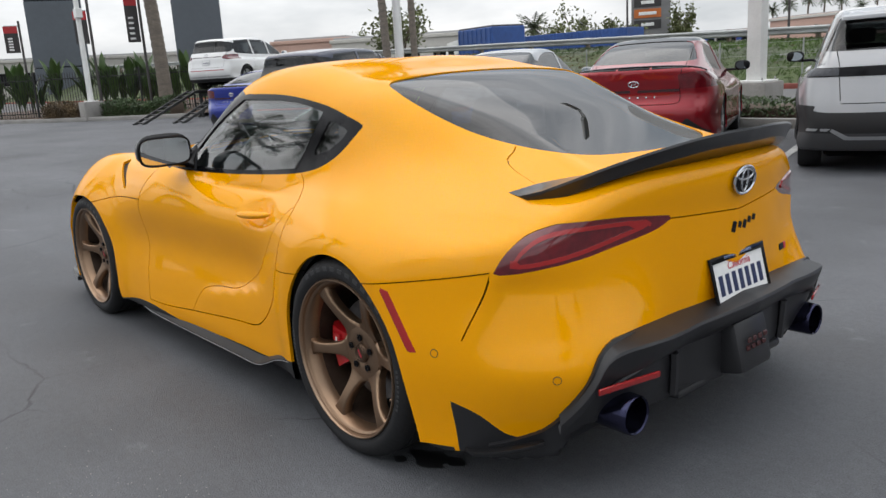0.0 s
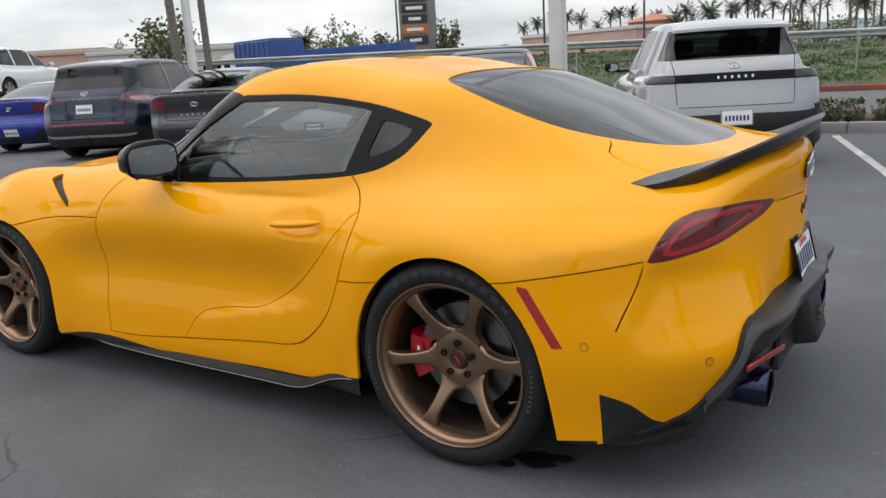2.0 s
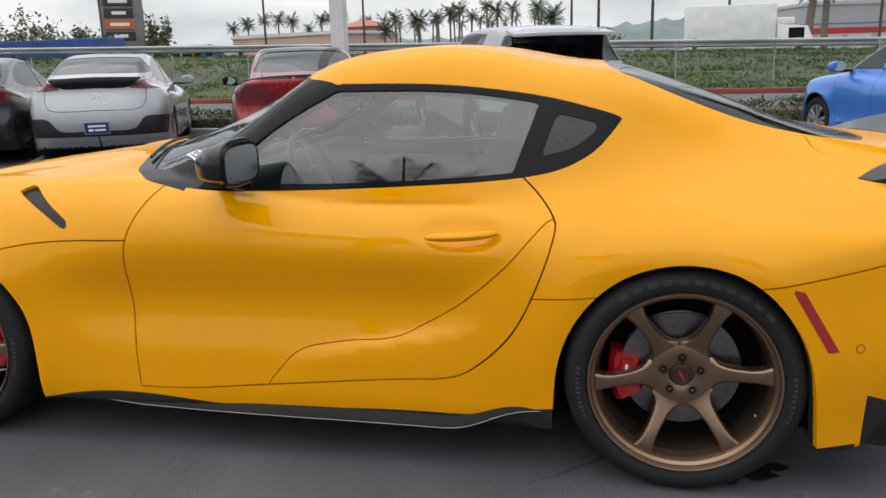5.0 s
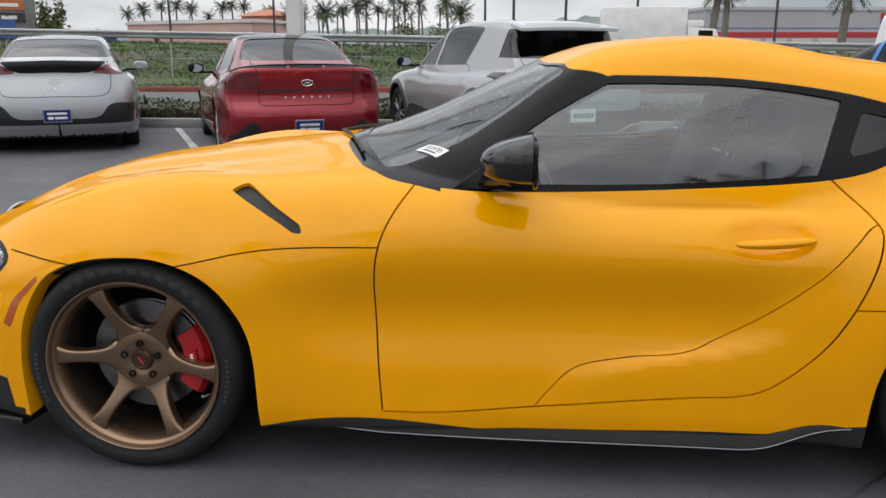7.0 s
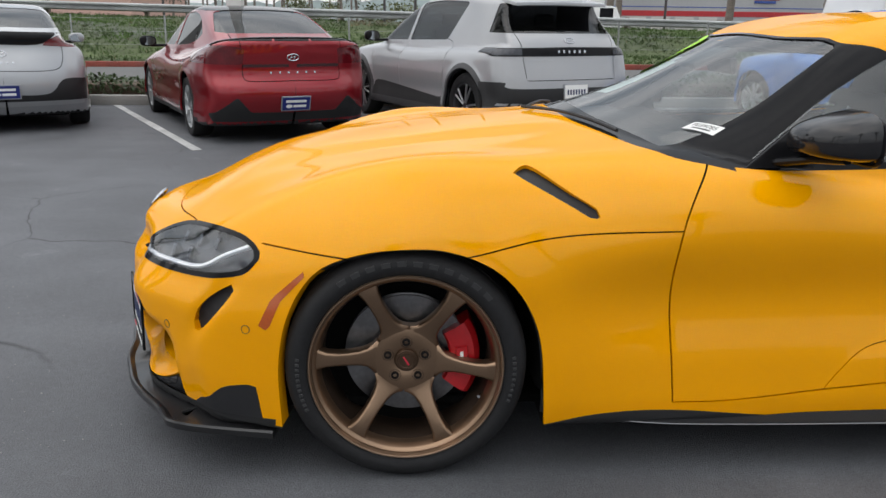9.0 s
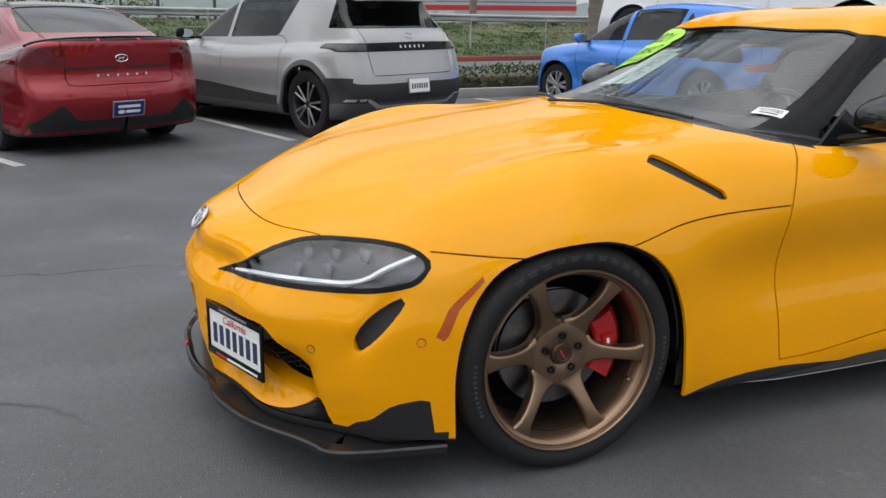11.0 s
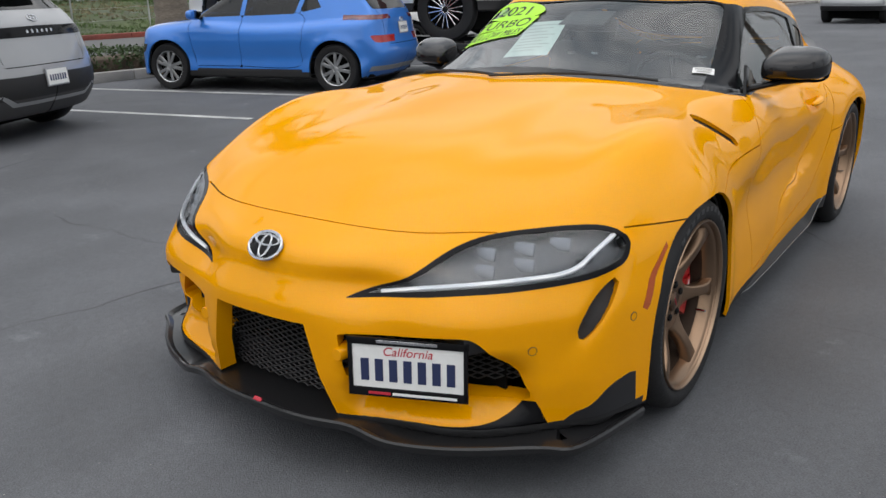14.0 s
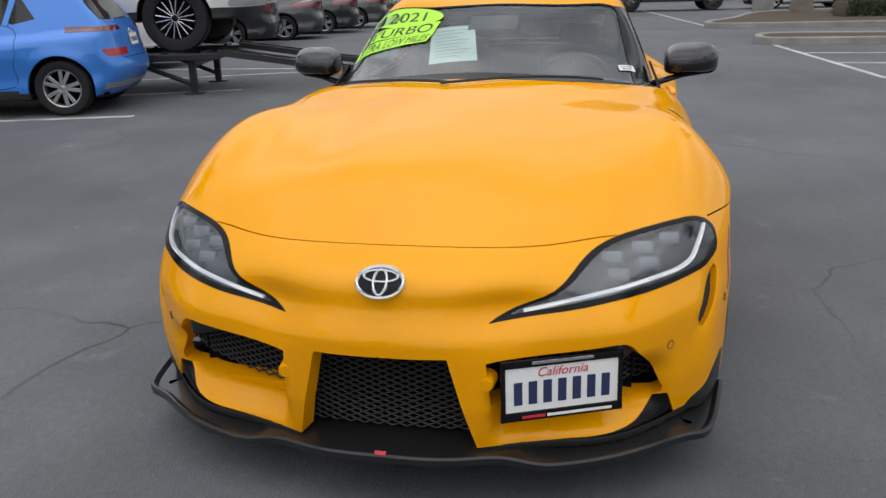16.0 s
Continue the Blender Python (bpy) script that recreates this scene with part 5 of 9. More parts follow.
def spoiler():
    ys = list(np.linspace(-0.603, 0.603, 81))
    verts, faces = [], []
    for y in ys:
        a = abs(y)
        bx, tx, tz = float(SP_BX(a)), float(SP_TX(a)), float(SP_TZ(a))
        bz = above_of(bx, y)[0].z
        by = y
        base = Vector((bx, by, bz + 0.002))
        tip = Vector((tx, y * 1.01, max(tz, bz + 0.004)))
        mid = base.lerp(tip, 0.5) + Vector((0, 0, -0.008))
        under = Vector((tx + 0.014, y, max(tz - 0.046, bz - 0.03)))
        for q in (base, mid, tip, tip + Vector((-0.004, 0, -0.006)), tip + Vector((0.002, 0, -0.014)), under.lerp(tip, 0.35), under, base + Vector((-0.02, 0, -0.035))):
            verts.append(q[:])
    k = 8
    for i in range(len(ys) - 1):
        for j in range(k):
            l = (j + 1) % k
            faces.append((i * k + j, i * k + l, (i + 1) * k + l, (i + 1) * k + j))
    faces += [tuple(range(k)), tuple((len(ys) - 1) * k + j for j in reversed(range(k)))]
    bm = bmesh.new()
    vs = [bm.verts.new(v) for v in verts]
    for f in faces:
        bm.faces.new([vs[i] for i in f])
    bmesh.ops.recalc_face_normals(bm, faces=bm.faces)
    return bm


part("spoiler", spoiler(), M_CARBON, coupe, "gloss black carbon duck-tail spoiler")
# script on the tail as a row of plain strokes
for k, (dy, h) in enumerate(((0.062, 0.034), (0.030, 0.020), (-0.002, 0.026), (-0.034, 0.020), (-0.066, 0.020))):
    q, n = behind_of(-0.038 + dy, 0.724 - (0.006 if k == 2 else 0) - 0.08 * dy, 0.001)
    part("script_bar", moved(box(0.020, h, 0.004, None, 0.0015, 1), facing(q, n, -18)), M_BLACK_GLOSS, coupe)
q, n = behind_of(-0.37, 0.578, 0.001)
part("emblem", moved(box(0.050, 0.022, 0.004, None, 0.001, 1), facing(q, n)), M_BLACK_GLOSS, coupe)
part("emblem_stripe", moved(box(0.018, 0.022, 0.005, pose(0.02, 0, 0), 0.001, 1), facing(q, n)), M_RED_PRINT, coupe)

# door mirrors
for s in (1, -1):
    bm = bmesh.new()
    bmesh.ops.create_uvsphere(bm, u_segments=40, v_segments=24, radius=1.0)
    for v in bm.verts:
        x, y, z = v.co
        x, y, z = (math.copysign(abs(t) ** e, t) for t, e in ((x, 0.62), (y, 0.62), (z, 0.72 if z > 0 else 0.5)))
        front = max(0.0, x)
        px = 0.075 + (0.140 * front if x > 0 else 0.012 * x)
        py = 0.882 + 0.118 * y * (1 - 0.18 * front * front) - 0.05 * front * front
        pz = 0.962 + (0.076 if z > 0 else 0.052) * z * (1 - 0.30 * front) - 0.012 * front - 0.02 * max(0, -z) * max(0, -y)
        v.co = (px, py * s, pz)
    if s < 0:
        bmesh.ops.reverse_faces(bm, faces=bm.faces)
    mir = part("door_mirror", bm, M_MIRROR_CAP, doors["left" if s > 0 else "right"], "gloss black carbon mirror cap", 60)
    part("mirror_base", tube([(0.215, 0.70 * s, 0.868), (0.19, 0.76 * s, 0.884), (0.15, 0.84 * s, 0.903), (0.12, 0.94 * s, 0.912)], [0.026, 0.022, 0.020, 0.014], 10, flat=0.6), M_BLACK_GLOSS, mir)
    gl = bmesh.new()
    gl.faces.new([gl.verts.new((0.060, (0.882 + 0.108 * math.copysign(abs(math.cos(a)) ** 0.5, math.cos(a))) * s, 0.962 + 0.056 * math.copysign(abs(math.sin(a)) ** 0.5, math.sin(a)))) for a in np.linspace(0, 2 * math.pi, 41)[:-1]])
    part("mirror_glass", gl, M_MIRROR, mir)
    part("mirror_bezel", tube([(0.064, (0.882 + 0.112 * math.copysign(abs(math.cos(a)) ** 0.5, math.cos(a))) * s, 0.960 + 0.059 * math.copysign(abs(math.sin(a)) ** 0.5, math.sin(a))) for a in np.linspace(0, 2 * math.pi, 41)[:-1]], 0.006, 6, closed=True), M_BLACK_GLOSS, mir)
    sail = prism([(0.30, 0.862), (0.10, 0.862), (0.13, 0.94), (0.16, 0.965)], 0.012, None, 0.003)
    for v in sail.verts:
        x, z, d = v.co
        v.co = (x, (0.735 - 0.42 * (z - 0.862) + d) * s, z)
    bmesh.ops.recalc_face_normals(sail, faces=sail.faces)
    part("mirror_sail", sail, M_BLACK_GLOSS, mir)
    # handle
    pts = [(-0.488, 0.008), (-0.53, 0.020), (-0.60, 0.026), (-0.66, 0.024), (-0.703, 0.010)]
    hp = []
    for x, o in pts:
        q = left_of(x, 0.742 + (x + 0.6) * -0.06, 0.0)[0]
        y0 = 0.842 + (x + 0.48) * 0.09
        hp.append((x, (y0 + o - 0.002) * s, 0.743 - (x + 0.6) * 0.06))
    hp = [tuple(p) for p in rounded(hp, 5, closed=False)]
    hb = tube(hp, [0.005 + 0.0135 * math.sin(math.pi * k / (len(hp) - 1)) ** 0.6 for k in range(len(hp))], 12, flat=0.8)
    part("door_handle", hb, M_YELLOW, doors["left" if s > 0 else "right"])

# cabin
for s in (1, -1):
    seat = part("seat_base", box(0.50, 0.46, 0.20, pose(-0.30, 0.36 * s, 0.40, 0, -8, 0), 0.06, 3), M_FABRIC, coupe)
    part("seat_back", join(box(0.13, 0.46, 0.56, pose(-0.60, 0.36 * s, 0.72, 0, -20, 0), 0.05, 3), box(0.10, 0.24, 0.16, pose(-0.70, 0.36 * s, 1.02, 0, -16, 0), 0.045, 3)), M_FABRIC, coupe)
    part("seat_trim", box(0.012, 0.05, 0.016, pose(-0.555, (0.36 - 0.07) * s, 0.93, 0, -20, 24 * s), 0.004), M_SILVER, coupe)
    part("seat_trim", box(0.012, 0.05, 0.016, pose(-0.555, (0.36 + 0.07) * s, 0.93, 0, -20, -24 * s), 0.004), M_SILVER, coupe)
    part("door_card", box(1.2, 0.05, 0.38, pose(-0.18, 0.672 * s, 0.61), 0.02), M_FABRIC, doors["left" if s > 0 else "right"])
part("dashboard", join(box(0.42, 1.34, 0.16, pose(0.36, 0, 0.80, 0, 8, 0), 0.05, 3), box(0.30, 0.30, 0.10, pose(0.18, 0, 0.80), 0.04, 3)), M_FABRIC, coupe)
part("cowl_tray", box(0.55, 1.22, 0.04, pose(0.62, 0, 0.86, 0, 6, 0), 0.01), M_BLACK_MATT, coupe)
part("parcel_shelf", box(1.0, 1.1, 0.05, pose(-1.25, 0, 0.80, 0, 2, 0), 0.02), M_FABRIC, coupe)
swm = pose(0.02, 0.36, 0.83, 0, -66, 0)
sw_ring = tube([swm @ Vector((0.178 * math.cos(a), 0.178 * math.sin(a), 0)) for a in np.linspace(0, 2 * math.pi, 37)[:-1]], 0.014, 8, closed=True)
steer = part("steering_wheel", sw_ring, M_BLACK_TRIM, coupe)
part("wheel_hub", moved(box(0.11, 0.15, 0.04, None, 0.015), swm), M_BLACK_TRIM, steer)
for a in (0, 90, -90):
    part("wheel_spoke", moved(box(0.012, 0.12, 0.012, pose(0.11 * math.sin(radians(a)), 0.11 * math.cos(radians(a)), 0, 0, 0, -a), 0.003), swm), M_SILVER, steer)
part("rear_view_mirror", box(0.03, 0.24, 0.06, pose(0.10, 0, 1.11, 0, 12, 0), 0.015), M_BLACK_TRIM, coupe)
part("sensor_housing", box(0.16, 0.22, 0.025, pose(0.165, 0, 1.135, 0, 20, 0), 0.01), M_BLACK_TRIM, coupe)


# things stuck on and behind the windscreen
def lay(bm, lift):
    """Drapes flat shapes on the windscreen."""
    bm.verts.ensure_lookup_table()
    for v, q in zip(bm.verts, drape(coupe_solid, [v.co[:2] for v in bm.verts], lift)):
        v.co = q
    return bm


def within(quad, u, v):
    """The place at u across and v down in a four-cornered patch of the plan."""
    a, b, c, d = (Vector(p) for p in quad)
    return (a * (1 - u) + b * u) * (1 - v) + (d * (1 - u) + c * u) * v


def screen_patch(quad, lift, oval=False):
    """A thin sheet on the windscreen between four corners, or the oval that fills them."""
    bm = bmesh.new()
    if oval:
        c = bm.verts.new((*within(quad, 0.5, 0.5), 0))
        vs = [bm.verts.new((*within(quad, 0.5 + 0.5 * math.cos(a), 0.5 + 0.5 * math.sin(a)), 0)) for a in np.linspace(0, 2 * math.pi, 41)[:-1]]
        for i in range(len(vs)):
            bm.faces.new((c, vs[i - 1], vs[i]))
    else:
        g = [[bm.verts.new((*within(quad, i / 8, j / 8), 0)) for j in range(9)] for i in range(9)]
        for i in range(8):
            for j in range(8):
                bm.faces.new((g[i][j], g[i + 1][j], g[i + 1][j + 1], g[i][j + 1]))
    lay(bm, lift)
    bmesh.ops.recalc_face_normals(bm, faces=bm.faces)
    return bm


def screen_words(words, quad, lift, box_uv, shear=0.0):
    """Letters on the windscreen that fill a part of a patch."""
    bm = text_mesh(words, 1.0, 0, shear=shear)
    xs, ys = [v.co.x for v in bm.verts], [v.co.y for v in bm.verts]
    u0, u1, v0, v1 = box_uv
    for v in bm.verts:
        u = u0 + (u1 - u0) * (v.co.x - min(xs)) / (max(xs) - min(xs))
        w = v1 - (v1 - v0) * (v.co.y - min(ys)) / (max(ys) - min(ys))
        v.co = (*within(quad, u, w), 0)
    return lay(bm, lift)


OVAL = [(-0.046, -0.61), (0.046, -0.25), (0.190, -0.23), (0.098, -0.59)]
BAND = [(0.095, -0.612), (0.156, -0.245), (0.242, -0.266), (0.148, -0.630)]
BAND_LOW = [(0.160, -0.634), (0.240, -0.263), (0.302, -0.285), (0.238, -0.646)]
SHEET = [(0.19, -0.285), (0.21, -0.08), (0.512, -0.02), (0.514, -0.232)]
STOCK = [(0.383, 0.558), (0.316, 0.622), (0.355, 0.633), (0.426, 0.568)]
part("lime_oval", screen_patch(OVAL, 0.0024, True), M_LIME, coupe, "lime green oval year sticker")
part("year_lettering", screen_words("2021", OVAL, 0.0034, (0.22, 0.78, 0.27, 0.75), 0.2), M_BAR_BLACK, coupe)
part("lime_band", screen_patch(BAND, 0.0010), M_LIME, coupe, "lime green sticker band")
part("band_lettering", screen_words("TURBO", BAND, 0.0020, (0.06, 0.94, 0.14, 0.88)), M_BAR_BLACK, coupe)
part("lime_band", screen_patch(BAND_LOW, 0.0016), M_LIME, coupe, "lime green sticker band")
part("band_lettering", screen_words("XTRA LOW MILES", BAND_LOW, 0.0026, (0.03, 0.97, 0.15, 0.86)), M_BAR_BLACK, coupe)
part("paper_sheet", screen_patch(SHEET, -0.010), M_PAPER, coupe, "pale printed sheet behind the windscreen")
for k in range(9):
    v = 0.10 + 0.09 * k
    part("print_bar", screen_patch([within(SHEET, 0.10, v), within(SHEET, 0.88 - 0.12 * (k % 3), v), within(SHEET, 0.88 - 0.12 * (k % 3), v + 0.016), within(SHEET, 0.10, v + 0.016)], -0.0085), M_GREY_PRINT, coupe)
part("stock_label", screen_patch(STOCK, 0.0010), M_WHITE, coupe, "white stock number label")
part("label_lettering", screen_words("P039785", STOCK, 0.0018, (0.12, 0.88, 0.16, 0.56)), M_BAR_BLACK, coupe)
part("label_bar", screen_patch([within(STOCK, 0.2, 0.68), within(STOCK, 0.8, 0.68), within(STOCK, 0.8, 0.80), within(STOCK, 0.2, 0.80)], 0.0018), M_BAR_BLACK, coupe)
# wipers in the cowl
for y0, y1, x0, x1 in ((0.50, -0.12, 0.60, 0.80), (-0.08, -0.56, 0.79, 0.62)):
    line = [above_of(x0 + (x1 - x0) * t, y0 + (y1 - y0) * t, 0.012)[0] for t in np.linspace(0, 1, 12)]
    part("wiper", tube(line, 0.006, 6), M_BLACK_MATT, coupe)

# ---- parked cars: one builder, a shape for each kind ----
def car_solid(k):
    """A solid from the dimensions and profile curves of one kind of car."""
    L, W, H = k["size"]
    half = L / 2
    deck, roof = spl(*k["deck"]), spl(*k["roof"])
    cab_w, tumble, belt = k["cab"]
    rn, tn = k.get("round", (0.42, 0.30))
    tailx = spl(*k["tail"])

    def f(p):
        x, y, z = p[:, 0], np.abs(p[:, 1]), p[:, 2]
        w = W / 2 - 0.020 * np.exp(-((z - 0.48) / 0.12) ** 2) - 0.10 * np.clip(z - 0.72, 0, 1) - 0.16 * np.clip(0.30 - z, 0, 1)
        for cx in k["axles"]:
            r = np.hypot(x - cx, z - 0.34)
            w = w + k.get("flare", 0.012) * np.exp(-((r - k["tyre"] - 0.05) / 0.08) ** 2)
        w = w - 0.13 * np.clip((np.abs(x) - half + 0.75) / 0.75, 0, 1) ** 2.2
        side = y - w
        q = y / (W / 2)
        top = (z - deck(x) + 0.03 * q ** 2 + 0.09 * q ** 6) * 0.9
        front = (x - half + rn * q ** 2.6 * 0.8 + 0.25 * np.clip(z - 0.55, 0, 1)) * 0.85
        rear = (tailx(z) - half + tn * q ** 3 * 0.7 - x - half * 0) * 0.85
        rear = (-half + tailx(z) + tn * q ** 3 * 0.7 - x) * 0.85
        low = smax(smax(side, top, 0.09), smax(front, rear, 0.05), 0.07)
        cs = (y - cab_w + tumble * np.maximum(z - belt, -0.04) + 0.10 * np.clip((np.abs(x + 0.2) - 0.8) / 1.2, 0, 1) ** 2) / np.sqrt(1 + tumble ** 2)
        ct = (z - roof(x + 0.25 * y * y * np.where(x > 0, 1, -0.6)) + 0.07 * y * y) * 0.85
        cab = smax(smax(smax(cs, ct, k.get("edge", 0.09)), rear, 0.05), front, 0.05)
        return smax(smin(low, cab, k.get("blend", 0.03)), k["floor"] - z, 0.03)
    return f


def simple_wheel(k, x, s, parent):
    """A wheel with its own Y outwards: tyre, rim, spokes, disc."""
    r, rr = k["tyre"], k["rim"]
    w = thing("wheel")
    w.parent = parent
    W = k["size"][1]
    w.matrix_basis = pose(x, (W / 2 - 0.125) * s, r, 0, 0, 0 if s > 0 else 180)
    h = 0.11
    key = ("wheel", k.get("shape", k["kind"]))
    if key not in CAR_MESHES:
        ty = lathe([(rr - 0.01, -h + 0.02), (rr, -h), (r - 0.02, -h), (r, -h + 0.03), (r, h - 0.03), (r - 0.02, h), (rr + 0.02, h + 0.004), (rr, h - 0.01), (rr - 0.01, h - 0.03)], 40)
        rim = lathe([(rr + 0.002, h - 0.006), (rr - 0.004, h - 0.008), (rr - 0.014, h - 0.022), (rr - 0.020, 0.0), (rr - 0.01, -h)], 40)
        # flat black disc in place of the shaded depth behind the spokes
        dark = lathe([(0.0, 0.02), (rr - 0.012, 0.015)], 32)
        sp = []
        n, tilt, wide, split = k["spokes"]
        for i in range(n):
            for d in ((-1, 1) if split else (0,)):
                a = 360 * i / n + d * split
                b = prism([(-wide * 0.8, 0.04), (wide * 0.8, 0.04), (wide * 1.0, rr * 0.6), (wide * (1.5 if not split else 1.0), rr - 0.014), (-wide * (1.5 if not split else 1.0), rr - 0.014), (-wide * 1.0, rr * 0.6)], 0.018, None, 0.003, 1)
                b.transform(Matrix.Rotation(radians(a), 4, "Y") @ pose(0, h - 0.022, 0, 90, 0, 0) @ Matrix.Rotation(radians(tilt), 4, "Z") @ Matrix.Diagonal((1, 1, -1, 1)))
                bmesh.ops.recalc_face_normals(b, faces=b.faces)
                sp.append(b)
        hub = lathe([(0.0, h - 0.012), (0.03, h - 0.012), (0.05, h - 0.02), (0.055, 0.02)], 24)
        meshes = []
        for nm, bm, ma in (("tyre", ty, M_RUBBER), ("rim", rim, k["rim_mat"]), ("barrel", dark, M_DARK), ("hub", hub, k["rim_mat"])) + tuple(("spoke", b, k.get("spoke_mat", k["rim_mat"])) for b in sp):
            me = bpy.data.meshes.new(nm)
            bm.to_mesh(me)
            bm.free()
            flat_soft(me, 40)
            me.materials.append(ma)
            meshes.append((nm, me))
        CAR_MESHES[key] = meshes
    for nm, me in CAR_MESHES[key]:
        part(nm, me, None, w)
    return w


CAR_MESHES = {}


def sym(pts):
    """An outline across the middle of the car from its left half."""
    return [(-p[0], p[1]) for p in reversed(pts)] + list(pts)


def car_shell(k, solid):
    """The cut shell of one shape of car, made once for all its repeats."""
    key = ("shell", k.get("shape", k["kind"]))
    if key in CAR_MESHES:
        return CAR_MESHES[key]
    half = k["size"][0] / 2
    sh = Shell(solid, -half + 0.8, half - 0.8, lambda x: 0 * x + k.get("spine", 0.62), step=0.05, cap=34, rows=84, low=-88)
    SIDE2 = (lambda pts, **q: in_outline(pts, PX, PZ, **q))
    BACK = (lambda pts, **q: in_outline(pts, PY, PZ, **q))
    r = k["tyre"] + 0.055
    for cx in k["axles"]:
        sh.cut(lambda p, cx=cx: np.maximum(np.hypot(p[:, 0] - cx, p[:, 2] - k["tyre"]) - r, 0.3 - p[:, 1]), "open", where=lambda c: c[1] > 0.35)
        if k.get("cladding"):
            sh.cut(lambda p, cx=cx: np.hypot(p[:, 0] - cx, p[:, 2] - k["tyre"]) - r - 0.055, "clad", where=lambda c: c[1] > 0.5)
    for pts in k["side_glass"]:
        sh.cut(SIDE2(pts), "side_glass", where=lambda c: c[1] > 0.38 and c[2] > k["cab"][2] - 0.1)
    sh.cut(BACK(sym(k["rear_glass"])), "rear_glass", where=lambda c: c[0] < k.get("rear_from", -1.0) and c[2] > 0.75)
    if "screen" in k:
        sh.cut(BACK(sym(k["screen"])), "screen", where=lambda c: c[0] > 0.25 and c[2] > 0.85)
    for nm, pts, span in k.get("rear_parts", ()):
        sh.cut(BACK(sym(pts) if pts[0][0] <= 0.0001 else pts), nm, only=("body", "clad"), where=lambda c: c[0] < -half + span)
    if "dark_roof" in k:
        sh.cut(lambda p: np.maximum(k["dark_roof"] - p[:, 2], np.abs(p[:, 1]) - 0.56), "roof_panel", where=lambda c: c[2] > 1.2)
    for nm, pts in k.get("side_parts", ()):
        sh.cut(SIDE2(pts), nm, only=("body", "clad"), where=lambda c: c[1] > 0.35)
    sh.cut(lambda p: p[:, 2] - k["sill"], "lower", where=lambda c: abs(c[0]) < half - 0.55 or c[2] < k["floor"] + 0.03)
    if "black_bumper" in k:
        sh.cut(lambda p: p[:, 2] - k["black_bumper"], "lower", where=lambda c: c[0] < -half + 0.7)
    for g in k.get("seams", ()):
        sh.gap2(SIDE2(g), 0.008, where=lambda c: c[1] > 0.4)
    if "lid" in k:
        sh.gap2(BACK(sym(k["lid"])), 0.008, where=lambda c: c[0] < -half + 0.9)
    CAR_MESHES[key] = sh
    return sh


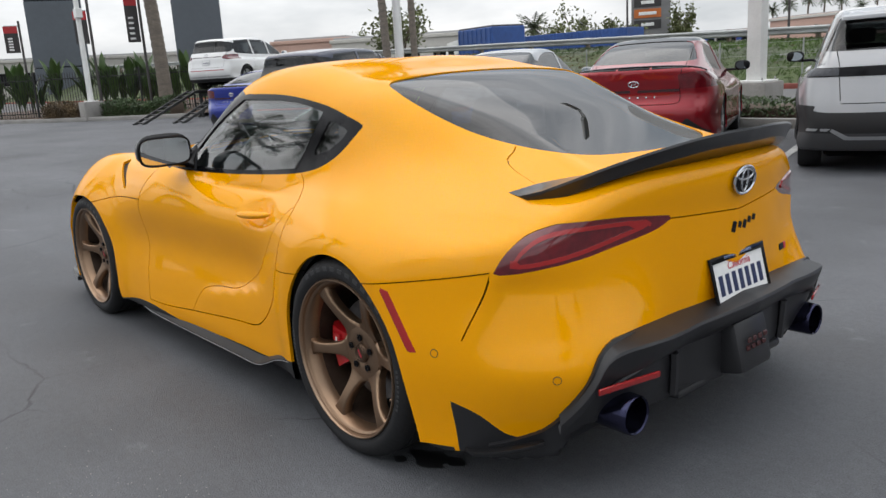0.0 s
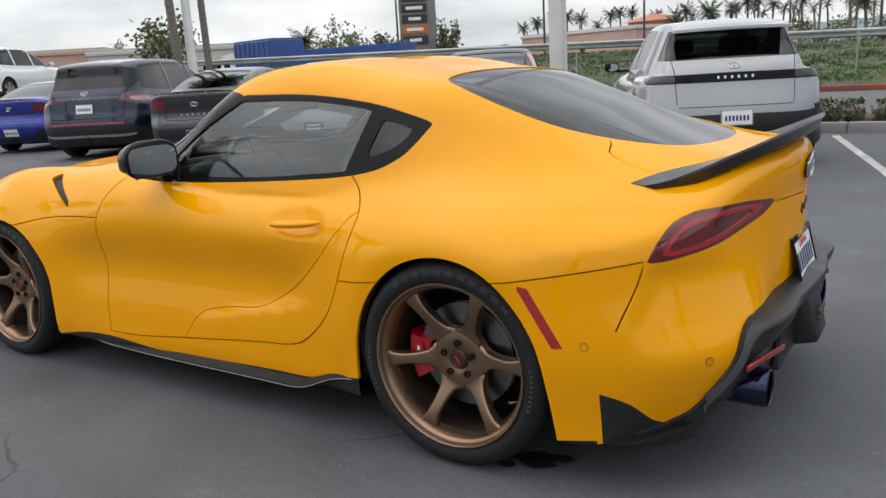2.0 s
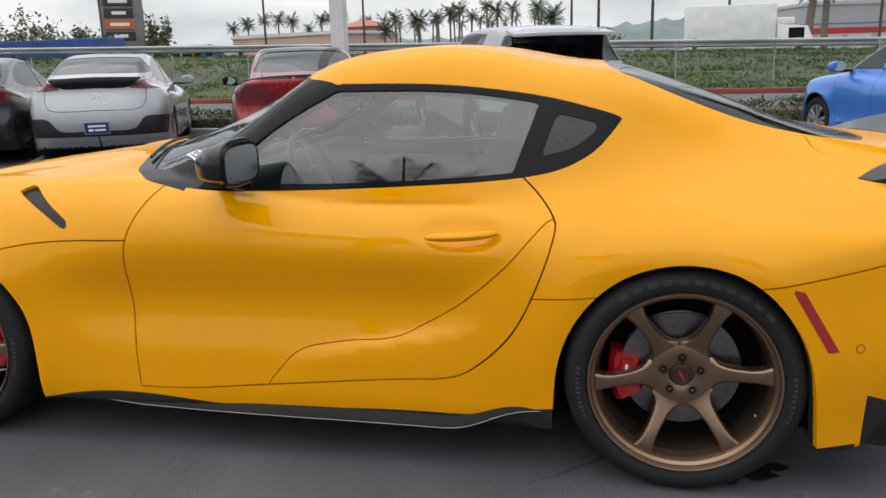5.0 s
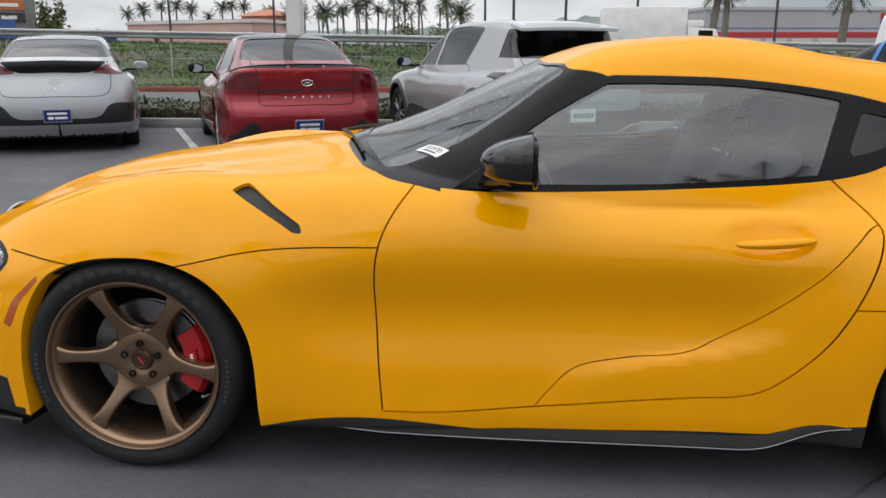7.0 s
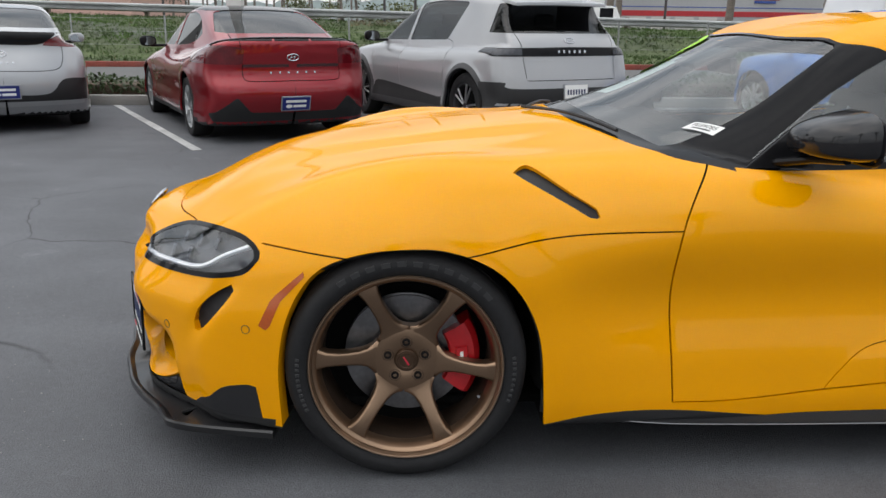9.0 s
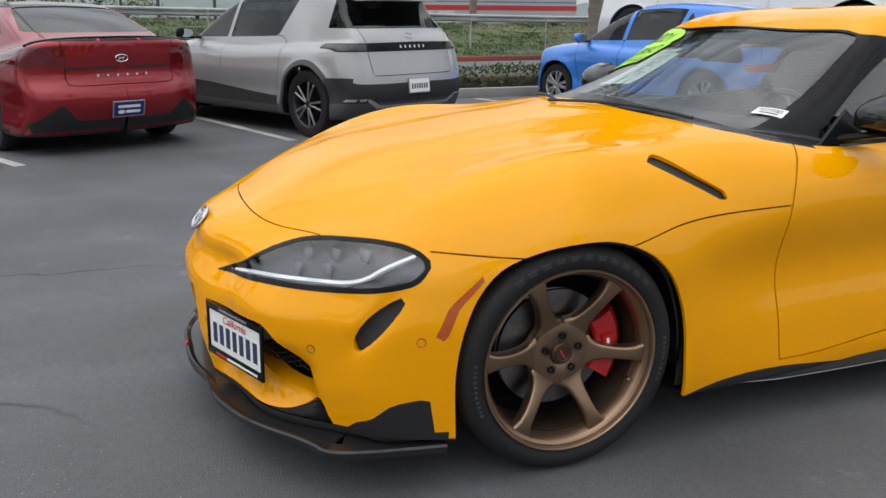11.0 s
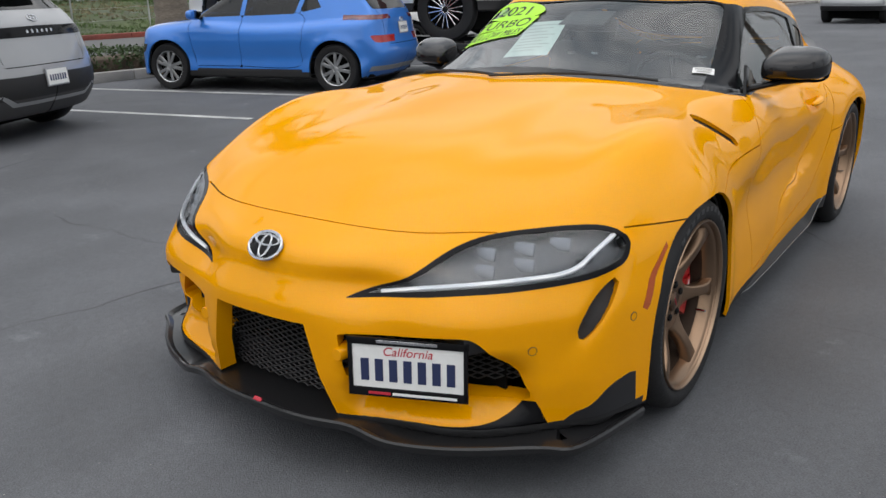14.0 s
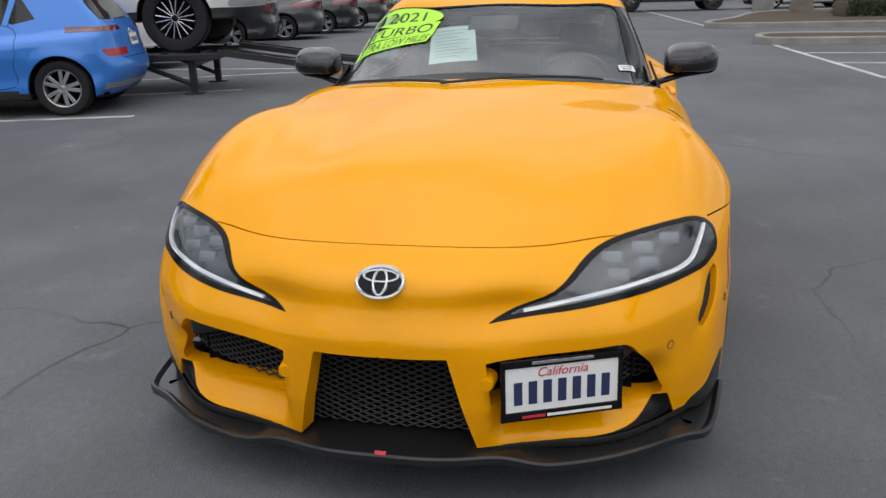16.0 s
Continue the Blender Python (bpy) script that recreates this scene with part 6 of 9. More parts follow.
def parked_car(k, color, m, name, label, category="car", plate="dealer", group=""):
    """Builds one car of kind k at the pose m."""
    L, W, H = k["size"]
    half = L / 2
    solid = car_solid(k)
    sh = car_shell(k, solid)
    car = thing(name, m, label, category, group)
    mb = paint(name + "_paint", color, k.get("flake", 0.35))
    part("body", sh.panel("body", flange=0.02), mb, car)
    part("seam_backing", sh.panel("gap", flange=0.0, out=-0.01), M_DARK, car)
    low = part("lower_trim", sh.panel(("lower", "clad"), flange=0.02, out=0.002), M_CLAD if k.get("cladding") else M_BLACK_MATT, car)
    for s in ("left", "right"):
        for j in range(len(k["side_glass"])):
            cx0, cx1 = min(q[0] for q in k["side_glass"][j]) - 0.03, max(q[0] for q in k["side_glass"][j]) + 0.03
            part("side_window", sh.panel("side_glass", s, 0.01, -0.006, where=lambda c: cx0 < c[0] < cx1), k.get("side_mat", M_GLASS_DARK), car)
    part("rear_window", sh.panel("rear_glass", flange=0.01, out=-0.006), M_GLASS_DARK, car)
    if "screen" in k:
        part("windscreen", sh.panel("screen", flange=0.01, out=-0.006), M_GLASS, car)
    if "dark_roof" in k:
        part("roof_panel", sh.panel("roof_panel", flange=0.01, out=0.001), M_BLACK_GLOSS, car, "black glass roof panel")
    part("cabin_lining", sh.panel(("body", "lower", "clad", "roof_panel"), flange=0.0, out=-0.05), M_FABRIC, car)
    mats = {"lamp": M_RED_LENS, "dark": M_BLACK_GLOSS, "trim": M_BLACK_MATT, "reflector": M_REFLECTOR, "chrome": M_CHROME, "clearlamp": M_LAMP_INNER, "silver": M_SILVER_TRIM, "darkred": M_DARK_LENS, "paint2": mb}
    names = {"lamp": "tail_lamp", "dark": "black_panel", "trim": "bumper_insert", "reflector": "reflector", "chrome": "bright_strip", "clearlamp": "lamp_unit", "silver": "skid_strip", "darkred": "lamp_band"}
    for nm in sorted({q[0] for q in k.get("rear_parts", ())} | {q[0] for q in k.get("side_parts", ())}):
        base = nm.split("_")[0]
        crossing = any(q[0] == nm and q[1][0][0] <= 0.0001 for q in k.get("rear_parts", ()))
        for s in (("both",) if crossing else ("left", "right")):
            part(names[base], sh.panel(nm, s, 0.012, 0.002), mats[base], car)
    # floor, seats and wheels
    part("floor_pan", box(L - 0.5, W - 0.3, 0.04, pose(0, 0, k["floor"] + 0.04), 0.01), M_DARK, car)
    for cx in k["axles"]:
        part("wheel_well", box(0.75, W - 0.48, 0.62, pose(cx, 0, 0.45), 0.05), M_DARK, car)
        for s in (1, -1):
            simple_wheel(k, cx, s, car)
    zb = k["cab"][2]
    for x in (0.25, -0.75):
        for s in (1, -1):
            part("seat", join(box(0.14, 0.46, 0.60, pose(x - 0.3, 0.36 * s, zb - 0.10, 0, -14, 0), 0.05), box(0.10, 0.24, 0.15, pose(x - 0.39, 0.36 * s, zb + 0.28, 0, -10, 0), 0.04)), M_FABRIC, car)
    part("dashboard", box(0.4, W - 0.5, 0.2, pose(1.0, 0, zb - 0.08), 0.05), M_FABRIC, car)
    # mirrors
    mx = k["mirror"]
    for s in (1, -1):
        b = bmesh.new()
        bmesh.ops.create_uvsphere(b, u_segments=18, v_segments=12, radius=1)
        for v in b.verts:
            e = [math.copysign(abs(t) ** 0.7, t) for t in v.co]
            v.co = (mx + (0.10 * e[0] if e[0] > 0 else 0.03 * e[0]), (W / 2 + 0.07) * s + 0.105 * e[1], zb + 0.075 + 0.068 * e[2])
        mi = part("door_mirror", b, k.get("mirror_mat") or mb, car, sharp=60)
        part("mirror_arm", box(0.06, 0.20, 0.035, pose(mx + 0.02, (W / 2 - 0.06) * s, zb + 0.02), 0.012), M_BLACK_GLOSS, mi)
        part("mirror_glass", moved(lathe([(0.0, 0.0), (1.0, 0.0)], 20, "X"), pose(mx - 0.036, (W / 2 + 0.07) * s, zb + 0.075, 0, 5, -16 * s) @ Matrix.Diagonal((1, 0.09, 0.054, 1))), M_MIRROR_FAR, mi)
    # wing over the rear window, lip along the boot
    if "roof_wing" in k:
        x0, x1, wy, wz = k["roof_wing"]
        wing = prism(rounded([(x0, -wy), (x0, -wy), (x0, wy), (x0, wy), (x1 + 0.06, wy + 0.02), (x1, wy - 0.06), (x1 - 0.02, 0.0), (x1, -wy + 0.06), (x1 + 0.06, -wy - 0.02)], 4), 0.035, pose(0, 0, 0), 0.012, 2)
        for v in wing.verts:
            v.co.z += wz - 0.16 * (x0 - v.co.x) - 0.05 * v.co.y ** 2
        part("roof_wing", wing, mb, car)
    if "lip_wing" in k:
        lip = [meet(solid, (-half + 0.10 + 0.16 * (y / 0.8) ** 2, y, 1.7), (0, 0, -1))[0] + Vector((-0.02, 0, 0.006)) for y in np.linspace(-0.80, 0.80, 25)]
        part("boot_lip", tube(lip, 0.017, 8, flat=0.6), M_BLACK_GLOSS, car, "gloss black lip on the boot lid")
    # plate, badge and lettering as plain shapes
    if plate:
        q, n = meet(solid, (-half - 0.5, 0, k["plate_z"]), (1, 0, 0))
        fm = facing(q + n * 0.012, n)
        blue = plate == "dealer"
        pl = part("number_plate", moved(box(0.32, 0.165, 0.012, None, 0.003, 1), fm), M_PLATE_FRAME, car, "blue and white dealer plate" if blue else "white number plate")
        part("plate_face", moved(box(0.295, 0.14, 0.003, pose(0, 0, 0.007), 0.001, 1), fm), M_PLATE_BLUE if blue else M_WHITE, pl)
        if blue:
            part("plate_bar", moved(box(0.22, 0.028, 0.002, pose(0, 0.028, 0.009)), fm), M_WHITE, pl)
            part("plate_bar", moved(box(0.14, 0.028, 0.002, pose(0.04, -0.026, 0.009)), fm), M_WHITE, pl)
            part("plate_bar", moved(lathe([(0.0, 0.002), (1.0, 0.002)], 20, "Z"), fm @ pose(-0.075, -0.026, 0.008) @ Matrix.Diagonal((0.036, 0.020, 1, 1))), M_WHITE, pl)
        else:
            for i in range(7):
                part("character_bar", moved(box(0.021, 0.055, 0.002, pose((i - 3) * 0.036, -0.006, 0.009)), fm), M_BAR, pl)
    if "badge_z" in k:
        q, n = meet(solid, (-half - 0.5, 0, k["badge_z"]), (1, 0, 0))
        fm = facing(q + n * 0.004, n)
        rg = [fm @ Vector((0.062 * math.cos(a), 0.034 * math.sin(a), 0)) for a in np.linspace(0, 2 * math.pi, 25)[:-1]]
        bd = part("badge", tube(rg, 0.006, 6, closed=True), M_SILVER, car)
        for dx in (-0.022, 0.022):
            part("badge_bar", moved(box(0.009, 0.052, 0.006, pose(dx, 0, 0, 0, 0, -24), 0.002, 1), fm), M_SILVER, bd)
        part("badge_bar", moved(box(0.05, 0.009, 0.006, pose(0, 0, 0, 0, 0, 14), 0.002, 1), fm), M_SILVER, bd)
    if "letter_z" in k:
        n_l, gap_l, hl = k["letters"]
        for i in range(n_l):
            q, n = meet(solid, (-half - 0.5, (i - (n_l - 1) / 2) * gap_l, k["letter_z"]), (1, 0, 0))
            part("letter_bar", moved(box(hl * 0.8, hl, 0.004, None, 0.001, 1), facing(q + n * 0.004, n)), M_SILVER, car)
    return car, solid


# mirror silver dimmed in colour to imitate a dark reflection
M_MIRROR_FAR = mat("dimmed_mirror", (0.22, 0.24, 0.26), 0.03, 1.0)
M_CLAD = mat("grey_cladding", (0.055, 0.055, 0.058), 0.6, grain=0.15, scale=150, bump=0.05, stain=0.1)
M_SILVER_TRIM = mat("satin_silver_trim", (0.42, 0.43, 0.44), 0.35, 0.6)
M_PLATE_FRAME = mat("plate_surround", (0.30, 0.31, 0.33), 0.35, 0.4)
M_PLATE_BLUE = mat("plate_blue", (0.012, 0.022, 0.16), 0.4)
M_ALLOY = mat("machined_alloy", (0.48, 0.49, 0.50), 0.3, 0.85, stain=0.1)
M_ALLOY_DARK = mat("dark_alloy", (0.05, 0.05, 0.055), 0.35, 0.6)

SEDAN = dict(kind="sedan", size=(4.90, 1.86, 1.445), axles=(1.44, -1.40), tyre=0.335, rim=0.235, rim_mat=M_ALLOY, spokes=(5, 8, 0.022, 9), floor=0.19, sill=0.26,
    deck=[(2.6, 0.40), (2.42, 0.62), (2.2, 0.72), (1.6, 0.85), (0.9, 0.94), (0.0, 0.92), (-1.0, 0.95), (-1.7, 1.03), (-2.2, 1.085), (-2.36, 1.09), (-2.6, 1.06)],
    roof=[(1.3, 0.82), (1.0, 0.97), (0.5, 1.22), (0.1, 1.37), (-0.3, 1.435), (-0.7, 1.442), (-1.1, 1.40), (-1.5, 1.302), (-1.85, 1.185), (-2.1, 1.095), (-2.4, 0.98)],
    cab=(0.785, 0.44, 0.93), tail=[(0.2, 0.14), (0.40, 0.02), (0.6, 0.0), (0.72, 0.05), (0.85, 0.05), (1.0, 0.02), (1.09, 0.0), (1.4, 0.1)], blend=0.05,
    side_glass=[[(0.72, 0.965), (0.72, 0.965), (0.02, 0.972), (0.02, 0.972), (-0.02, 1.345), (-0.02, 1.345), (0.28, 1.27), (0.5, 1.14)], [(-0.06, 0.974), (-0.06, 0.974), (-0.80, 1.0), (-1.22, 1.06), (-1.34, 1.13), (-1.34, 1.13), (-1.05, 1.28), (-0.6, 1.365), (-0.10, 1.36), (-0.10, 1.36)]],
    rear_glass=[(0.0, 1.135), (0.0, 1.135), (0.52, 1.135), (0.64, 1.15), (0.64, 1.15), (0.55, 1.32), (0.44, 1.375), (0.0, 1.39), (0.0, 1.39)], rear_from=-1.12, lip_wing=True, mirror_mat=M_BLACK_GLOSS,
    screen=[(0.0, 1.0), (0.0, 1.0), (0.60, 1.0), (0.60, 1.0), (0.50, 1.34), (0.0, 1.385), (0.0, 1.385)],
    rear_parts=[("lamp_a", [(0.52, 0.83), (0.52, 0.83), (0.50, 0.99), (0.50, 0.99), (0.72, 1.02), (0.95, 0.99), (0.95, 0.99), (0.95, 0.84), (0.95, 0.84), (0.70, 0.83)], 0.75), ("darkred_b", [(0.0, 0.80), (0.0, 0.80), (0.52, 0.80), (0.52, 0.80), (0.52, 0.832), (0.52, 0.832), (0.0, 0.832), (0.0, 0.832)], 0.5),
        ("trim_c", [(0.0, 0.24), (0.0, 0.24), (0.82, 0.24), (0.82, 0.24), (0.86, 0.33), (0.80, 0.345), (0.70, 0.42), (0.60, 0.50), (0.60, 0.50), (0.46, 0.34), (0.46, 0.34), (0.0, 0.33), (0.0, 0.33)], 0.6), ("dark_d", [(0.0, 1.062), (0.0, 1.062), (0.70, 1.062), (0.86, 1.035), (0.86, 1.035), (0.70, 1.078), (0.0, 1.085), (0.0, 1.085)], 0.35)],
    lid=[(0.0, 0.66), (0.0, 0.66), (0.44, 0.66), (0.52, 0.70), (0.52, 0.83), (0.52, 0.83), (0.5, 1.3), (0.0, 1.3), (0.0, 1.3)],
    seams=[[(0.80, 0.30), (0.80, 0.30), (0.86, 0.92), (0.72, 1.0), (-0.04, 1.0), (-0.04, 1.0), (-0.04, 0.30), (-0.04, 0.30)], [(-0.04, 0.30), (-0.04, 0.30), (-0.04, 1.0), (-0.04, 1.0), (-1.0, 1.02), (-1.12, 0.80), (-0.90, 0.42), (-0.85, 0.30)]],
    mirror=0.62, plate_z=0.43, badge_z=0.90, letter_z=0.745, letters=(6, 0.095, 0.022))
HATCH = dict(kind="hatch", size=(4.47, 1.82, 1.45), axles=(1.36, -1.34), tyre=0.32, rim=0.215, rim_mat=M_ALLOY, spokes=(5, 12, 0.03, 0), floor=0.19, sill=0.24,
    deck=[(2.4, 0.40), (2.2, 0.62), (2.0, 0.74), (1.5, 0.88), (0.9, 0.96), (0.0, 0.93), (-1.0, 0.96), (-1.7, 1.02), (-2.1, 1.04), (-2.4, 1.02)],
    roof=[(1.35, 0.82), (1.0, 0.99), (0.5, 1.24), (0.1, 1.39), (-0.3, 1.445), (-0.7, 1.45), (-1.1, 1.41), (-1.5, 1.32), (-1.85, 1.21), (-2.1, 1.12), (-2.3, 1.04)],
    cab=(0.755, 0.42, 0.94), tail=[(0.2, 0.16), (0.36, 0.04), (0.55, 0.0), (0.70, 0.03), (0.85, 0.10), (1.0, 0.15), (1.1, 0.13), (1.2, 0.20), (1.4, 0.5)], blend=0.05,
    side_glass=[[(0.72, 0.975), (0.72, 0.975), (0.02, 0.98), (0.02, 0.98), (-0.02, 1.355), (-0.02, 1.355), (0.28, 1.28), (0.5, 1.15)], [(-0.06, 0.98), (-0.06, 0.98), (-0.80, 1.0), (-1.3, 1.08), (-1.38, 1.14), (-1.38, 1.14), (-1.05, 1.29), (-0.6, 1.37), (-0.10, 1.365), (-0.10, 1.365)]],
    rear_glass=[(0.0, 1.175), (0.0, 1.175), (0.56, 1.165), (0.66, 1.185), (0.66, 1.185), (0.55, 1.34), (0.42, 1.385), (0.0, 1.40), (0.0, 1.40)], rear_from=-0.9,
    screen=[(0.0, 1.0), (0.0, 1.0), (0.60, 1.0), (0.60, 1.0), (0.50, 1.34), (0.0, 1.39), (0.0, 1.39)],
    rear_parts=[("lamp_a", [(0.42, 0.975), (0.42, 0.975), (0.60, 1.08), (0.84, 1.10), (0.92, 1.06), (0.95, 0.985), (0.95, 0.985), (0.75, 0.955)], 0.9), ("dark_b", [(0.0, 0.985), (0.0, 0.985), (0.40, 0.985), (0.58, 1.09), (0.64, 1.115), (0.64, 1.115), (0.0, 1.13), (0.0, 1.13)], 0.6),
        ("trim_c", [(0.0, 0.36), (0.0, 0.36), (0.86, 0.36), (0.86, 0.36), (0.885, 0.60), (0.885, 0.60), (0.62, 0.60), (0.44, 0.44), (0.0, 0.44), (0.0, 0.44)], 0.7), ("reflector_d", [(0.885, 0.38), (0.885, 0.38), (0.90, 0.60), (0.90, 0.60), (0.94, 0.60), (0.91, 0.38), (0.91, 0.38)], 0.7), ("silver_e", [(0.0, 0.30), (0.0, 0.30), (0.83, 0.31), (0.83, 0.31), (0.83, 0.36), (0.83, 0.36), (0.0, 0.345), (0.0, 0.345)], 0.6)],
    lid=[(0.0, 0.70), (0.0, 0.70), (0.50, 0.70), (0.62, 0.78), (0.64, 0.97), (0.64, 1.3), (0.0, 1.3), (0.0, 1.3)],
    seams=[[(0.80, 0.30), (0.80, 0.30), (0.86, 0.92), (0.72, 1.0), (-0.04, 1.0), (-0.04, 1.0), (-0.04, 0.30), (-0.04, 0.30)], [(-0.04, 0.30), (-0.04, 0.30), (-0.04, 1.0), (-0.04, 1.0), (-1.0, 1.02), (-1.12, 0.80), (-0.90, 0.42), (-0.85, 0.30)]],
    mirror=0.64, plate_z=0.475, badge_z=0.885, letter_z=0.79, letters=(5, 0.06, 0.018))
CROSS = dict(kind="cross", size=(4.635, 1.89, 1.605), axles=(1.47, -1.53), tyre=0.365, rim=0.255, rim_mat=M_ALLOY_DARK, spoke_mat=M_ALLOY, spokes=(5, 20, 0.010, 11), floor=0.22, sill=0.34, cladding=True, flare=0.035,
    deck=[(2.5, 0.50), (2.28, 0.72), (2.1, 0.86), (1.6, 1.0), (1.0, 1.04), (0.0, 1.02), (-1.0, 1.04), (-1.8, 1.06), (-2.2, 1.07), (-2.5, 1.05)],
    roof=[(1.6, 0.86), (1.25, 1.05), (0.8, 1.29), (0.35, 1.49), (-0.1, 1.58), (-0.6, 1.605), (-1.2, 1.59), (-1.7, 1.55), (-2.0, 1.50), (-2.3, 1.44)],
    cab=(0.80, 0.36, 1.02), tail=[(0.2, 0.16), (0.40, 0.02), (0.6, 0.0), (0.80, 0.05), (0.95, 0.09), (1.05, 0.12), (1.2, 0.26), (1.4, 0.42), (1.5, 0.44), (1.6, 0.5)], blend=0.02, edge=0.07,
    side_glass=[[(1.02, 1.045), (1.02, 1.045), (0.22, 1.055), (0.22, 1.055), (0.14, 1.49), (0.14, 1.49), (0.45, 1.43), (0.75, 1.27)], [(0.15, 1.055), (0.15, 1.055), (-0.85, 1.075), (-0.85, 1.075), (-1.12, 1.50), (-1.12, 1.50), (-0.5, 1.525), (0.07, 1.505), (0.07, 1.505)]],
    rear_glass=[(0.0, 1.16), (0.0, 1.16), (0.62, 1.16), (0.72, 1.17), (0.72, 1.17), (0.64, 1.40), (0.58, 1.47), (0.0, 1.50), (0.0, 1.50)], rear_from=-1.70, roof_wing=(-1.66, -2.03, 0.57, 1.515),
    screen=[(0.0, 1.08), (0.0, 1.08), (0.66, 1.08), (0.66, 1.08), (0.56, 1.47), (0.0, 1.53), (0.0, 1.53)],
    rear_parts=[("silver_c", [(0.0, 0.37), (0.0, 0.37), (0.50, 0.37), (0.50, 0.37), (0.64, 0.445), (0.64, 0.445), (0.93, 0.445), (0.93, 0.445), (0.93, 0.42), (0.93, 0.42), (0.66, 0.42), (0.66, 0.42), (0.53, 0.335), (0.53, 0.335), (0.0, 0.335), (0.0, 0.335)], 0.6), ("clearlamp_e", [(0.60, 0.938), (0.60, 0.938), (0.87, 0.938), (0.87, 0.938), (0.87, 1.002), (0.87, 1.002), (0.60, 1.006), (0.60, 1.006)], 0.6), ("dark_a", [(0.0, 0.925), (0.0, 0.925), (0.88, 0.925), (0.88, 0.925), (0.88, 1.01), (0.88, 1.01), (0.0, 1.02), (0.0, 1.02)], 0.6), ("trim_b", [(0.0, 0.40), (0.0, 0.40), (0.95, 0.40), (0.95, 0.40), (0.95, 0.66), (0.95, 0.66), (0.80, 0.66), (0.74, 0.60), (0.0, 0.60), (0.0, 0.60)], 0.9)],
    side_parts=[("trim_door", [(1.02, 0.32), (1.02, 0.32), (0.98, 0.50), (0.98, 0.50), (0.70, 0.52), (-0.60, 0.44), (-0.98, 0.42), (-0.98, 0.42), (-0.98, 0.32), (-0.98, 0.32)])],
    black_bumper=0.40, lid=[(0.0, 0.68), (0.0, 0.68), (0.58, 0.68), (0.58, 0.68), (0.60, 1.03), (0.60, 1.4), (0.0, 1.4), (0.0, 1.4)],
    seams=[[(1.0, 0.42), (1.0, 0.42), (1.08, 1.0), (0.95, 1.06), (0.18, 1.06), (0.18, 1.06), (0.18, 0.42), (0.18, 0.42)], [(0.18, 0.42), (0.18, 0.42), (0.18, 1.06), (0.18, 1.06), (-0.9, 1.08), (-1.05, 0.85), (-0.98, 0.55), (-0.9, 0.42)]],
    mirror=0.86, mirror_mat=M_BLACK_GLOSS, plate_z=0.56, badge_z=1.085, letter_z=0.972, letters=(6, 0.068, 0.030), flake=0.2)
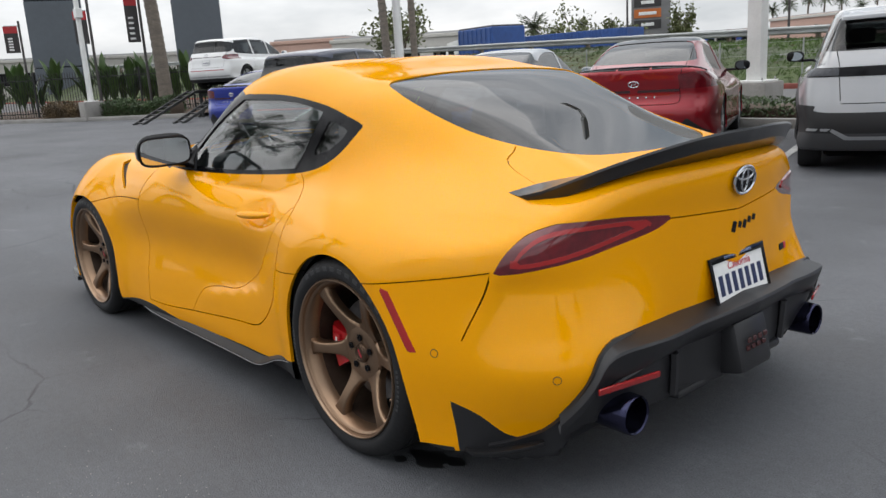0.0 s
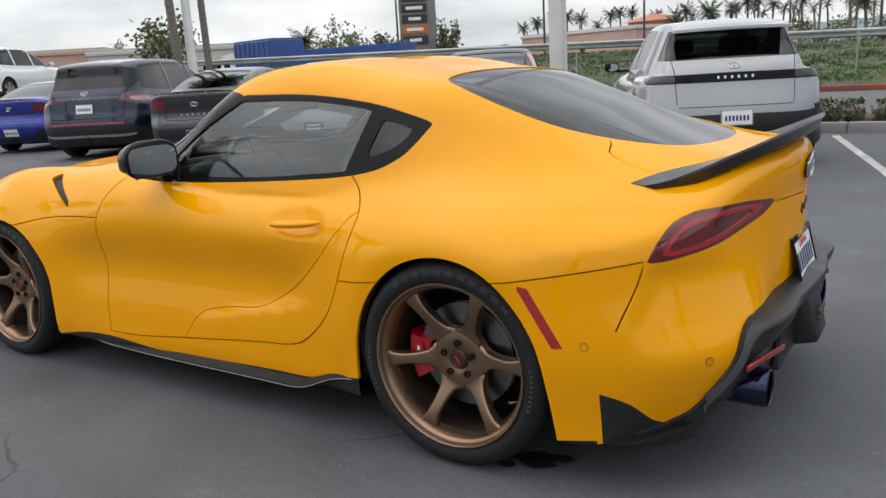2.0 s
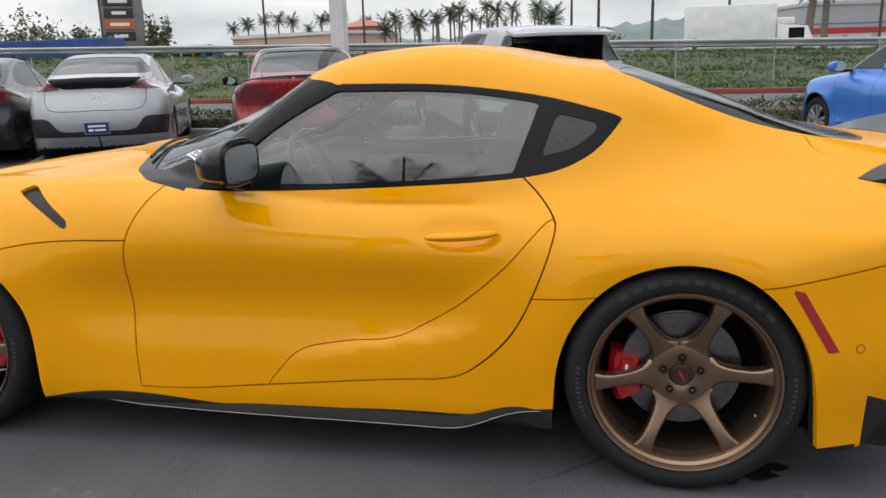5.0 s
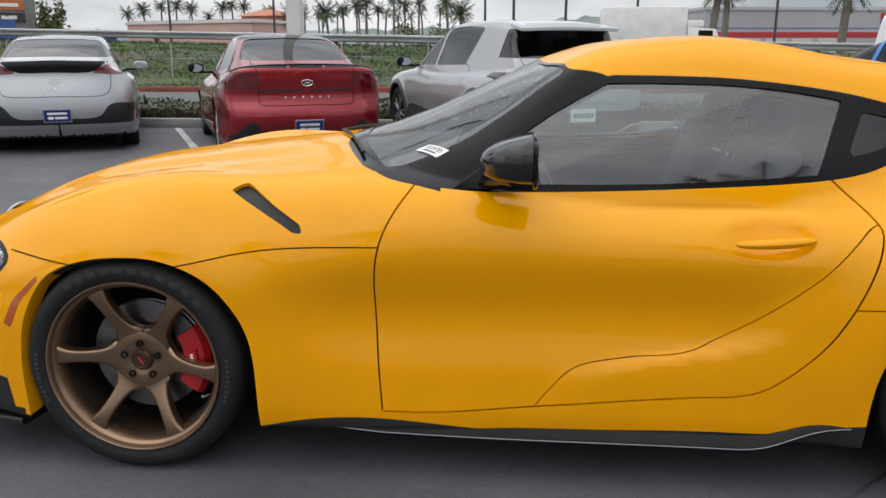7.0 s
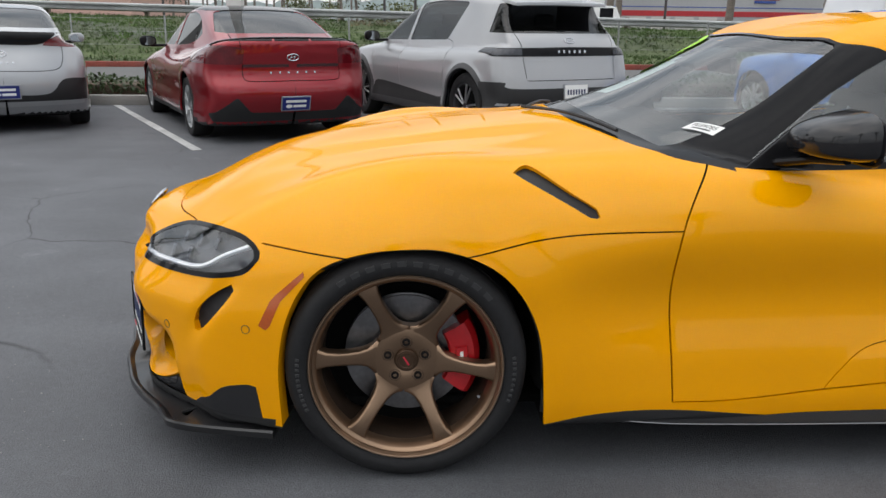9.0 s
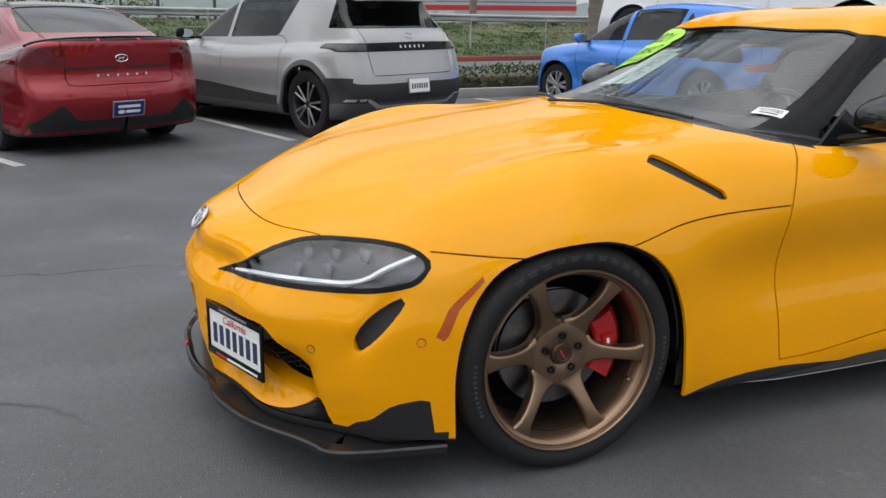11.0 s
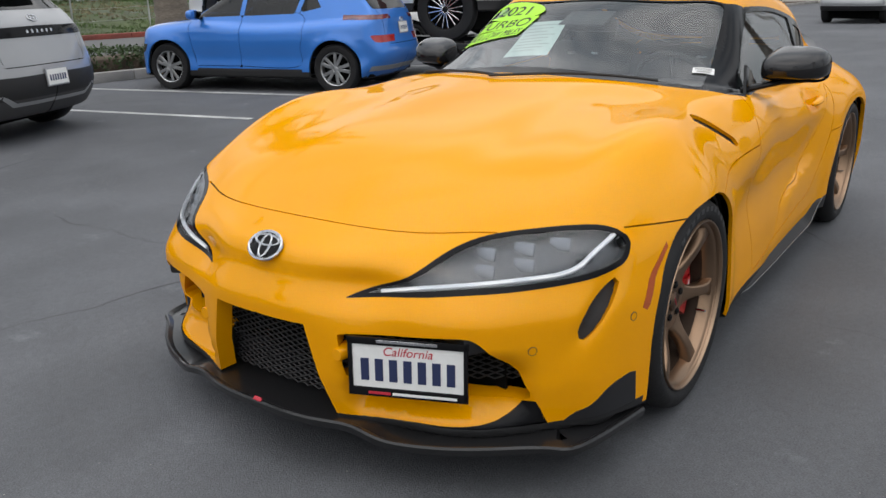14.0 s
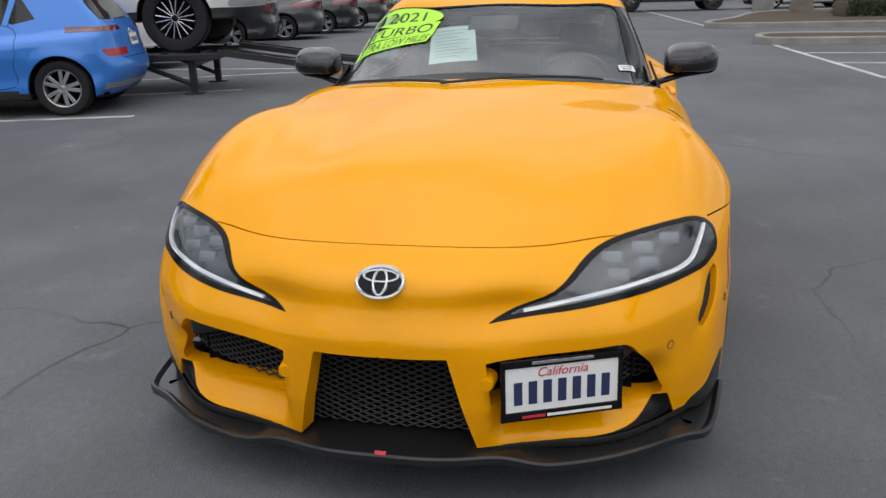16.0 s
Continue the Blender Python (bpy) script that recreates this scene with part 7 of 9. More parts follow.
SUBCOMPACT = dict(kind="subcompact", size=(4.20, 1.80, 1.57), axles=(1.36, -1.36), tyre=0.335, rim=0.225, rim_mat=M_ALLOY, spokes=(5, 14, 0.022, 13), floor=0.20, sill=0.29, cladding=False, flare=0.02,
    deck=[(2.3, 0.68), (2.06, 0.82), (1.85, 0.91), (1.4, 0.99), (0.9, 1.03), (0.0, 1.0), (-1.0, 1.02), (-1.7, 1.06), (-2.0, 1.06), (-2.3, 1.04)],
    roof=[(1.45, 0.85), (1.1, 1.04), (0.65, 1.29), (0.2, 1.47), (-0.2, 1.55), (-0.7, 1.57), (-1.2, 1.54), (-1.6, 1.48), (-1.8, 1.43), (-2.1, 1.34)],
    cab=(0.775, 0.36, 1.0), tail=[(0.2, 0.22), (0.38, 0.06), (0.55, 0.0), (0.70, 0.04), (0.85, 0.08), (1.0, 0.11), (1.15, 0.20), (1.4, 0.38), (1.5, 0.40)], blend=0.03,
    side_glass=[[(0.92, 1.03), (0.92, 1.03), (0.16, 1.045), (0.16, 1.045), (0.10, 1.455), (0.10, 1.455), (0.40, 1.39), (0.65, 1.24)], [(0.09, 1.045), (0.09, 1.045), (-0.72, 1.07), (-0.72, 1.07), (-0.86, 1.47), (-0.86, 1.47), (-0.5, 1.485), (0.03, 1.465), (0.03, 1.465)], [(-0.79, 1.08), (-0.79, 1.08), (-1.12, 1.15), (-1.12, 1.15), (-0.93, 1.45), (-0.93, 1.45)]],
    rear_glass=[(0.0, 1.12), (0.0, 1.12), (0.58, 1.12), (0.64, 1.14), (0.64, 1.14), (0.54, 1.40), (0.0, 1.44), (0.0, 1.44)], rear_from=-1.2,
    screen=[(0.0, 1.08), (0.0, 1.08), (0.62, 1.08), (0.62, 1.08), (0.52, 1.44), (0.0, 1.49), (0.0, 1.49)],
    rear_parts=[("lamp_a", [(0.52, 0.985), (0.52, 0.985), (0.56, 1.04), (0.95, 1.05), (0.95, 1.05), (0.95, 0.985), (0.95, 0.985)], 0.62), ("silver_b", [(0.0, 0.30), (0.0, 0.30), (0.80, 0.30), (0.80, 0.30), (0.80, 0.37), (0.80, 0.37), (0.0, 0.37), (0.0, 0.37)], 0.45)],
    side_parts=[("lamp_side", [(-1.78, 1.005), (-1.78, 1.005), (-1.84, 1.04), (-2.0, 1.05), (-2.0, 1.05), (-2.0, 0.99), (-2.0, 0.99)]), ("reflector_low", [(-1.86, 0.79), (-1.86, 0.79), (-1.92, 0.78), (-2.04, 0.78), (-2.04, 0.78), (-2.06, 0.69), (-2.06, 0.69), (-1.94, 0.69)]), ("clearlamp_front", [(1.70, 0.66), (1.70, 0.66), (1.98, 0.67), (1.98, 0.67), (2.0, 0.56), (2.0, 0.56), (1.80, 0.54)]), ("trim_sill", [(0.86, 0.28), (0.86, 0.28), (0.86, 0.325), (0.86, 0.325), (-0.86, 0.325), (-0.86, 0.325), (-0.86, 0.28), (-0.86, 0.28)])],
    lid=[(0.0, 0.66), (0.0, 0.66), (0.55, 0.66), (0.55, 0.66), (0.56, 1.0), (0.56, 1.35), (0.0, 1.35), (0.0, 1.35)],
    seams=[[(0.86, 0.36), (0.86, 0.36), (0.97, 0.95), (0.90, 1.05), (0.12, 1.05), (0.12, 1.05), (0.12, 0.36), (0.12, 0.36)], [(0.12, 0.36), (0.12, 0.36), (0.12, 1.05), (0.12, 1.05), (-0.78, 1.08), (-0.88, 0.82), (-0.84, 0.62), (-0.78, 0.36)]],
    mirror=0.78, plate_z=0.86, badge_z=0.96, flake=0.25)
LARGE = dict(kind="large", size=(4.90, 1.95, 1.73), axles=(1.42, -1.45), tyre=0.375, rim=0.255, rim_mat=M_ALLOY, spokes=(6, 6, 0.024, 9), floor=0.24, sill=0.34, flare=0.015,
    deck=[(2.6, 0.55), (2.42, 0.85), (2.2, 1.0), (1.6, 1.10), (1.0, 1.12), (0.0, 1.08), (-1.0, 1.08), (-2.0, 1.09), (-2.6, 1.06)],
    roof=[(1.7, 0.95), (1.35, 1.14), (0.9, 1.41), (0.45, 1.60), (0.0, 1.70), (-0.6, 1.73), (-1.3, 1.72), (-1.9, 1.68), (-2.2, 1.64), (-2.6, 1.55)],
    cab=(0.85, 0.28, 1.08), tail=[(0.2, 0.18), (0.45, 0.02), (0.65, 0.0), (0.85, 0.05), (1.05, 0.08), (1.2, 0.14), (1.45, 0.28), (1.65, 0.34), (1.7, 0.4)], blend=0.03,
    side_glass=[[(1.05, 1.11), (1.05, 1.11), (0.28, 1.12), (0.28, 1.12), (0.22, 1.61), (0.22, 1.61), (0.5, 1.55), (0.8, 1.37)], [(0.21, 1.12), (0.21, 1.12), (-0.72, 1.13), (-0.72, 1.13), (-0.76, 1.64), (-0.76, 1.64), (0.15, 1.625), (0.15, 1.625)], [(-0.80, 1.13), (-0.80, 1.13), (-1.70, 1.18), (-1.80, 1.26), (-1.66, 1.60), (-1.66, 1.60), (-0.84, 1.645), (-0.84, 1.645)]],
    rear_glass=[(0.0, 1.22), (0.0, 1.22), (0.66, 1.22), (0.74, 1.24), (0.74, 1.24), (0.66, 1.55), (0.0, 1.60), (0.0, 1.60)], rear_from=-1.5,
    screen=[(0.0, 1.15), (0.0, 1.15), (0.68, 1.15), (0.68, 1.15), (0.58, 1.58), (0.0, 1.64), (0.0, 1.64)],
    rear_parts=[("lamp_a", [(0.60, 1.02), (0.60, 1.02), (0.70, 1.13), (1.0, 1.15), (1.0, 1.15), (1.0, 1.0), (1.0, 1.0), (0.80, 0.97)], 0.8), ("darkred_b", [(0.0, 1.05), (0.0, 1.05), (0.60, 1.05), (0.60, 1.05), (0.60, 1.08), (0.60, 1.08), (0.0, 1.08), (0.0, 1.08)], 0.5), ("silver_c", [(0.0, 0.44), (0.0, 0.44), (0.75, 0.44), (0.86, 0.50), (0.86, 0.50), (0.75, 0.40), (0.0, 0.40), (0.0, 0.40)], 0.6), ("reflector_d", [(0.0, 0.62), (0.0, 0.62), (0.80, 0.62), (0.80, 0.62), (0.80, 0.645), (0.80, 0.645), (0.0, 0.645), (0.0, 0.645)], 0.6)],
    black_bumper=0.56, lid=[(0.0, 0.72), (0.0, 0.72), (0.66, 0.72), (0.66, 0.72), (0.68, 1.5), (0.0, 1.5), (0.0, 1.5)],
    seams=[[(1.05, 0.42), (1.05, 0.42), (1.12, 1.05), (0.95, 1.14), (0.25, 1.14), (0.25, 1.14), (0.25, 0.42), (0.25, 0.42)], [(0.25, 0.42), (0.25, 0.42), (0.25, 1.14), (0.25, 1.14), (-0.74, 1.15), (-0.92, 0.85), (-0.90, 0.55), (-0.80, 0.42)]],
    mirror=0.92, plate_z=0.88, badge_z=1.14, flake=0.3)


def variant(like, **changes):
    """The same shape of car with another finish, or a new one where its curves change."""
    k = dict(like)
    if "size" not in changes:
        k.setdefault("shape", k["kind"])
    k.update(changes)
    return k




def row_pose(rear_x, rear_y, length, turn=-65.0):
    a = radians(turn)
    return pose(rear_x + length / 2 * math.cos(a), rear_y + length / 2 * math.sin(a), 0, 0, 0, turn)


parked_car(variant(SEDAN, shape="sedan_roof", dark_roof=1.375, flake=0.55), (0.26, 0.006, 0.013), row_pose(2.40, -5.72, 4.90), "red_sedan", "metallic red saloon with a black roof panel")
parked_car(HATCH, (0.35, 0.36, 0.375), row_pose(5.71, -6.38, 4.47), "silver_hatchback", "silver hatchback with a split rear window")
parked_car(CROSS, (0.33, 0.335, 0.345), row_pose(-0.59, -5.77, 4.635, -65.0), "grey_crossover", "matt silver grey crossover with black cladding", plate="white")
parked_car(SUBCOMPACT, (0.035, 0.19, 0.62), pose(-4.68, -7.05, 0, 0, 0, -73.6) @ Matrix.Scale(0.935, 4), "blue_crossover", "bright blue small crossover with alloy wheels", plate="white")
parked_car(variant(SEDAN, flake=0.5), (0.030, 0.032, 0.036), row_pose(7.6, -5.75, 4.90), "dark_sedan", "dark grey saloon with a dealer plate")
parked_car(variant(LARGE, kind="large2", flake=0.4), (0.008, 0.014, 0.042), row_pose(10.2, -5.6, 4.80), "navy_suv", "navy blue sport utility car with a silver bumper strip", plate="white")
parked_car(variant(SEDAN, kind="sedan2", flake=0.4), (0.012, 0.028, 0.26), row_pose(13.9, -6.4, 4.70), "blue_sedan", "metallic blue saloon with a white plate", plate="white")

# ---- around the car park ----
M_CONCRETE = mat("concrete", (0.26, 0.25, 0.235), 0.85, grain=0.18, scale=60, bump=0.2, stain=0.22, stain_scale=1.6)
M_WHITE_METAL = mat("white_painted_steel", (0.72, 0.72, 0.70), 0.45, grain=0.04, scale=40, stain=0.08, stain_scale=2.0)
M_LINE = mat("worn_white_marking", (0.42, 0.42, 0.41), 0.75, grain=0.3, scale=55, bump=0.1, stain=0.35, stain_scale=2.2)
M_LEAF = mat("dark_hedge_leaf", (0.045, 0.075, 0.025), 0.55, grain=0.3, scale=9, stain=0.35, stain_scale=1.4)
M_LEAF_DRY = mat("brown_hedge_leaf", (0.11, 0.075, 0.038), 0.65, grain=0.3, scale=9, stain=0.35, stain_scale=1.4)
M_LEAF_BROAD = mat("broad_leaf", (0.06, 0.11, 0.028), 0.42, grain=0.25, scale=6, stain=0.4, stain_scale=0.8)
M_TREE_LEAF = mat("tree_leaf", (0.11, 0.125, 0.045), 0.6, grain=0.3, scale=3, stain=0.35, stain_scale=0.5)
M_FROND = mat("palm_frond", (0.055, 0.075, 0.032), 0.5, grain=0.3, scale=5, stain=0.35, stain_scale=0.6)
M_PALM_BARK = mat("palm_bark", (0.17, 0.145, 0.12), 0.9, grain=0.35, scale=14, bump=0.5, stain=0.25, stain_scale=2.0, aniso=5.0)
M_BARK = mat("tree_bark", (0.10, 0.075, 0.055), 0.9, grain=0.3, scale=20, bump=0.4, stain=0.2)
M_GRASS_SOIL = mat("embankment_soil", (0.058, 0.075, 0.028), 0.95, grain=0.4, scale=5.0, bump=0.4, stain=0.45, stain_scale=0.28)
M_GRASS = mat("rough_grass", (0.058, 0.100, 0.024), 0.7, grain=0.35, scale=2.0, stain=0.45, stain_scale=0.22)
M_GRASS_DRY = mat("dry_grass", (0.16, 0.125, 0.065), 0.8, grain=0.3, scale=2.0, stain=0.35, stain_scale=0.3)
M_GALV = mat("weathered_galvanised_steel", (0.34, 0.35, 0.35), 0.5, 0.55, grain=0.12, scale=12, stain=0.25, stain_scale=0.7)
M_RUST = mat("red_kerb_paint", (0.23, 0.055, 0.04), 0.8, grain=0.25, scale=20, stain=0.35, stain_scale=0.8)
M_WOOD_POST = mat("weathered_post", (0.16, 0.13, 0.10), 0.9, grain=0.3, scale=20, stain=0.2)
M_IRON = mat("black_iron", (0.012, 0.012, 0.013), 0.5, grain=0.1, scale=50, stain=0.1)
M_TOWER = mat("slate_grey_panel", (0.085, 0.098, 0.115), 0.5, grain=0.05, scale=3, stain=0.08, stain_scale=0.3)
M_ROAD = mat("street_asphalt", (0.105, 0.104, 0.102), 0.9, grain=0.2, scale=30, bump=0.2, stain=0.12, stain_scale=0.25)
M_PALE_WALL = mat("pale_render_wall", (0.52, 0.50, 0.46), 0.85, grain=0.05, scale=4, stain=0.1, stain_scale=0.15)
M_PINK_WALL = mat("salmon_render_wall", (0.50, 0.33, 0.27), 0.85, grain=0.05, scale=4, stain=0.1, stain_scale=0.15)
M_TERRACOTTA = mat("terracotta", (0.42, 0.17, 0.10), 0.85, grain=0.15, scale=6, stain=0.15, stain_scale=0.4)
M_GREY_WALL = mat("grey_warehouse_wall", (0.36, 0.36, 0.36), 0.85, grain=0.05, scale=3, stain=0.1, stain_scale=0.1)
M_RED_STRIPE = mat("red_wall_stripe", (0.42, 0.03, 0.035), 0.7, stain=0.1)
M_BLUE_STEEL = mat("blue_painted_steel", (0.025, 0.075, 0.26), 0.5, grain=0.1, scale=4, stain=0.2, stain_scale=0.5)
# the haze of distance is mixed into the hill colour
M_HILL = mat("haze_tinted_hillside", (0.15, 0.185, 0.18), 1.0, grain=0.15, scale=0.05, stain=0.25, stain_scale=0.012)
M_MULCH = mat("brown_mulch", (0.065, 0.040, 0.025), 0.95, grain=0.45, scale=40, bump=0.6, stain=0.2)
M_GALV_DARK = mat("dark_lamp_steel", (0.055, 0.05, 0.048), 0.6, grain=0.1, scale=10, stain=0.15)
M_DARK_SIGN = mat("dark_sign_panel", (0.035, 0.032, 0.032), 0.5, grain=0.1, scale=4, stain=0.2)
M_PYLON = mat("grey_pylon", (0.19, 0.19, 0.19), 0.7, grain=0.06, scale=3, stain=0.1)
M_ORANGE_SIGN = mat("orange_sign", (0.50, 0.14, 0.03), 0.6)
M_TILE_BLUE = mat("blue_sign", (0.04, 0.08, 0.30), 0.6)
rnd = random.Random(11)


# painted bay lines
def bay_line(x0, y0, x1, y1, w=0.10):
    a, b = Vector((x0, y0, 0)), Vector((x1, y1, 0))
    d = (b - a).normalized()
    s = Vector((-d.y, d.x, 0)) * w / 2
    n = max(4, int((b - a).length / 0.35))
    bm = bmesh.new()
    vs = []
    for i in range(n + 1):
        p = a.lerp(b, i / n)
        j = [1 + rnd.uniform(-0.10, 0.06) for _ in range(2)]
        vs.append([bm.verts.new(p + s * j[0]), bm.verts.new(p - s * j[1])])
    for (p, q), (r, t) in zip(vs[:-1], vs[1:]):
        bm.faces.new((p, q, t, r))
    r = bmesh.ops.extrude_face_region(bm, geom=list(bm.faces))
    bmesh.ops.translate(bm, verts=[v for v in r["geom"] if isinstance(v, bmesh.types.BMVert)], vec=(0, 0, 0.004))
    bmesh.ops.recalc_face_normals(bm, faces=bm.faces)
    return tagged(part("bay_line", bm, M_LINE), "worn white bay line painted on asphalt", "road marking", kind="structure")


for seg in ((5.69, -9.80, 3.34, -5.23), (1.66, -8.75, 0.79, -5.92), (-1.10, -9.4, -2.2, -4.95), (-2.9, -9.6, -4.25, -4.75), (-5.9, -6.4, -6.65, -4.55), (-7.4, -8.0, -9.0, -4.55), (-9.6, -8.2, -9.6, -4.8),
            (8.6, -9.8, 6.35, -5.5), (12.0, -9.8, 9.6, -5.9), (-13.9, 3.72, -7.76, 4.08), (-11.8, 3.9, -11.6, 6.0), (-9.9, 4.0, -9.7, 6.0), (-36.0, 1.8, -20.5, 3.25)):
    bay_line(*seg)


def kerb_run(pts, w=0.15, h=0.15, material=M_CONCRETE, name="kerb", label="pale concrete kerb with worn rounded edge"):
    """A kerb in cast lengths with open joints along a line of points."""
    group = thing(name, None, label, "kerb", kind="structure")
    for a, b in zip(pts[:-1], pts[1:]):
        a, b = Vector((*a, 0)), Vector((*b, 0))
        d = b - a
        n = max(1, round(d.length / 3.0))
        turn = math.degrees(math.atan2(d.y, d.x))
        for i in range(n):
            c = a.lerp(b, (i + 0.5) / n)
            part("kerb_stone", box(d.length / n - 0.008, w, h + 0.05, pose(c.x, c.y, h / 2 - 0.025, 0, 0, turn), 0.018, 2), material, group)
    return group


kerb_run([(-60, -9.7), (-1.2, -9.85), (22.5, -10.05)])
kerb_run([(24.0, -10.05), (26.4, -8.96), (31.5, -6.65), (50.0, -2.0)])
kerb_run([(-90, -20.9), (160, -20.9)], 0.22, 0.16, M_RUST, "red_kerb", "kerb with faded red paint beside the street")
strip = bmesh.new()
for y0, y1, z in ((-12.2, -20.8, 0.012),):
    vs = [strip.verts.new(p) for p in ((-260, y0, z), (-260, y1, z), (260, y1, z), (260, y0, z))]
    strip.faces.new(vs)
tagged(part("road", strip, M_ROAD), "pale grey asphalt side street below the bank", "road", kind="structure")
soil = bmesh.new()
vs = [soil.verts.new(p) for p in ((-60, -9.8, 0.10), (-60, -12.0, 0.10), (22.5, -12.0, 0.10), (22.5, -10.15, 0.10), (-1.2, -9.95, 0.10))]
soil.faces.new(vs)
r = bmesh.ops.extrude_face_region(soil, geom=list(soil.faces))
bmesh.ops.translate(soil, verts=[v for v in r["geom"] if isinstance(v, bmesh.types.BMVert)], vec=(0, 0, -0.2))
bmesh.ops.recalc_face_normals(soil, faces=soil.faces)
tagged(part("planting_bed", soil, M_MULCH), "bed of brown soil behind the kerb", "planting bed", kind="structure")


def leaf_cloud(points, size, rng, spread=0.9):
    """Many small folded leaves at points, as one mesh."""
    verts, faces = [], []
    for p in points:
        d = Vector((rng.gauss(0, 1), rng.gauss(0, 1), rng.gauss(0.4, spread))).normalized()
        s = d.cross(Vector((rng.gauss(0, 1), rng.gauss(0, 1), rng.gauss(0, 1)))).normalized()
        n = d.cross(s)
        L = size * rng.uniform(0.7, 1.3)
        p = Vector(p)
        k = len(verts)
        verts += [p, p + d * L * 0.5 + s * L * 0.28 + n * L * 0.08, p + d * L, p + d * L * 0.5 - s * L * 0.28 + n * L * 0.08]
        faces += [(k, k + 1, k + 2), (k, k + 2, k + 3)]
    return [v[:] for v in verts], faces


def hedge(x0, y0, x1, y1, depth, h, material, label, leaves, size=0.07):
    a, b = Vector((x0, y0, 0)), Vector((x1, y1, 0))
    d = (b - a)
    s = Vector((-d.y, d.x, 0)).normalized()
    rng = random.Random(int(x0 * 10) + 5)
    hd = thing("hedge", None, label, "hedge")
    pts = []
    for i in range(leaves):
        t, u = rng.random(), rng.uniform(-1, 1)
        swell = 0.82 + 0.18 * math.sin(t * d.length * 1.9 + 1.3) * math.sin(t * d.length * 0.7) + rng.uniform(-0.06, 0.06)
        top = h * swell
        z = top * (1 - abs(u) ** 5) if rng.random() < 0.55 else rng.uniform(0.05, top)
        if rng.random() < 0.5:
            u = math.copysign(rng.uniform(0.8, 1.0), u)
            z = rng.uniform(0.06, top * 0.95)
        p = a + d * t + s * u * depth / 2
        pts.append((p.x, p.y, z + 0.08))
    ob = part("leaves", leaf_cloud(pts, size, rng), material, hd)
    tagged(ob, kind="stuff")
    core = []
    n = max(2, int(d.length / 0.9))
    for i in range(n):
        c = a.lerp(b, (i + 0.5) / n)
        core.append(box(d.length / n * 1.02, depth * 0.78, h * 0.66, pose(c.x, c.y, 0.06 + h * 0.33, 0, 0, math.degrees(math.atan2(d.y, d.x))), 0.08, 2))
    part("branchwork", join(*core), M_BARK, hd)
    return hd


hedge(-1.3, -10.65, 22.0, -10.95, 1.05, 0.36, M_LEAF, "low clipped dark green hedge behind the kerb", 15000)
hedge(-14.0, -10.45, -1.5, -10.6, 1.0, 0.40, M_LEAF, "low ragged olive hedge behind the kerb", 8000)

# grass bank up to the freeway
bank = bmesh.new()
bx, by = np.concatenate([np.arange(-260, -30, 10), np.arange(-30, 70, 1.2), np.arange(70, 261, 10)]), np.array([-21.0, -21.6, -22.6, -23.8, -25.0, -26.2, -27.4, -28.6, -29.6, -30.4, -31.2, -33.0])
BANK = spl((-21.0, 0.02), (-22.0, 0.10), (-24.5, 0.50), (-27.5, 1.02), (-29.6, 1.30), (-31.2, 1.27), (-33.0, 0.02))


def crest(x):
    return min(2.0, max(0.75, 1 + 0.012 * (x - 5)))



def bank_z(x, y):
    if y <= -33:
        return -0.02
    z = float(BANK(y)) * crest(x)
    return z + (0.06 * math.sin(x * 0.31 + y) + 0.045 * math.sin(x * 0.83 - 1.7 * y) + 0.03 * math.sin(x * 2.1 + 2.3 * y)) * min(1.0, max(0.0, (-21.2 - y) / 1.5)) * (1 if y > -29 else 0.3)


grid = [[bank.verts.new((x, y, bank_z(x, y))) for y in by] for x in bx]
for i in range(len(bx) - 1):
    for j in range(len(by) - 1):
        bank.faces.new((grid[i][j], grid[i][j + 1], grid[i + 1][j + 1], grid[i + 1][j]))
bmesh.ops.recalc_face_normals(bank, faces=bank.faces)
tagged(part("grass_bank", bank, M_GRASS_SOIL, sharp=180), "sloping grassy bank with bare brown patches", "ground", kind="structure")
deck = bmesh.new()
deck.faces.new([deck.verts.new(p) for p in ((-260, -33.2, 0.02), (-260, -78.0, 0.02), (260, -78.0, 0.02), (260, -33.2, 0.02))])
tagged(part("freeway", deck, M_ROAD), "grey freeway surface behind the bank", "road", kind="structure")


def tufts(n, material, seed, dry):
    """Blades of rough grass over the bank."""
    rng = random.Random(seed)
    verts, faces = [], []
    while len(faces) < n:
        x, y = rng.uniform(-34, 62), rng.uniform(-30.6, -21.4)
        bare = math.sin(x * 0.37 + 1.1) + math.sin(x * 0.17 + y * 0.55) + 0.5 * math.sin(x * 1.3 - y)
        if (bare > 0.75) != dry and rng.random() < 0.93:
            continue
        z = bank_z(x, y)
        for _ in range(4):
            a, h = rng.uniform(0, 6.283), rng.uniform(0.035, 0.11) * (0.8 if dry else 1.0)
            px, py = x + rng.gauss(0, 0.06), y + rng.gauss(0, 0.06)
            k = len(verts)
            verts += [(px - 0.022 * math.cos(a), py - 0.022 * math.sin(a), z - 0.02), (px + 0.022 * math.cos(a), py + 0.022 * math.sin(a), z - 0.02), (px + rng.gauss(0, 0.06), py + rng.gauss(0, 0.06), z + h)]
            faces.append((k, k + 1, k + 2))
    return verts, faces


tagged(part("grass", tufts(110000, M_GRASS, 3, False), M_GRASS), "rough green grass on the bank", "grass", kind="stuff")
tagged(part("dry_grass", tufts(20000, M_GRASS_DRY, 4, True), M_GRASS_DRY), "dry straw-coloured grass on the bank", "grass", kind="stuff")

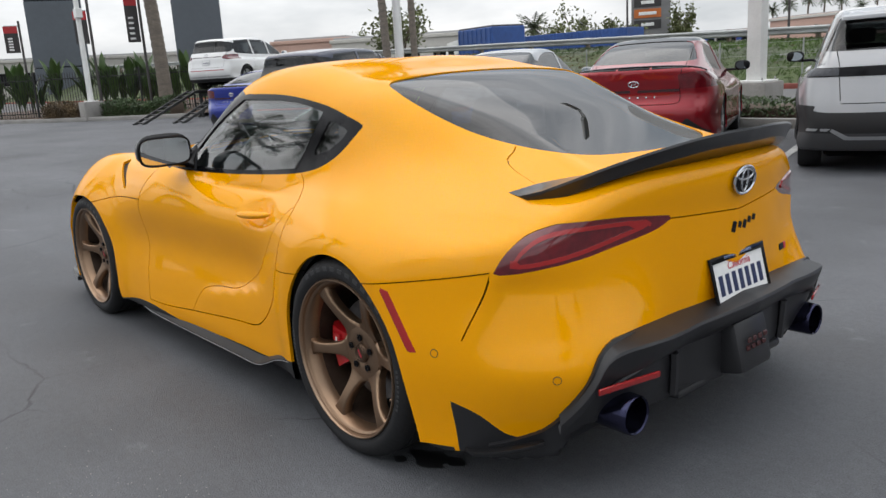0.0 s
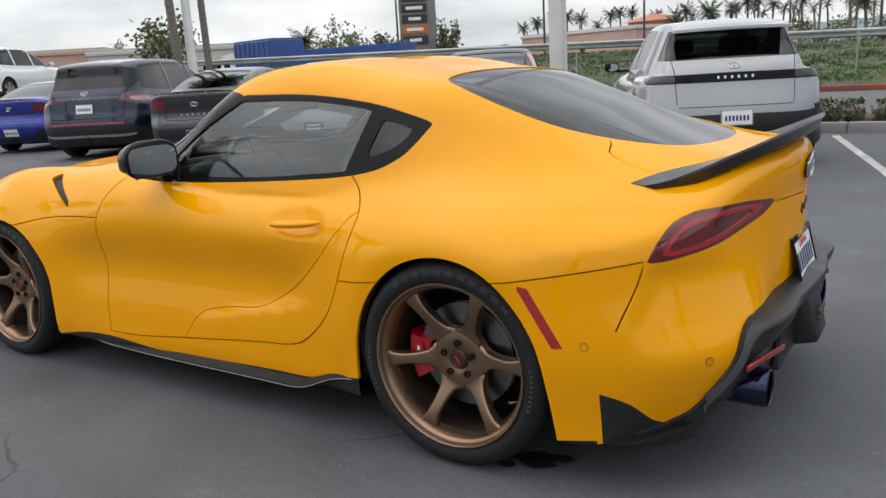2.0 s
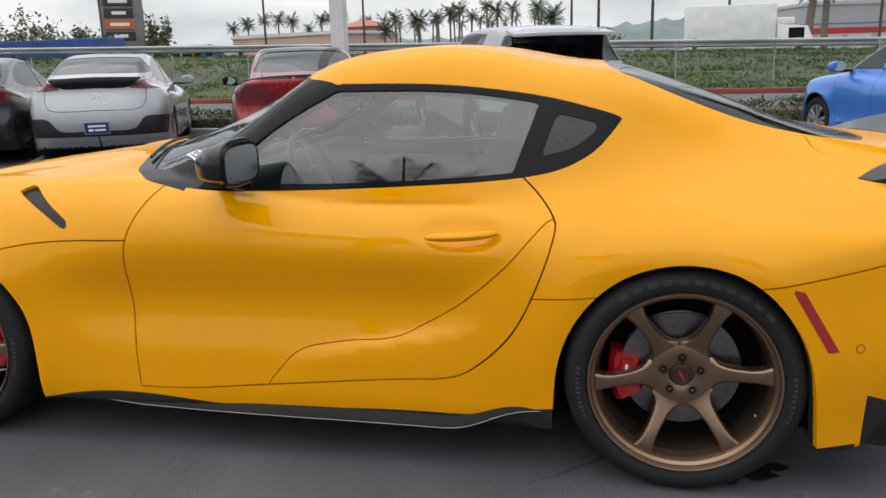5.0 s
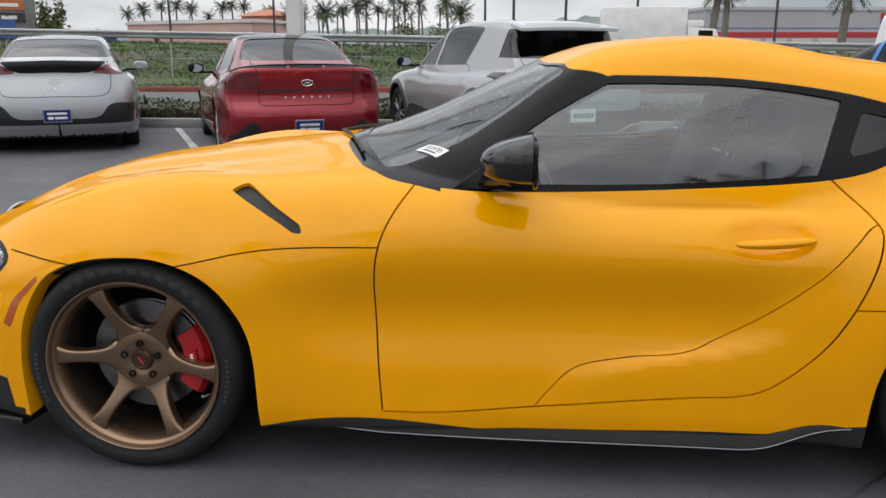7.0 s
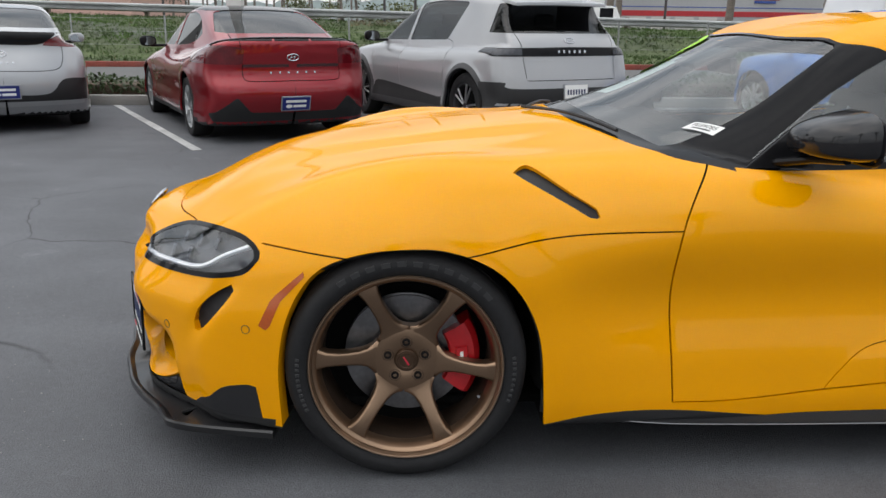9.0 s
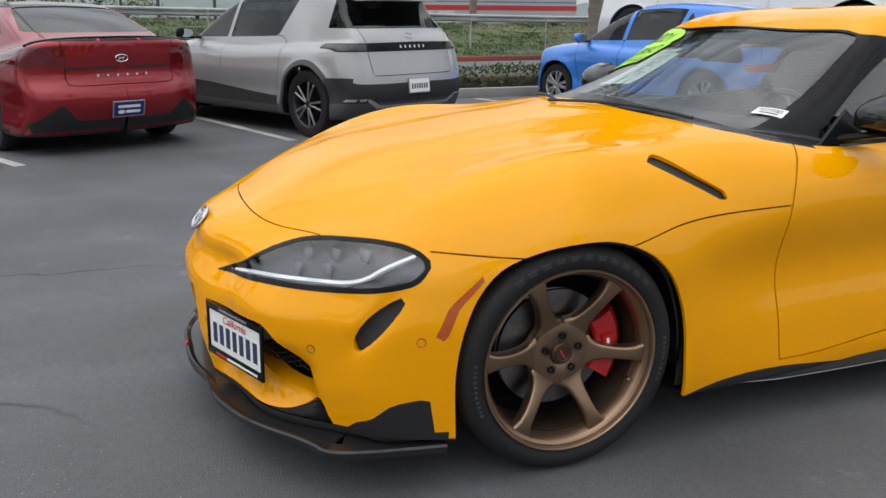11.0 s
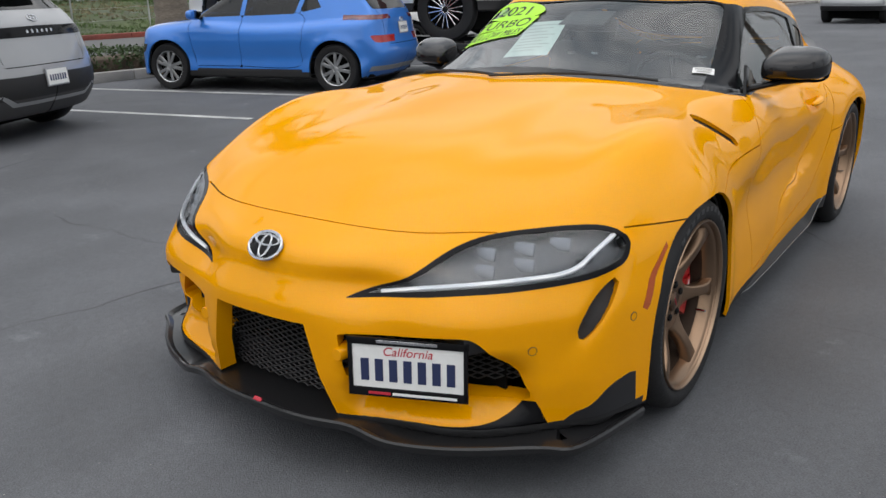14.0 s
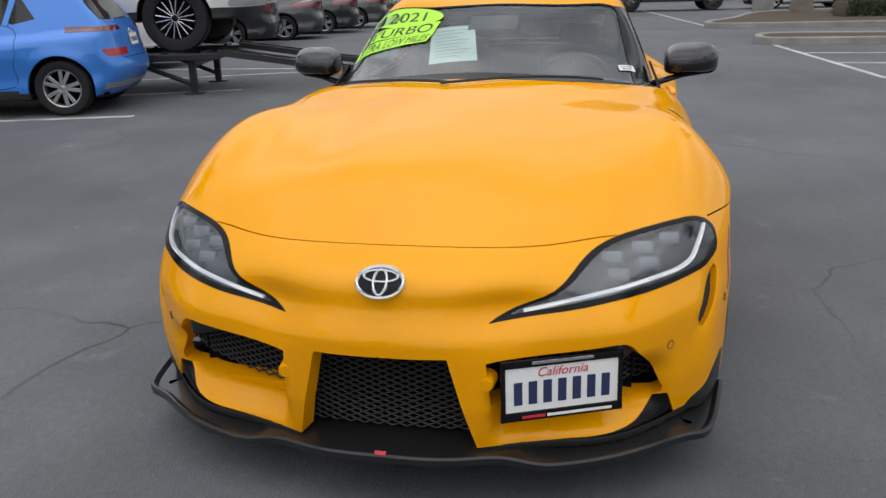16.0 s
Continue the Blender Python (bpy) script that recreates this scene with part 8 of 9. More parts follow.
# crash barrier along the freeway
rail = thing("crash_barrier", None, "weathered galvanised crash barrier on short posts", "guard rail")
W_BEAM = [(0.0, -0.155), (0.02, -0.15), (0.08, -0.11), (0.08, -0.06), (0.0, -0.015), (0.0, 0.015), (0.08, 0.06), (0.08, 0.11), (0.02, 0.15), (0.0, 0.155), (-0.012, 0.15), (0.06, 0.09), (-0.012, 0.0), (0.06, -0.09), (-0.012, -0.15)]
beam_me = None
for i in range(48):
    x0 = -82 + 3.81 * i
    if beam_me is None:
        bm = prism([(p[0], p[1]) for p in W_BEAM], 3.84, Matrix(((0, 0, 1, 0), (1, 0, 0, 0), (0, 1, 0, 0), (0, 0, 0, 1))))
        bmesh.ops.recalc_face_normals(bm, faces=bm.faces)
        b0 = part("beam", bm, M_GALV, rail)
        beam_me = b0.data
        p0 = part("post", join(box(0.15, 0.20, 0.95, pose(0, 0, -0.10), 0.01, 1), box(0.15, 0.18, 0.36, pose(0, 0.16, 0.2), 0.01, 1)), M_WOOD_POST, rail)
        post_me = p0.data
    else:
        b0, p0 = part("beam", beam_me, None, rail), part("post", post_me, None, rail)
    b0.matrix_basis = pose(x0, -30.0, 1.66 * crest(x0), 0, -math.degrees(math.atan(1.66 * (crest(x0 + 3.81) - crest(x0)) / 3.81)), 0)
    p0.matrix_basis = pose(x0 + 1.9, -30.27, 1.66 * crest(x0 + 1.9) - 0.2)

# wire fence on the slope
wire_fence = thing("wire_fence", None, "thin grey posts of a wire fence on the bank", "fence")
for i in range(24):
    x = -26 + 2.9 * i
    z = bank_z(x, -23.6)
    part("post", tube([(x, -23.6, z - 0.1), (x + rnd.uniform(-0.03, 0.03), -23.6, z + 1.15)], 0.028, 8), M_GALV, wire_fence)
for h in (0.25, 0.65, 1.05):
    part("wire", tube([(-26 + 2.9 * i, -23.6, bank_z(-26 + 2.9 * i, -23.6) + h) for i in range(24)], 0.004, 4), M_GALV, wire_fence)


# lamp posts
def lamp_post(x, y, h, base_h=0.9, base_w=0.6, r=0.10, material=M_WHITE_METAL, arms=2, turn=0.0, label="white steel lamp post on a square concrete footing", box_z=None, square=False):
    p = thing("street_lamp", pose(x, y, 0, 0, 0, turn), label, "lamp post", "lamp posts")
    if base_h:
        part("footing", box(base_w, base_w, base_h, pose(0, 0, base_h / 2), 0.03, 2), M_CONCRETE, p)
    part("base_plate", box(r * 4.2, r * 4.2, 0.03, pose(0, 0, base_h + 0.015), 0.006, 1), material, p)
    pole = box(2 * r, 2 * r, h - base_h, pose(0, 0, (h + base_h) / 2), 0.012, 2) if square else tube([(0, 0, base_h), (0, 0, base_h + 0.4), (0, 0, h)], [r * 1.15, r * 1.05, r * 0.75], 20)
    part("pole", pole, material, p)
    for k in range(4):
        a = radians(45 + 90 * k)
        part("bolt", moved(lathe([(0.0, 0.05), (0.016, 0.05), (0.016, 0.0)], 8, "Z"), pose(r * 2.5 * math.cos(a), r * 2.5 * math.sin(a), base_h + 0.03)), M_STEEL, p)
    if box_z:
        part("control_box", box(0.34, 0.24, 0.36, pose(-0.05, 0, box_z), 0.02, 1), material, p)
    for k in range(arms):
        s = 1 if k == 0 else -1
        arm = part("arm", tube([(0, 0, h - 0.05), (0.5 * s, 0, h + 0.05), (0.9 * s, 0, h + 0.06)], 0.035, 8), material, p)
        part("lamp_head", box(0.62, 0.30, 0.12, pose(1.15 * s, 0, h + 0.05), 0.03, 2), material, arm)
    return p


lamp_post(4.25, -12.1, 8.5, 0.62, 0.72, 0.135, square=True)
lamp_post(15.2, -12.35, 8.5, 0.7, 0.6, 0.12)
lamp_post(29.2, -8.1, 8.5, 0.72, 0.75, 0.10, box_z=4.0)
lamp_post(-30.5, 6.2, 8.0, 0.8, 0.7, 0.10)
lamp_post(20.0, 8.8, 7.6, 0.8, 0.7, 0.10, turn=70)
for x, y, h in ((0.45, -57.5, 9.5), (2.9, -67.0, 9.0), (-3.3, -57.5, 10.0), (45.0, -64.0, 9.0), (62.0, -90.0, 11.0), (-9.0, -62.0, 9.0), (-20.0, -64.0, 10.0), (22.0, -70.0, 9.0), (30.0, -66.0, 8.5)):
    lamp_post(x, y, h, 0.0, 0.5, 0.11, M_GALV_DARK, arms=1, turn=rnd.choice((0, 180)), label="slim dark street lamp beside the freeway")


# palms
def frond(root, az, rise, length, droop, n, rng, leaf, width, verts, faces):
    """A feathered leaf: a bowed stem with drooping blades on both sides."""
    d = Vector((math.cos(az), math.sin(az), 0))
    side = Vector((-d.y, d.x, 0))
    pts = []
    for i in range(n + 1):
        t = i / n
        pts.append(Vector(root) + d * length * t * (1 - 0.18 * t * droop) + Vector((0, 0, length * (rise * t - droop * t * t))))
    for i in range(1, n + 1):
        t = i / n
        p, q = pts[i], pts[i - 1]
        L = leaf * (math.sin(math.pi * min(1.0, 0.12 + 0.85 * t)) ** 0.6) * rng.uniform(0.85, 1.1)
        along = (p - q).normalized()
        for s in (1, -1):
            tip = p + side * s * L * 0.80 + along * L * 0.55 + Vector((0, 0, -L * rng.uniform(0.25, 0.55)))
            k = len(verts)
            mid = p.lerp(tip, 0.45) + Vector((0, 0, 0.05 * L))
            w = along * width
            verts += [(p - w)[:], (p + w)[:], (mid + w)[:], (mid - w)[:], tip[:]]
            faces += [(k, k + 1, k + 2, k + 3), (k + 3, k + 2, k + 4)]
        k = len(verts)
        u = Vector((0, 0, 1)) * width * 1.2
        verts += [(q - side * width)[:], (q + side * width)[:], (p + side * width)[:], (p - side * width)[:]]
        faces.append((k, k + 1, k + 2, k + 3))


def palm(x, y, h, r=0.20, crown=2.0, lean=(0.0, 0.0), seed=1, fronds=34, per=14, near=False, base=0.0, group="palms"):
    rng = random.Random(seed)
    p = thing("palm_tree", pose(x, y, base), "tall palm with a ringed grey trunk and ragged crown", "palm tree", group)
    n = 60 if near else 10
    pts, rad = [], []
    for i in range(n + 1):
        t = i / n
        pts.append((lean[0] * t * t, lean[1] * t * t, -0.1 + (h + 0.1) * t))
        rad.append(r * (1.25 - 0.25 * min(1, t * 8) - 0.18 * t) * (1 + (0.045 if i % 2 else -0.03) * near))
    part("trunk", tube(pts, rad, 18 if near else 7), M_PALM_BARK, p, sharp=60)
    top = Vector(pts[-1])
    verts, faces = [], []
    for k in range(fronds):
        az = k * 2.399 + rng.uniform(-0.3, 0.3)
        u = k / fronds
        rise = 1.25 - 1.75 * u + rng.uniform(-0.15, 0.15)
        frond(top + Vector((0, 0, rng.uniform(-0.1, 0.15))), az, rise, crown * 0.85 * rng.uniform(0.85, 1.1), 0.25 + 0.22 * u, per, rng, crown * 0.30, crown * (0.010 if near else 0.024) + 0.004, verts, faces)
    tagged(part("crown", (verts, faces), M_FROND, p), kind="stuff")
    # skirt of dead leaf stubs below the crown
    verts, faces = [], []
    for k in range(40):
        az, z = rng.uniform(0, 6.28), rng.uniform(-0.9, 0.0) * crown * 0.35
        q = top + Vector((0, 0, z))
        t = q + Vector((math.cos(az), math.sin(az), -0.5)) * (crown * 0.16)
        s = Vector((-math.sin(az), math.cos(az), 0)) * crown * 0.035
        i = len(verts)
        verts += [(q - s)[:], (q + s)[:], (t + s * 0.4)[:], (t - s * 0.4)[:]]
        faces.append((i, i + 1, i + 2, i + 3))
    tagged(part("dead_leaves", (verts, faces), M_PALM_BARK, p), kind="stuff")
    return p


palm(29.7, -11.3, 9.0, 0.28, 2.6, (-0.3, 0.7), 5, 40, 22, True)
palm(15.3, -12.0, 8.0, 0.12, 2.0, (0.3, 0.3), 6, 36, 18, True)
palm(15.0, -12.75, 8.5, 0.10, 2.0, (0.1, 0.1), 7, 36, 18, True)
palm(-7.1, -12.6, 7.0, 0.34, 2.6, (0.2, 0.2), 8, 40, 22, True)
for k, (x, y, h, c) in enumerate(((15.2, 9.2, 7.8, 2.3), (24.0, 9.5, 9.0, 2.3), (4.0, 15.0, 9.0, 2.4), (-5.0, 14.5, 8.5, 2.3), (-20.0, 9.6, 8.0, 2.3))):
    palm(x, y, h, 0.24, c, (0.2 * (-1) ** k, 0.1), 20 + k, 36, 16, True)
palm(-27.0, 6.9, 8.0, 0.34, 2.5, (0, 0), 31, 30, 14, True)
FAR_PALMS = ((83.2, -167.9, 9.0), (80.2, -169.3, 9.8), (77.2, -170.7, 10.6), (74.4, -171.9, 10.8), (71.1, -173.2, 10.2), (71.8, -183.7, 8.8), (65.4, -175.5, 10.6), (63.1, -176.3, 11.0), (60.6, -177.1, 10.8), (52.8, -169.1, 9.4),
             (40.8, -141.4, 6.4), (38.6, -142.0, 8.6), (27.2, -113.9, 6.6), (31.4, -143.7, 8.4), (29.0, -144.2, 9.2), (27.5, -144.5, 9.6), (27.1, -154.7, 9.0), (22.4, -145.3, 10.2), (19.1, -135.7, 8.8), (18.1, -145.9, 9.6), (10.2, -116.6, 8.0), (7.4, -106.7, 6.0),
             (-13.2, -55.5, 5.4), (-16.4, -65.0, 6.0), (-21.0, -53.1, 5.2), (58.2, -65.0, 5.0), (100.0, -150.0, 9.0), (112.0, -140.0, 8.5))
for k, (x, y, h) in enumerate(FAR_PALMS):
    d = math.hypot(x, y)
    c = 2.1 if d > 70 else 1.7
    palm(x, y, h - 0.3, 0.22 if d > 70 else 0.30, c * rnd.uniform(0.9, 1.15), (rnd.uniform(-0.4, 0.4), 0), 100 + k, 32, 9)
for k in range(16):
    a = radians(-74.5 - 0.75 * k + rnd.uniform(-0.3, 0.3))
    d = rnd.uniform(165, 210)
    palm(d * math.cos(a), 3 + d * math.sin(a), rnd.uniform(7.5, 10.5), 0.24, 2.1, (rnd.uniform(-0.5, 0.5), 0), 160 + k, 22, 7)


def broad_tree(x, y, h, w, seed, leaves=1000, size=0.42, base=0.0, label="leafy tree with a loose open crown"):
    rng = random.Random(seed)
    t = thing("tree", pose(x, y, base), label, "tree")
    limbs = [tube([(0, 0, -0.1), (0.05, 0, h * 0.25), (0.0, 0.05, h * 0.5)], [0.05 * h * 0.6, 0.04 * h * 0.6, 0.02 * h], 9)]
    tips = []
    for k in range(9):
        az, z0 = k * 2.4, h * rng.uniform(0.22, 0.5)
        tip = Vector((math.cos(az) * w * rng.uniform(0.25, 0.42), math.sin(az) * w * rng.uniform(0.25, 0.42), h * rng.uniform(0.45, 0.95)))
        limbs.append(tube([(0, 0, z0), (tip.x * 0.4, tip.y * 0.4, z0 + (tip.z - z0) * 0.55), tip], [0.014 * h, 0.009 * h, 0.004 * h], 6))
        tips.append(tip)
    part("trunk", join(*limbs), M_BARK, t)
    pts = []
    for i in range(leaves):
        c = rng.choice(tips)
        pts.append((c.x + rng.gauss(0, w * 0.10), c.y + rng.gauss(0, w * 0.10), max(h * 0.12, c.z * rng.uniform(0.75, 1.0) + rng.gauss(0, h * 0.07))))
    tagged(part("crown", leaf_cloud(pts, size, rng), M_TREE_LEAF, t), kind="stuff")
    return t


for k, (x, y, h, w) in enumerate(((51.6, -41.3, 6.6, 5.0), (54.2, -67.0, 7.0, 6.5), (50.0, -70.0, 5.6, 4.5), (46.0, -75.0, 6.2, 2.5), (60.5, -60.0, 4.2, 7.0), (66.0, -58.0, 4.6, 6.0), (14.0, -120.0, 5.2, 8.0), (3.0, -110.0, 4.2, 8.0), (95.0, -70.0, 7.5, 5.0), (120.0, -110.0, 6.0, 6.0))):
    broad_tree(x, y, h, w, 60 + k)


# iron fence with planting behind it
def bird_plant(x, y, h, seed):
    """A clump of broad upright leaves."""
    rng = random.Random(seed)
    c = thing("broad_leaf_plant", pose(x, y, 0.1), "tall clump of broad upright green leaves", "plant", "plants behind the iron fence")
    for k in range(rng.randint(12, 17)):
        az = rng.uniform(0, 6.28)
        d = Vector((math.cos(az), math.sin(az), 0))
        s = Vector((-d.y, d.x, 0))
        H = h * rng.uniform(0.55, 1.1)
        out = rng.uniform(0.15, 0.75)
        verts, faces = [], []
        for i in range(9):
            t = i / 8
            w = 0.018 if t < 0.4 else 0.16 * math.sin(math.pi * min(1, (t - 0.36) / 0.64)) ** 0.7 + 0.004
            q = d * (out * t * t) + Vector((0, 0, H * (t - 0.12 * t * t)))
            fold = Vector((0, 0, 0.35 * w)) + d * -0.2 * w
            verts += [(q - s * w + fold)[:], q[:], (q + s * w + fold)[:]]
        for i in range(8):
            for j in (0, 1):
                a = i * 3 + j
                faces.append((a, a + 1, a + 4, a + 3))
        part("leaf", (verts, faces), M_LEAF_BROAD, c)
    return c


fence = thing("iron_fence", None, "black wrought iron fence with thin upright bars", "fence")
FA, FB = Vector((37.0, -4.0, 0)), Vector((28.6, -14.4, 0))
L = (FB - FA).length
ang = math.degrees(math.atan2(FB.y - FA.y, FB.x - FA.x))
bar_me = None
n_bars = int(L / 0.11)
for i in range(n_bars):
    c = FA.lerp(FB, i / (n_bars - 1))
    if bar_me is None:
        o = part("bar", box(0.024, 0.024, 1.85, pose(0, 0, 1.0), 0.003, 1), M_IRON, fence)
        bar_me = o.data
    else:
        o = part("bar", bar_me, None, fence)
    o.matrix_basis = pose(c.x, c.y, 0, 0, 0, ang)
for z in (0.3, 1.68):
    c = FA.lerp(FB, 0.5)
    part("rail", box(L, 0.04, 0.04, pose(c.x, c.y, z, 0, 0, ang), 0.004, 1), M_IRON, fence)
for i in range(7):
    c = FA.lerp(FB, i / 6)
    part("post", box(0.08, 0.08, 2.0, pose(c.x, c.y, 1.0, 0, 0, ang), 0.006, 1), M_IRON, fence)
for i in range(26):
    c = FA.lerp(FB, (i + 0.5) / 26)
    bird_plant(c.x + rnd.uniform(0.6, 2.2), c.y - rnd.uniform(0.0, 1.2), rnd.uniform(1.9, 2.9), 300 + i)
hedge(31.6, -7.3, 29.9, -8.1, 1.0, 0.75, M_LEAF_DRY, "clipped hedge turned reddish brown", 5000, 0.08)
hedge(28.9, -8.7, 25.9, -10.1, 1.0, 0.72, M_LEAF, "clipped olive green hedge behind the kerb", 8000, 0.08)
island = bmesh.new()
island.faces.new([island.verts.new(p) for p in ((24.5, -10.0, 0.12), (26.4, -9.04, 0.12), (31.5, -6.73, 0.12), (50.0, -2.1, 0.12), (50, -20, 0.12), (24.5, -20, 0.12))])
tagged(part("planting_bed", island, M_MULCH), "bed of brown soil under the iron fence", "planting bed", kind="structure")


# banners on posts, with their writing as bars
def banner(x, y, h, z0, z1, w=0.62, turn=80.0):
    b = thing("banner_post", pose(x, y, 0, 0, 0, turn), "dark post with a long black and red banner", "banner", "banner posts")
    part("post", tube([(0, 0, 0), (0, 0, h)], 0.055, 10), M_GALV_DARK, b)
    part("cloth", box(w, 0.02, z1 - z0, pose(0.09 + w / 2, 0, (z0 + z1) / 2), 0.004, 1), M_DARK_SIGN, b)
    part("red_panel", box(w, 0.028, (z1 - z0) * 0.26, pose(0.09 + w / 2, 0, z1 - (z1 - z0) * 0.13), 0.004, 1), M_RED_STRIPE, b)
    n = 5
    for k in range(n):
        part("letter_bar", box(0.20, 0.026, 0.075, pose(0.09 + w * 0.6, 0, z0 + 0.15 + k * (z1 - z0) * 0.105), 0.002, 1), M_WHITE, b)
    part("bracket", box(w + 0.1, 0.03, 0.03, pose(w / 2, 0, z1 + 0.02), 0.004, 1), M_GALV_DARK, b)
    return b


banner(40.3, -8.8, 4.6, 3.1, 4.35, 0.62)
banner(30.6, -8.95, 7.5, 2.95, 4.2, 0.5)
banner(30.3, -10.9, 7.5, 2.95, 4.9, 0.5)


# grey entrance towers of the neighbour
def slab_tower(x, y, w, d, h, turn, name="slab_tower"):
    t = thing(name, pose(x, y, 0, 0, 0, turn), "tall slate grey clad entrance slab", "tower", "entrance towers")
    zs = [0, 3.6, 10.6, 17.6, h]
    for a, b in zip(zs[:-1], zs[1:]):
        part("panel", box(w, d, b - a - 0.08, pose(0, 0, (a + b) / 2), 0.05, 1), M_TOWER, t)
        part("joint", box(w - 0.2, d - 0.2, 0.10, pose(0, 0, b - 0.02)), M_DARK, t)
    return t


slab_tower(92.6, -25.8, 5.6, 3.0, 24, -107)
slab_tower(87.4, -39.8, 5.3, 3.0, 24, -115)


def block(name, x, y, sx, sy, h, material, label, turn=0.0, base=0.0, windows=0, wmat=None, roof=None):
    """A plain building: walls, parapet, roof and a row of windows."""
    b = thing(name, pose(x, y, base, 0, 0, turn), label, "building")
    part("wall", box(sx, sy, h, pose(0, 0, h / 2), 0.04, 1), material, b)
    part("parapet", box(sx + 0.3, sy + 0.3, 0.35, pose(0, 0, h - 0.12), 0.04, 1), roof or material, b)
    part("roof", box(sx - 0.4, sy - 0.4, 0.3, pose(0, 0, h + 0.1), 0.02, 1), M_GREY_WALL, b)
    for k in range(windows):
        u = (k + 0.5) / windows - 0.5
        w = part("window", box(sx / windows * 0.5, 0.12, h * 0.3, pose(u * sx * 0.92, sy / 2, h * 0.55), 0.02, 1), M_BLACK_GLOSS, b)
        part("sill", box(sx / windows * 0.55, 0.2, 0.1, pose(u * sx * 0.92, sy / 2 + 0.05, h * 0.38), 0.02, 1), M_CONCRETE, w)
    return b


# salmon restaurant with a tiled tower
rest = block("restaurant", 61.5, -160.5, 32.0, 16.0, 6.6, M_PINK_WALL, "long salmon restaurant with a tiled corner tower", 158.6, windows=0)
part("cornice", box(32.6, 16.6, 0.5, pose(0, 0, 6.35), 0.05, 1), M_PALE_WALL, rest)
part("tower", box(9.0, 6.0, 7.9, pose(7.2, 8.0, 3.95), 0.05, 1), M_TERRACOTTA, rest)
roof_bm = bmesh.new()
rv = [roof_bm.verts.new(p) for p in ((1.9, 4.2, 7.9), (12.5, 4.2, 7.9), (12.5, 11.8, 7.9), (1.9, 11.8, 7.9), (5.6, 8.0, 9.3), (8.8, 8.0, 9.3))]
for q in ((0, 1, 5, 4), (1, 2, 5), (2, 3, 4, 5), (3, 0, 4), (3, 2, 1, 0)):
    roof_bm.faces.new([rv[i] for i in q])
part("tower_roof", roof_bm, M_TERRACOTTA, rest)
part("sign_disc", moved(lathe([(0, 0.1), (1.7, 0.1), (1.8, 0.0)], 28, "Y"), pose(7.2, 11.05, 5.6)), M_RED_STRIPE, rest)
for z in (6.3, 5.4):
    part("sign_bar", box(2.6, 0.1, 0.55, pose(7.2, 11.2, z), 0.05, 1), M_ORANGE_SIGN, rest)
part("sign_bar", box(1.6, 0.1, 2.6, pose(-13.0, 8.06, 4.0), 0.1, 1), M_TERRACOTTA, rest)
for k in range(4):
    part("panel_band", box(5.0, 0.1, 1.6, pose(-9.5 + 5.4 * k, 8.05, 2.8), 0.05, 1), M_PALE_WALL, rest)
for k in range(8):
    a = -62.0 + 0.45 * k
    block("shop_unit", 205 * math.cos(radians(a)) , 205 * math.sin(radians(a)), 9.0, 8.0, 3.0 + 1.2 * ((k * 7) % 3), (M_PALE_WALL, M_TILE_BLUE, M_ORANGE_SIGN, M_GREY_WALL)[(k * 5) % 4], "low distant shop building with coloured front", a + 90, windows=3)

# warehouse with a red band
ware = block("warehouse", -45.0, -127.0, 44.0, 20.0, 6.6, M_GREY_WALL, "long pale grey warehouse with a red stripe", 11.0)
part("stripe", box(44.1, 20.1, 0.75, pose(0, 0, 3.1), 0.02, 1), M_RED_STRIPE, ware)
part("stripe", box(44.1, 20.08, 0.12, pose(0, 0, 4.0), 0.02, 1), M_TILE_BLUE, ware)
part("sign_bar", box(4.2, 0.15, 0.9, pose(-5.5, 10.1, 5.6), 0.03, 1), M_RED_STRIPE, ware)
part("sign_bar", box(3.6, 0.15, 0.35, pose(-5.2, 10.1, 4.85), 0.03, 1), M_TILE_BLUE, ware)
for k in range(5):
    part("dock_door", box(3.0, 0.2, 2.6, pose(4 + 3.8 * k, 10.05, 1.3), 0.02, 1), M_PALE_WALL, ware)
block("store", 62.0, -52.0, 16.0, 10.0, 4.3, M_PALE_WALL, "low beige store across the freeway", 40, windows=5)
block("store", 70.0, -45.0, 8.0, 7.0, 4.6, M_PINK_WALL, "small reddish store across the freeway", 40, windows=2)
block("store", 110.0, -32.0, 26.0, 12.0, 5.0, M_PALE_WALL, "low pale showroom behind the fence", 75, windows=8)
block("store", 132.0, -86.0, 30.0, 12.0, 5.2, M_GREY_WALL, "low grey building with a blue roof edge", 60, windows=8, roof=M_TILE_BLUE)

# sign pylon
pyl = thing("sign_pylon", pose(50.6, -76.0, 0, 0, 0, 34), "tall grey sign pylon with dark panels", "sign")
part("frame", box(4.2, 0.9, 15.0, pose(0, 0, 7.5), 0.05, 1), M_PYLON, pyl)
for k in range(8):
    pn = part("sign_panel", box(2.9, 0.14, 0.95, pose(0.35, 0.47, 4.4 + 1.18 * k), 0.02, 1), M_ORANGE_SIGN if k == 1 else M_DARK_SIGN, pyl)
    part("letter_bar", box(1.9 if k % 2 else 1.4, 0.04, 0.34, pose(0.35, 0.56, 4.4 + 1.18 * k), 0.02, 1), M_WHITE, pyl)


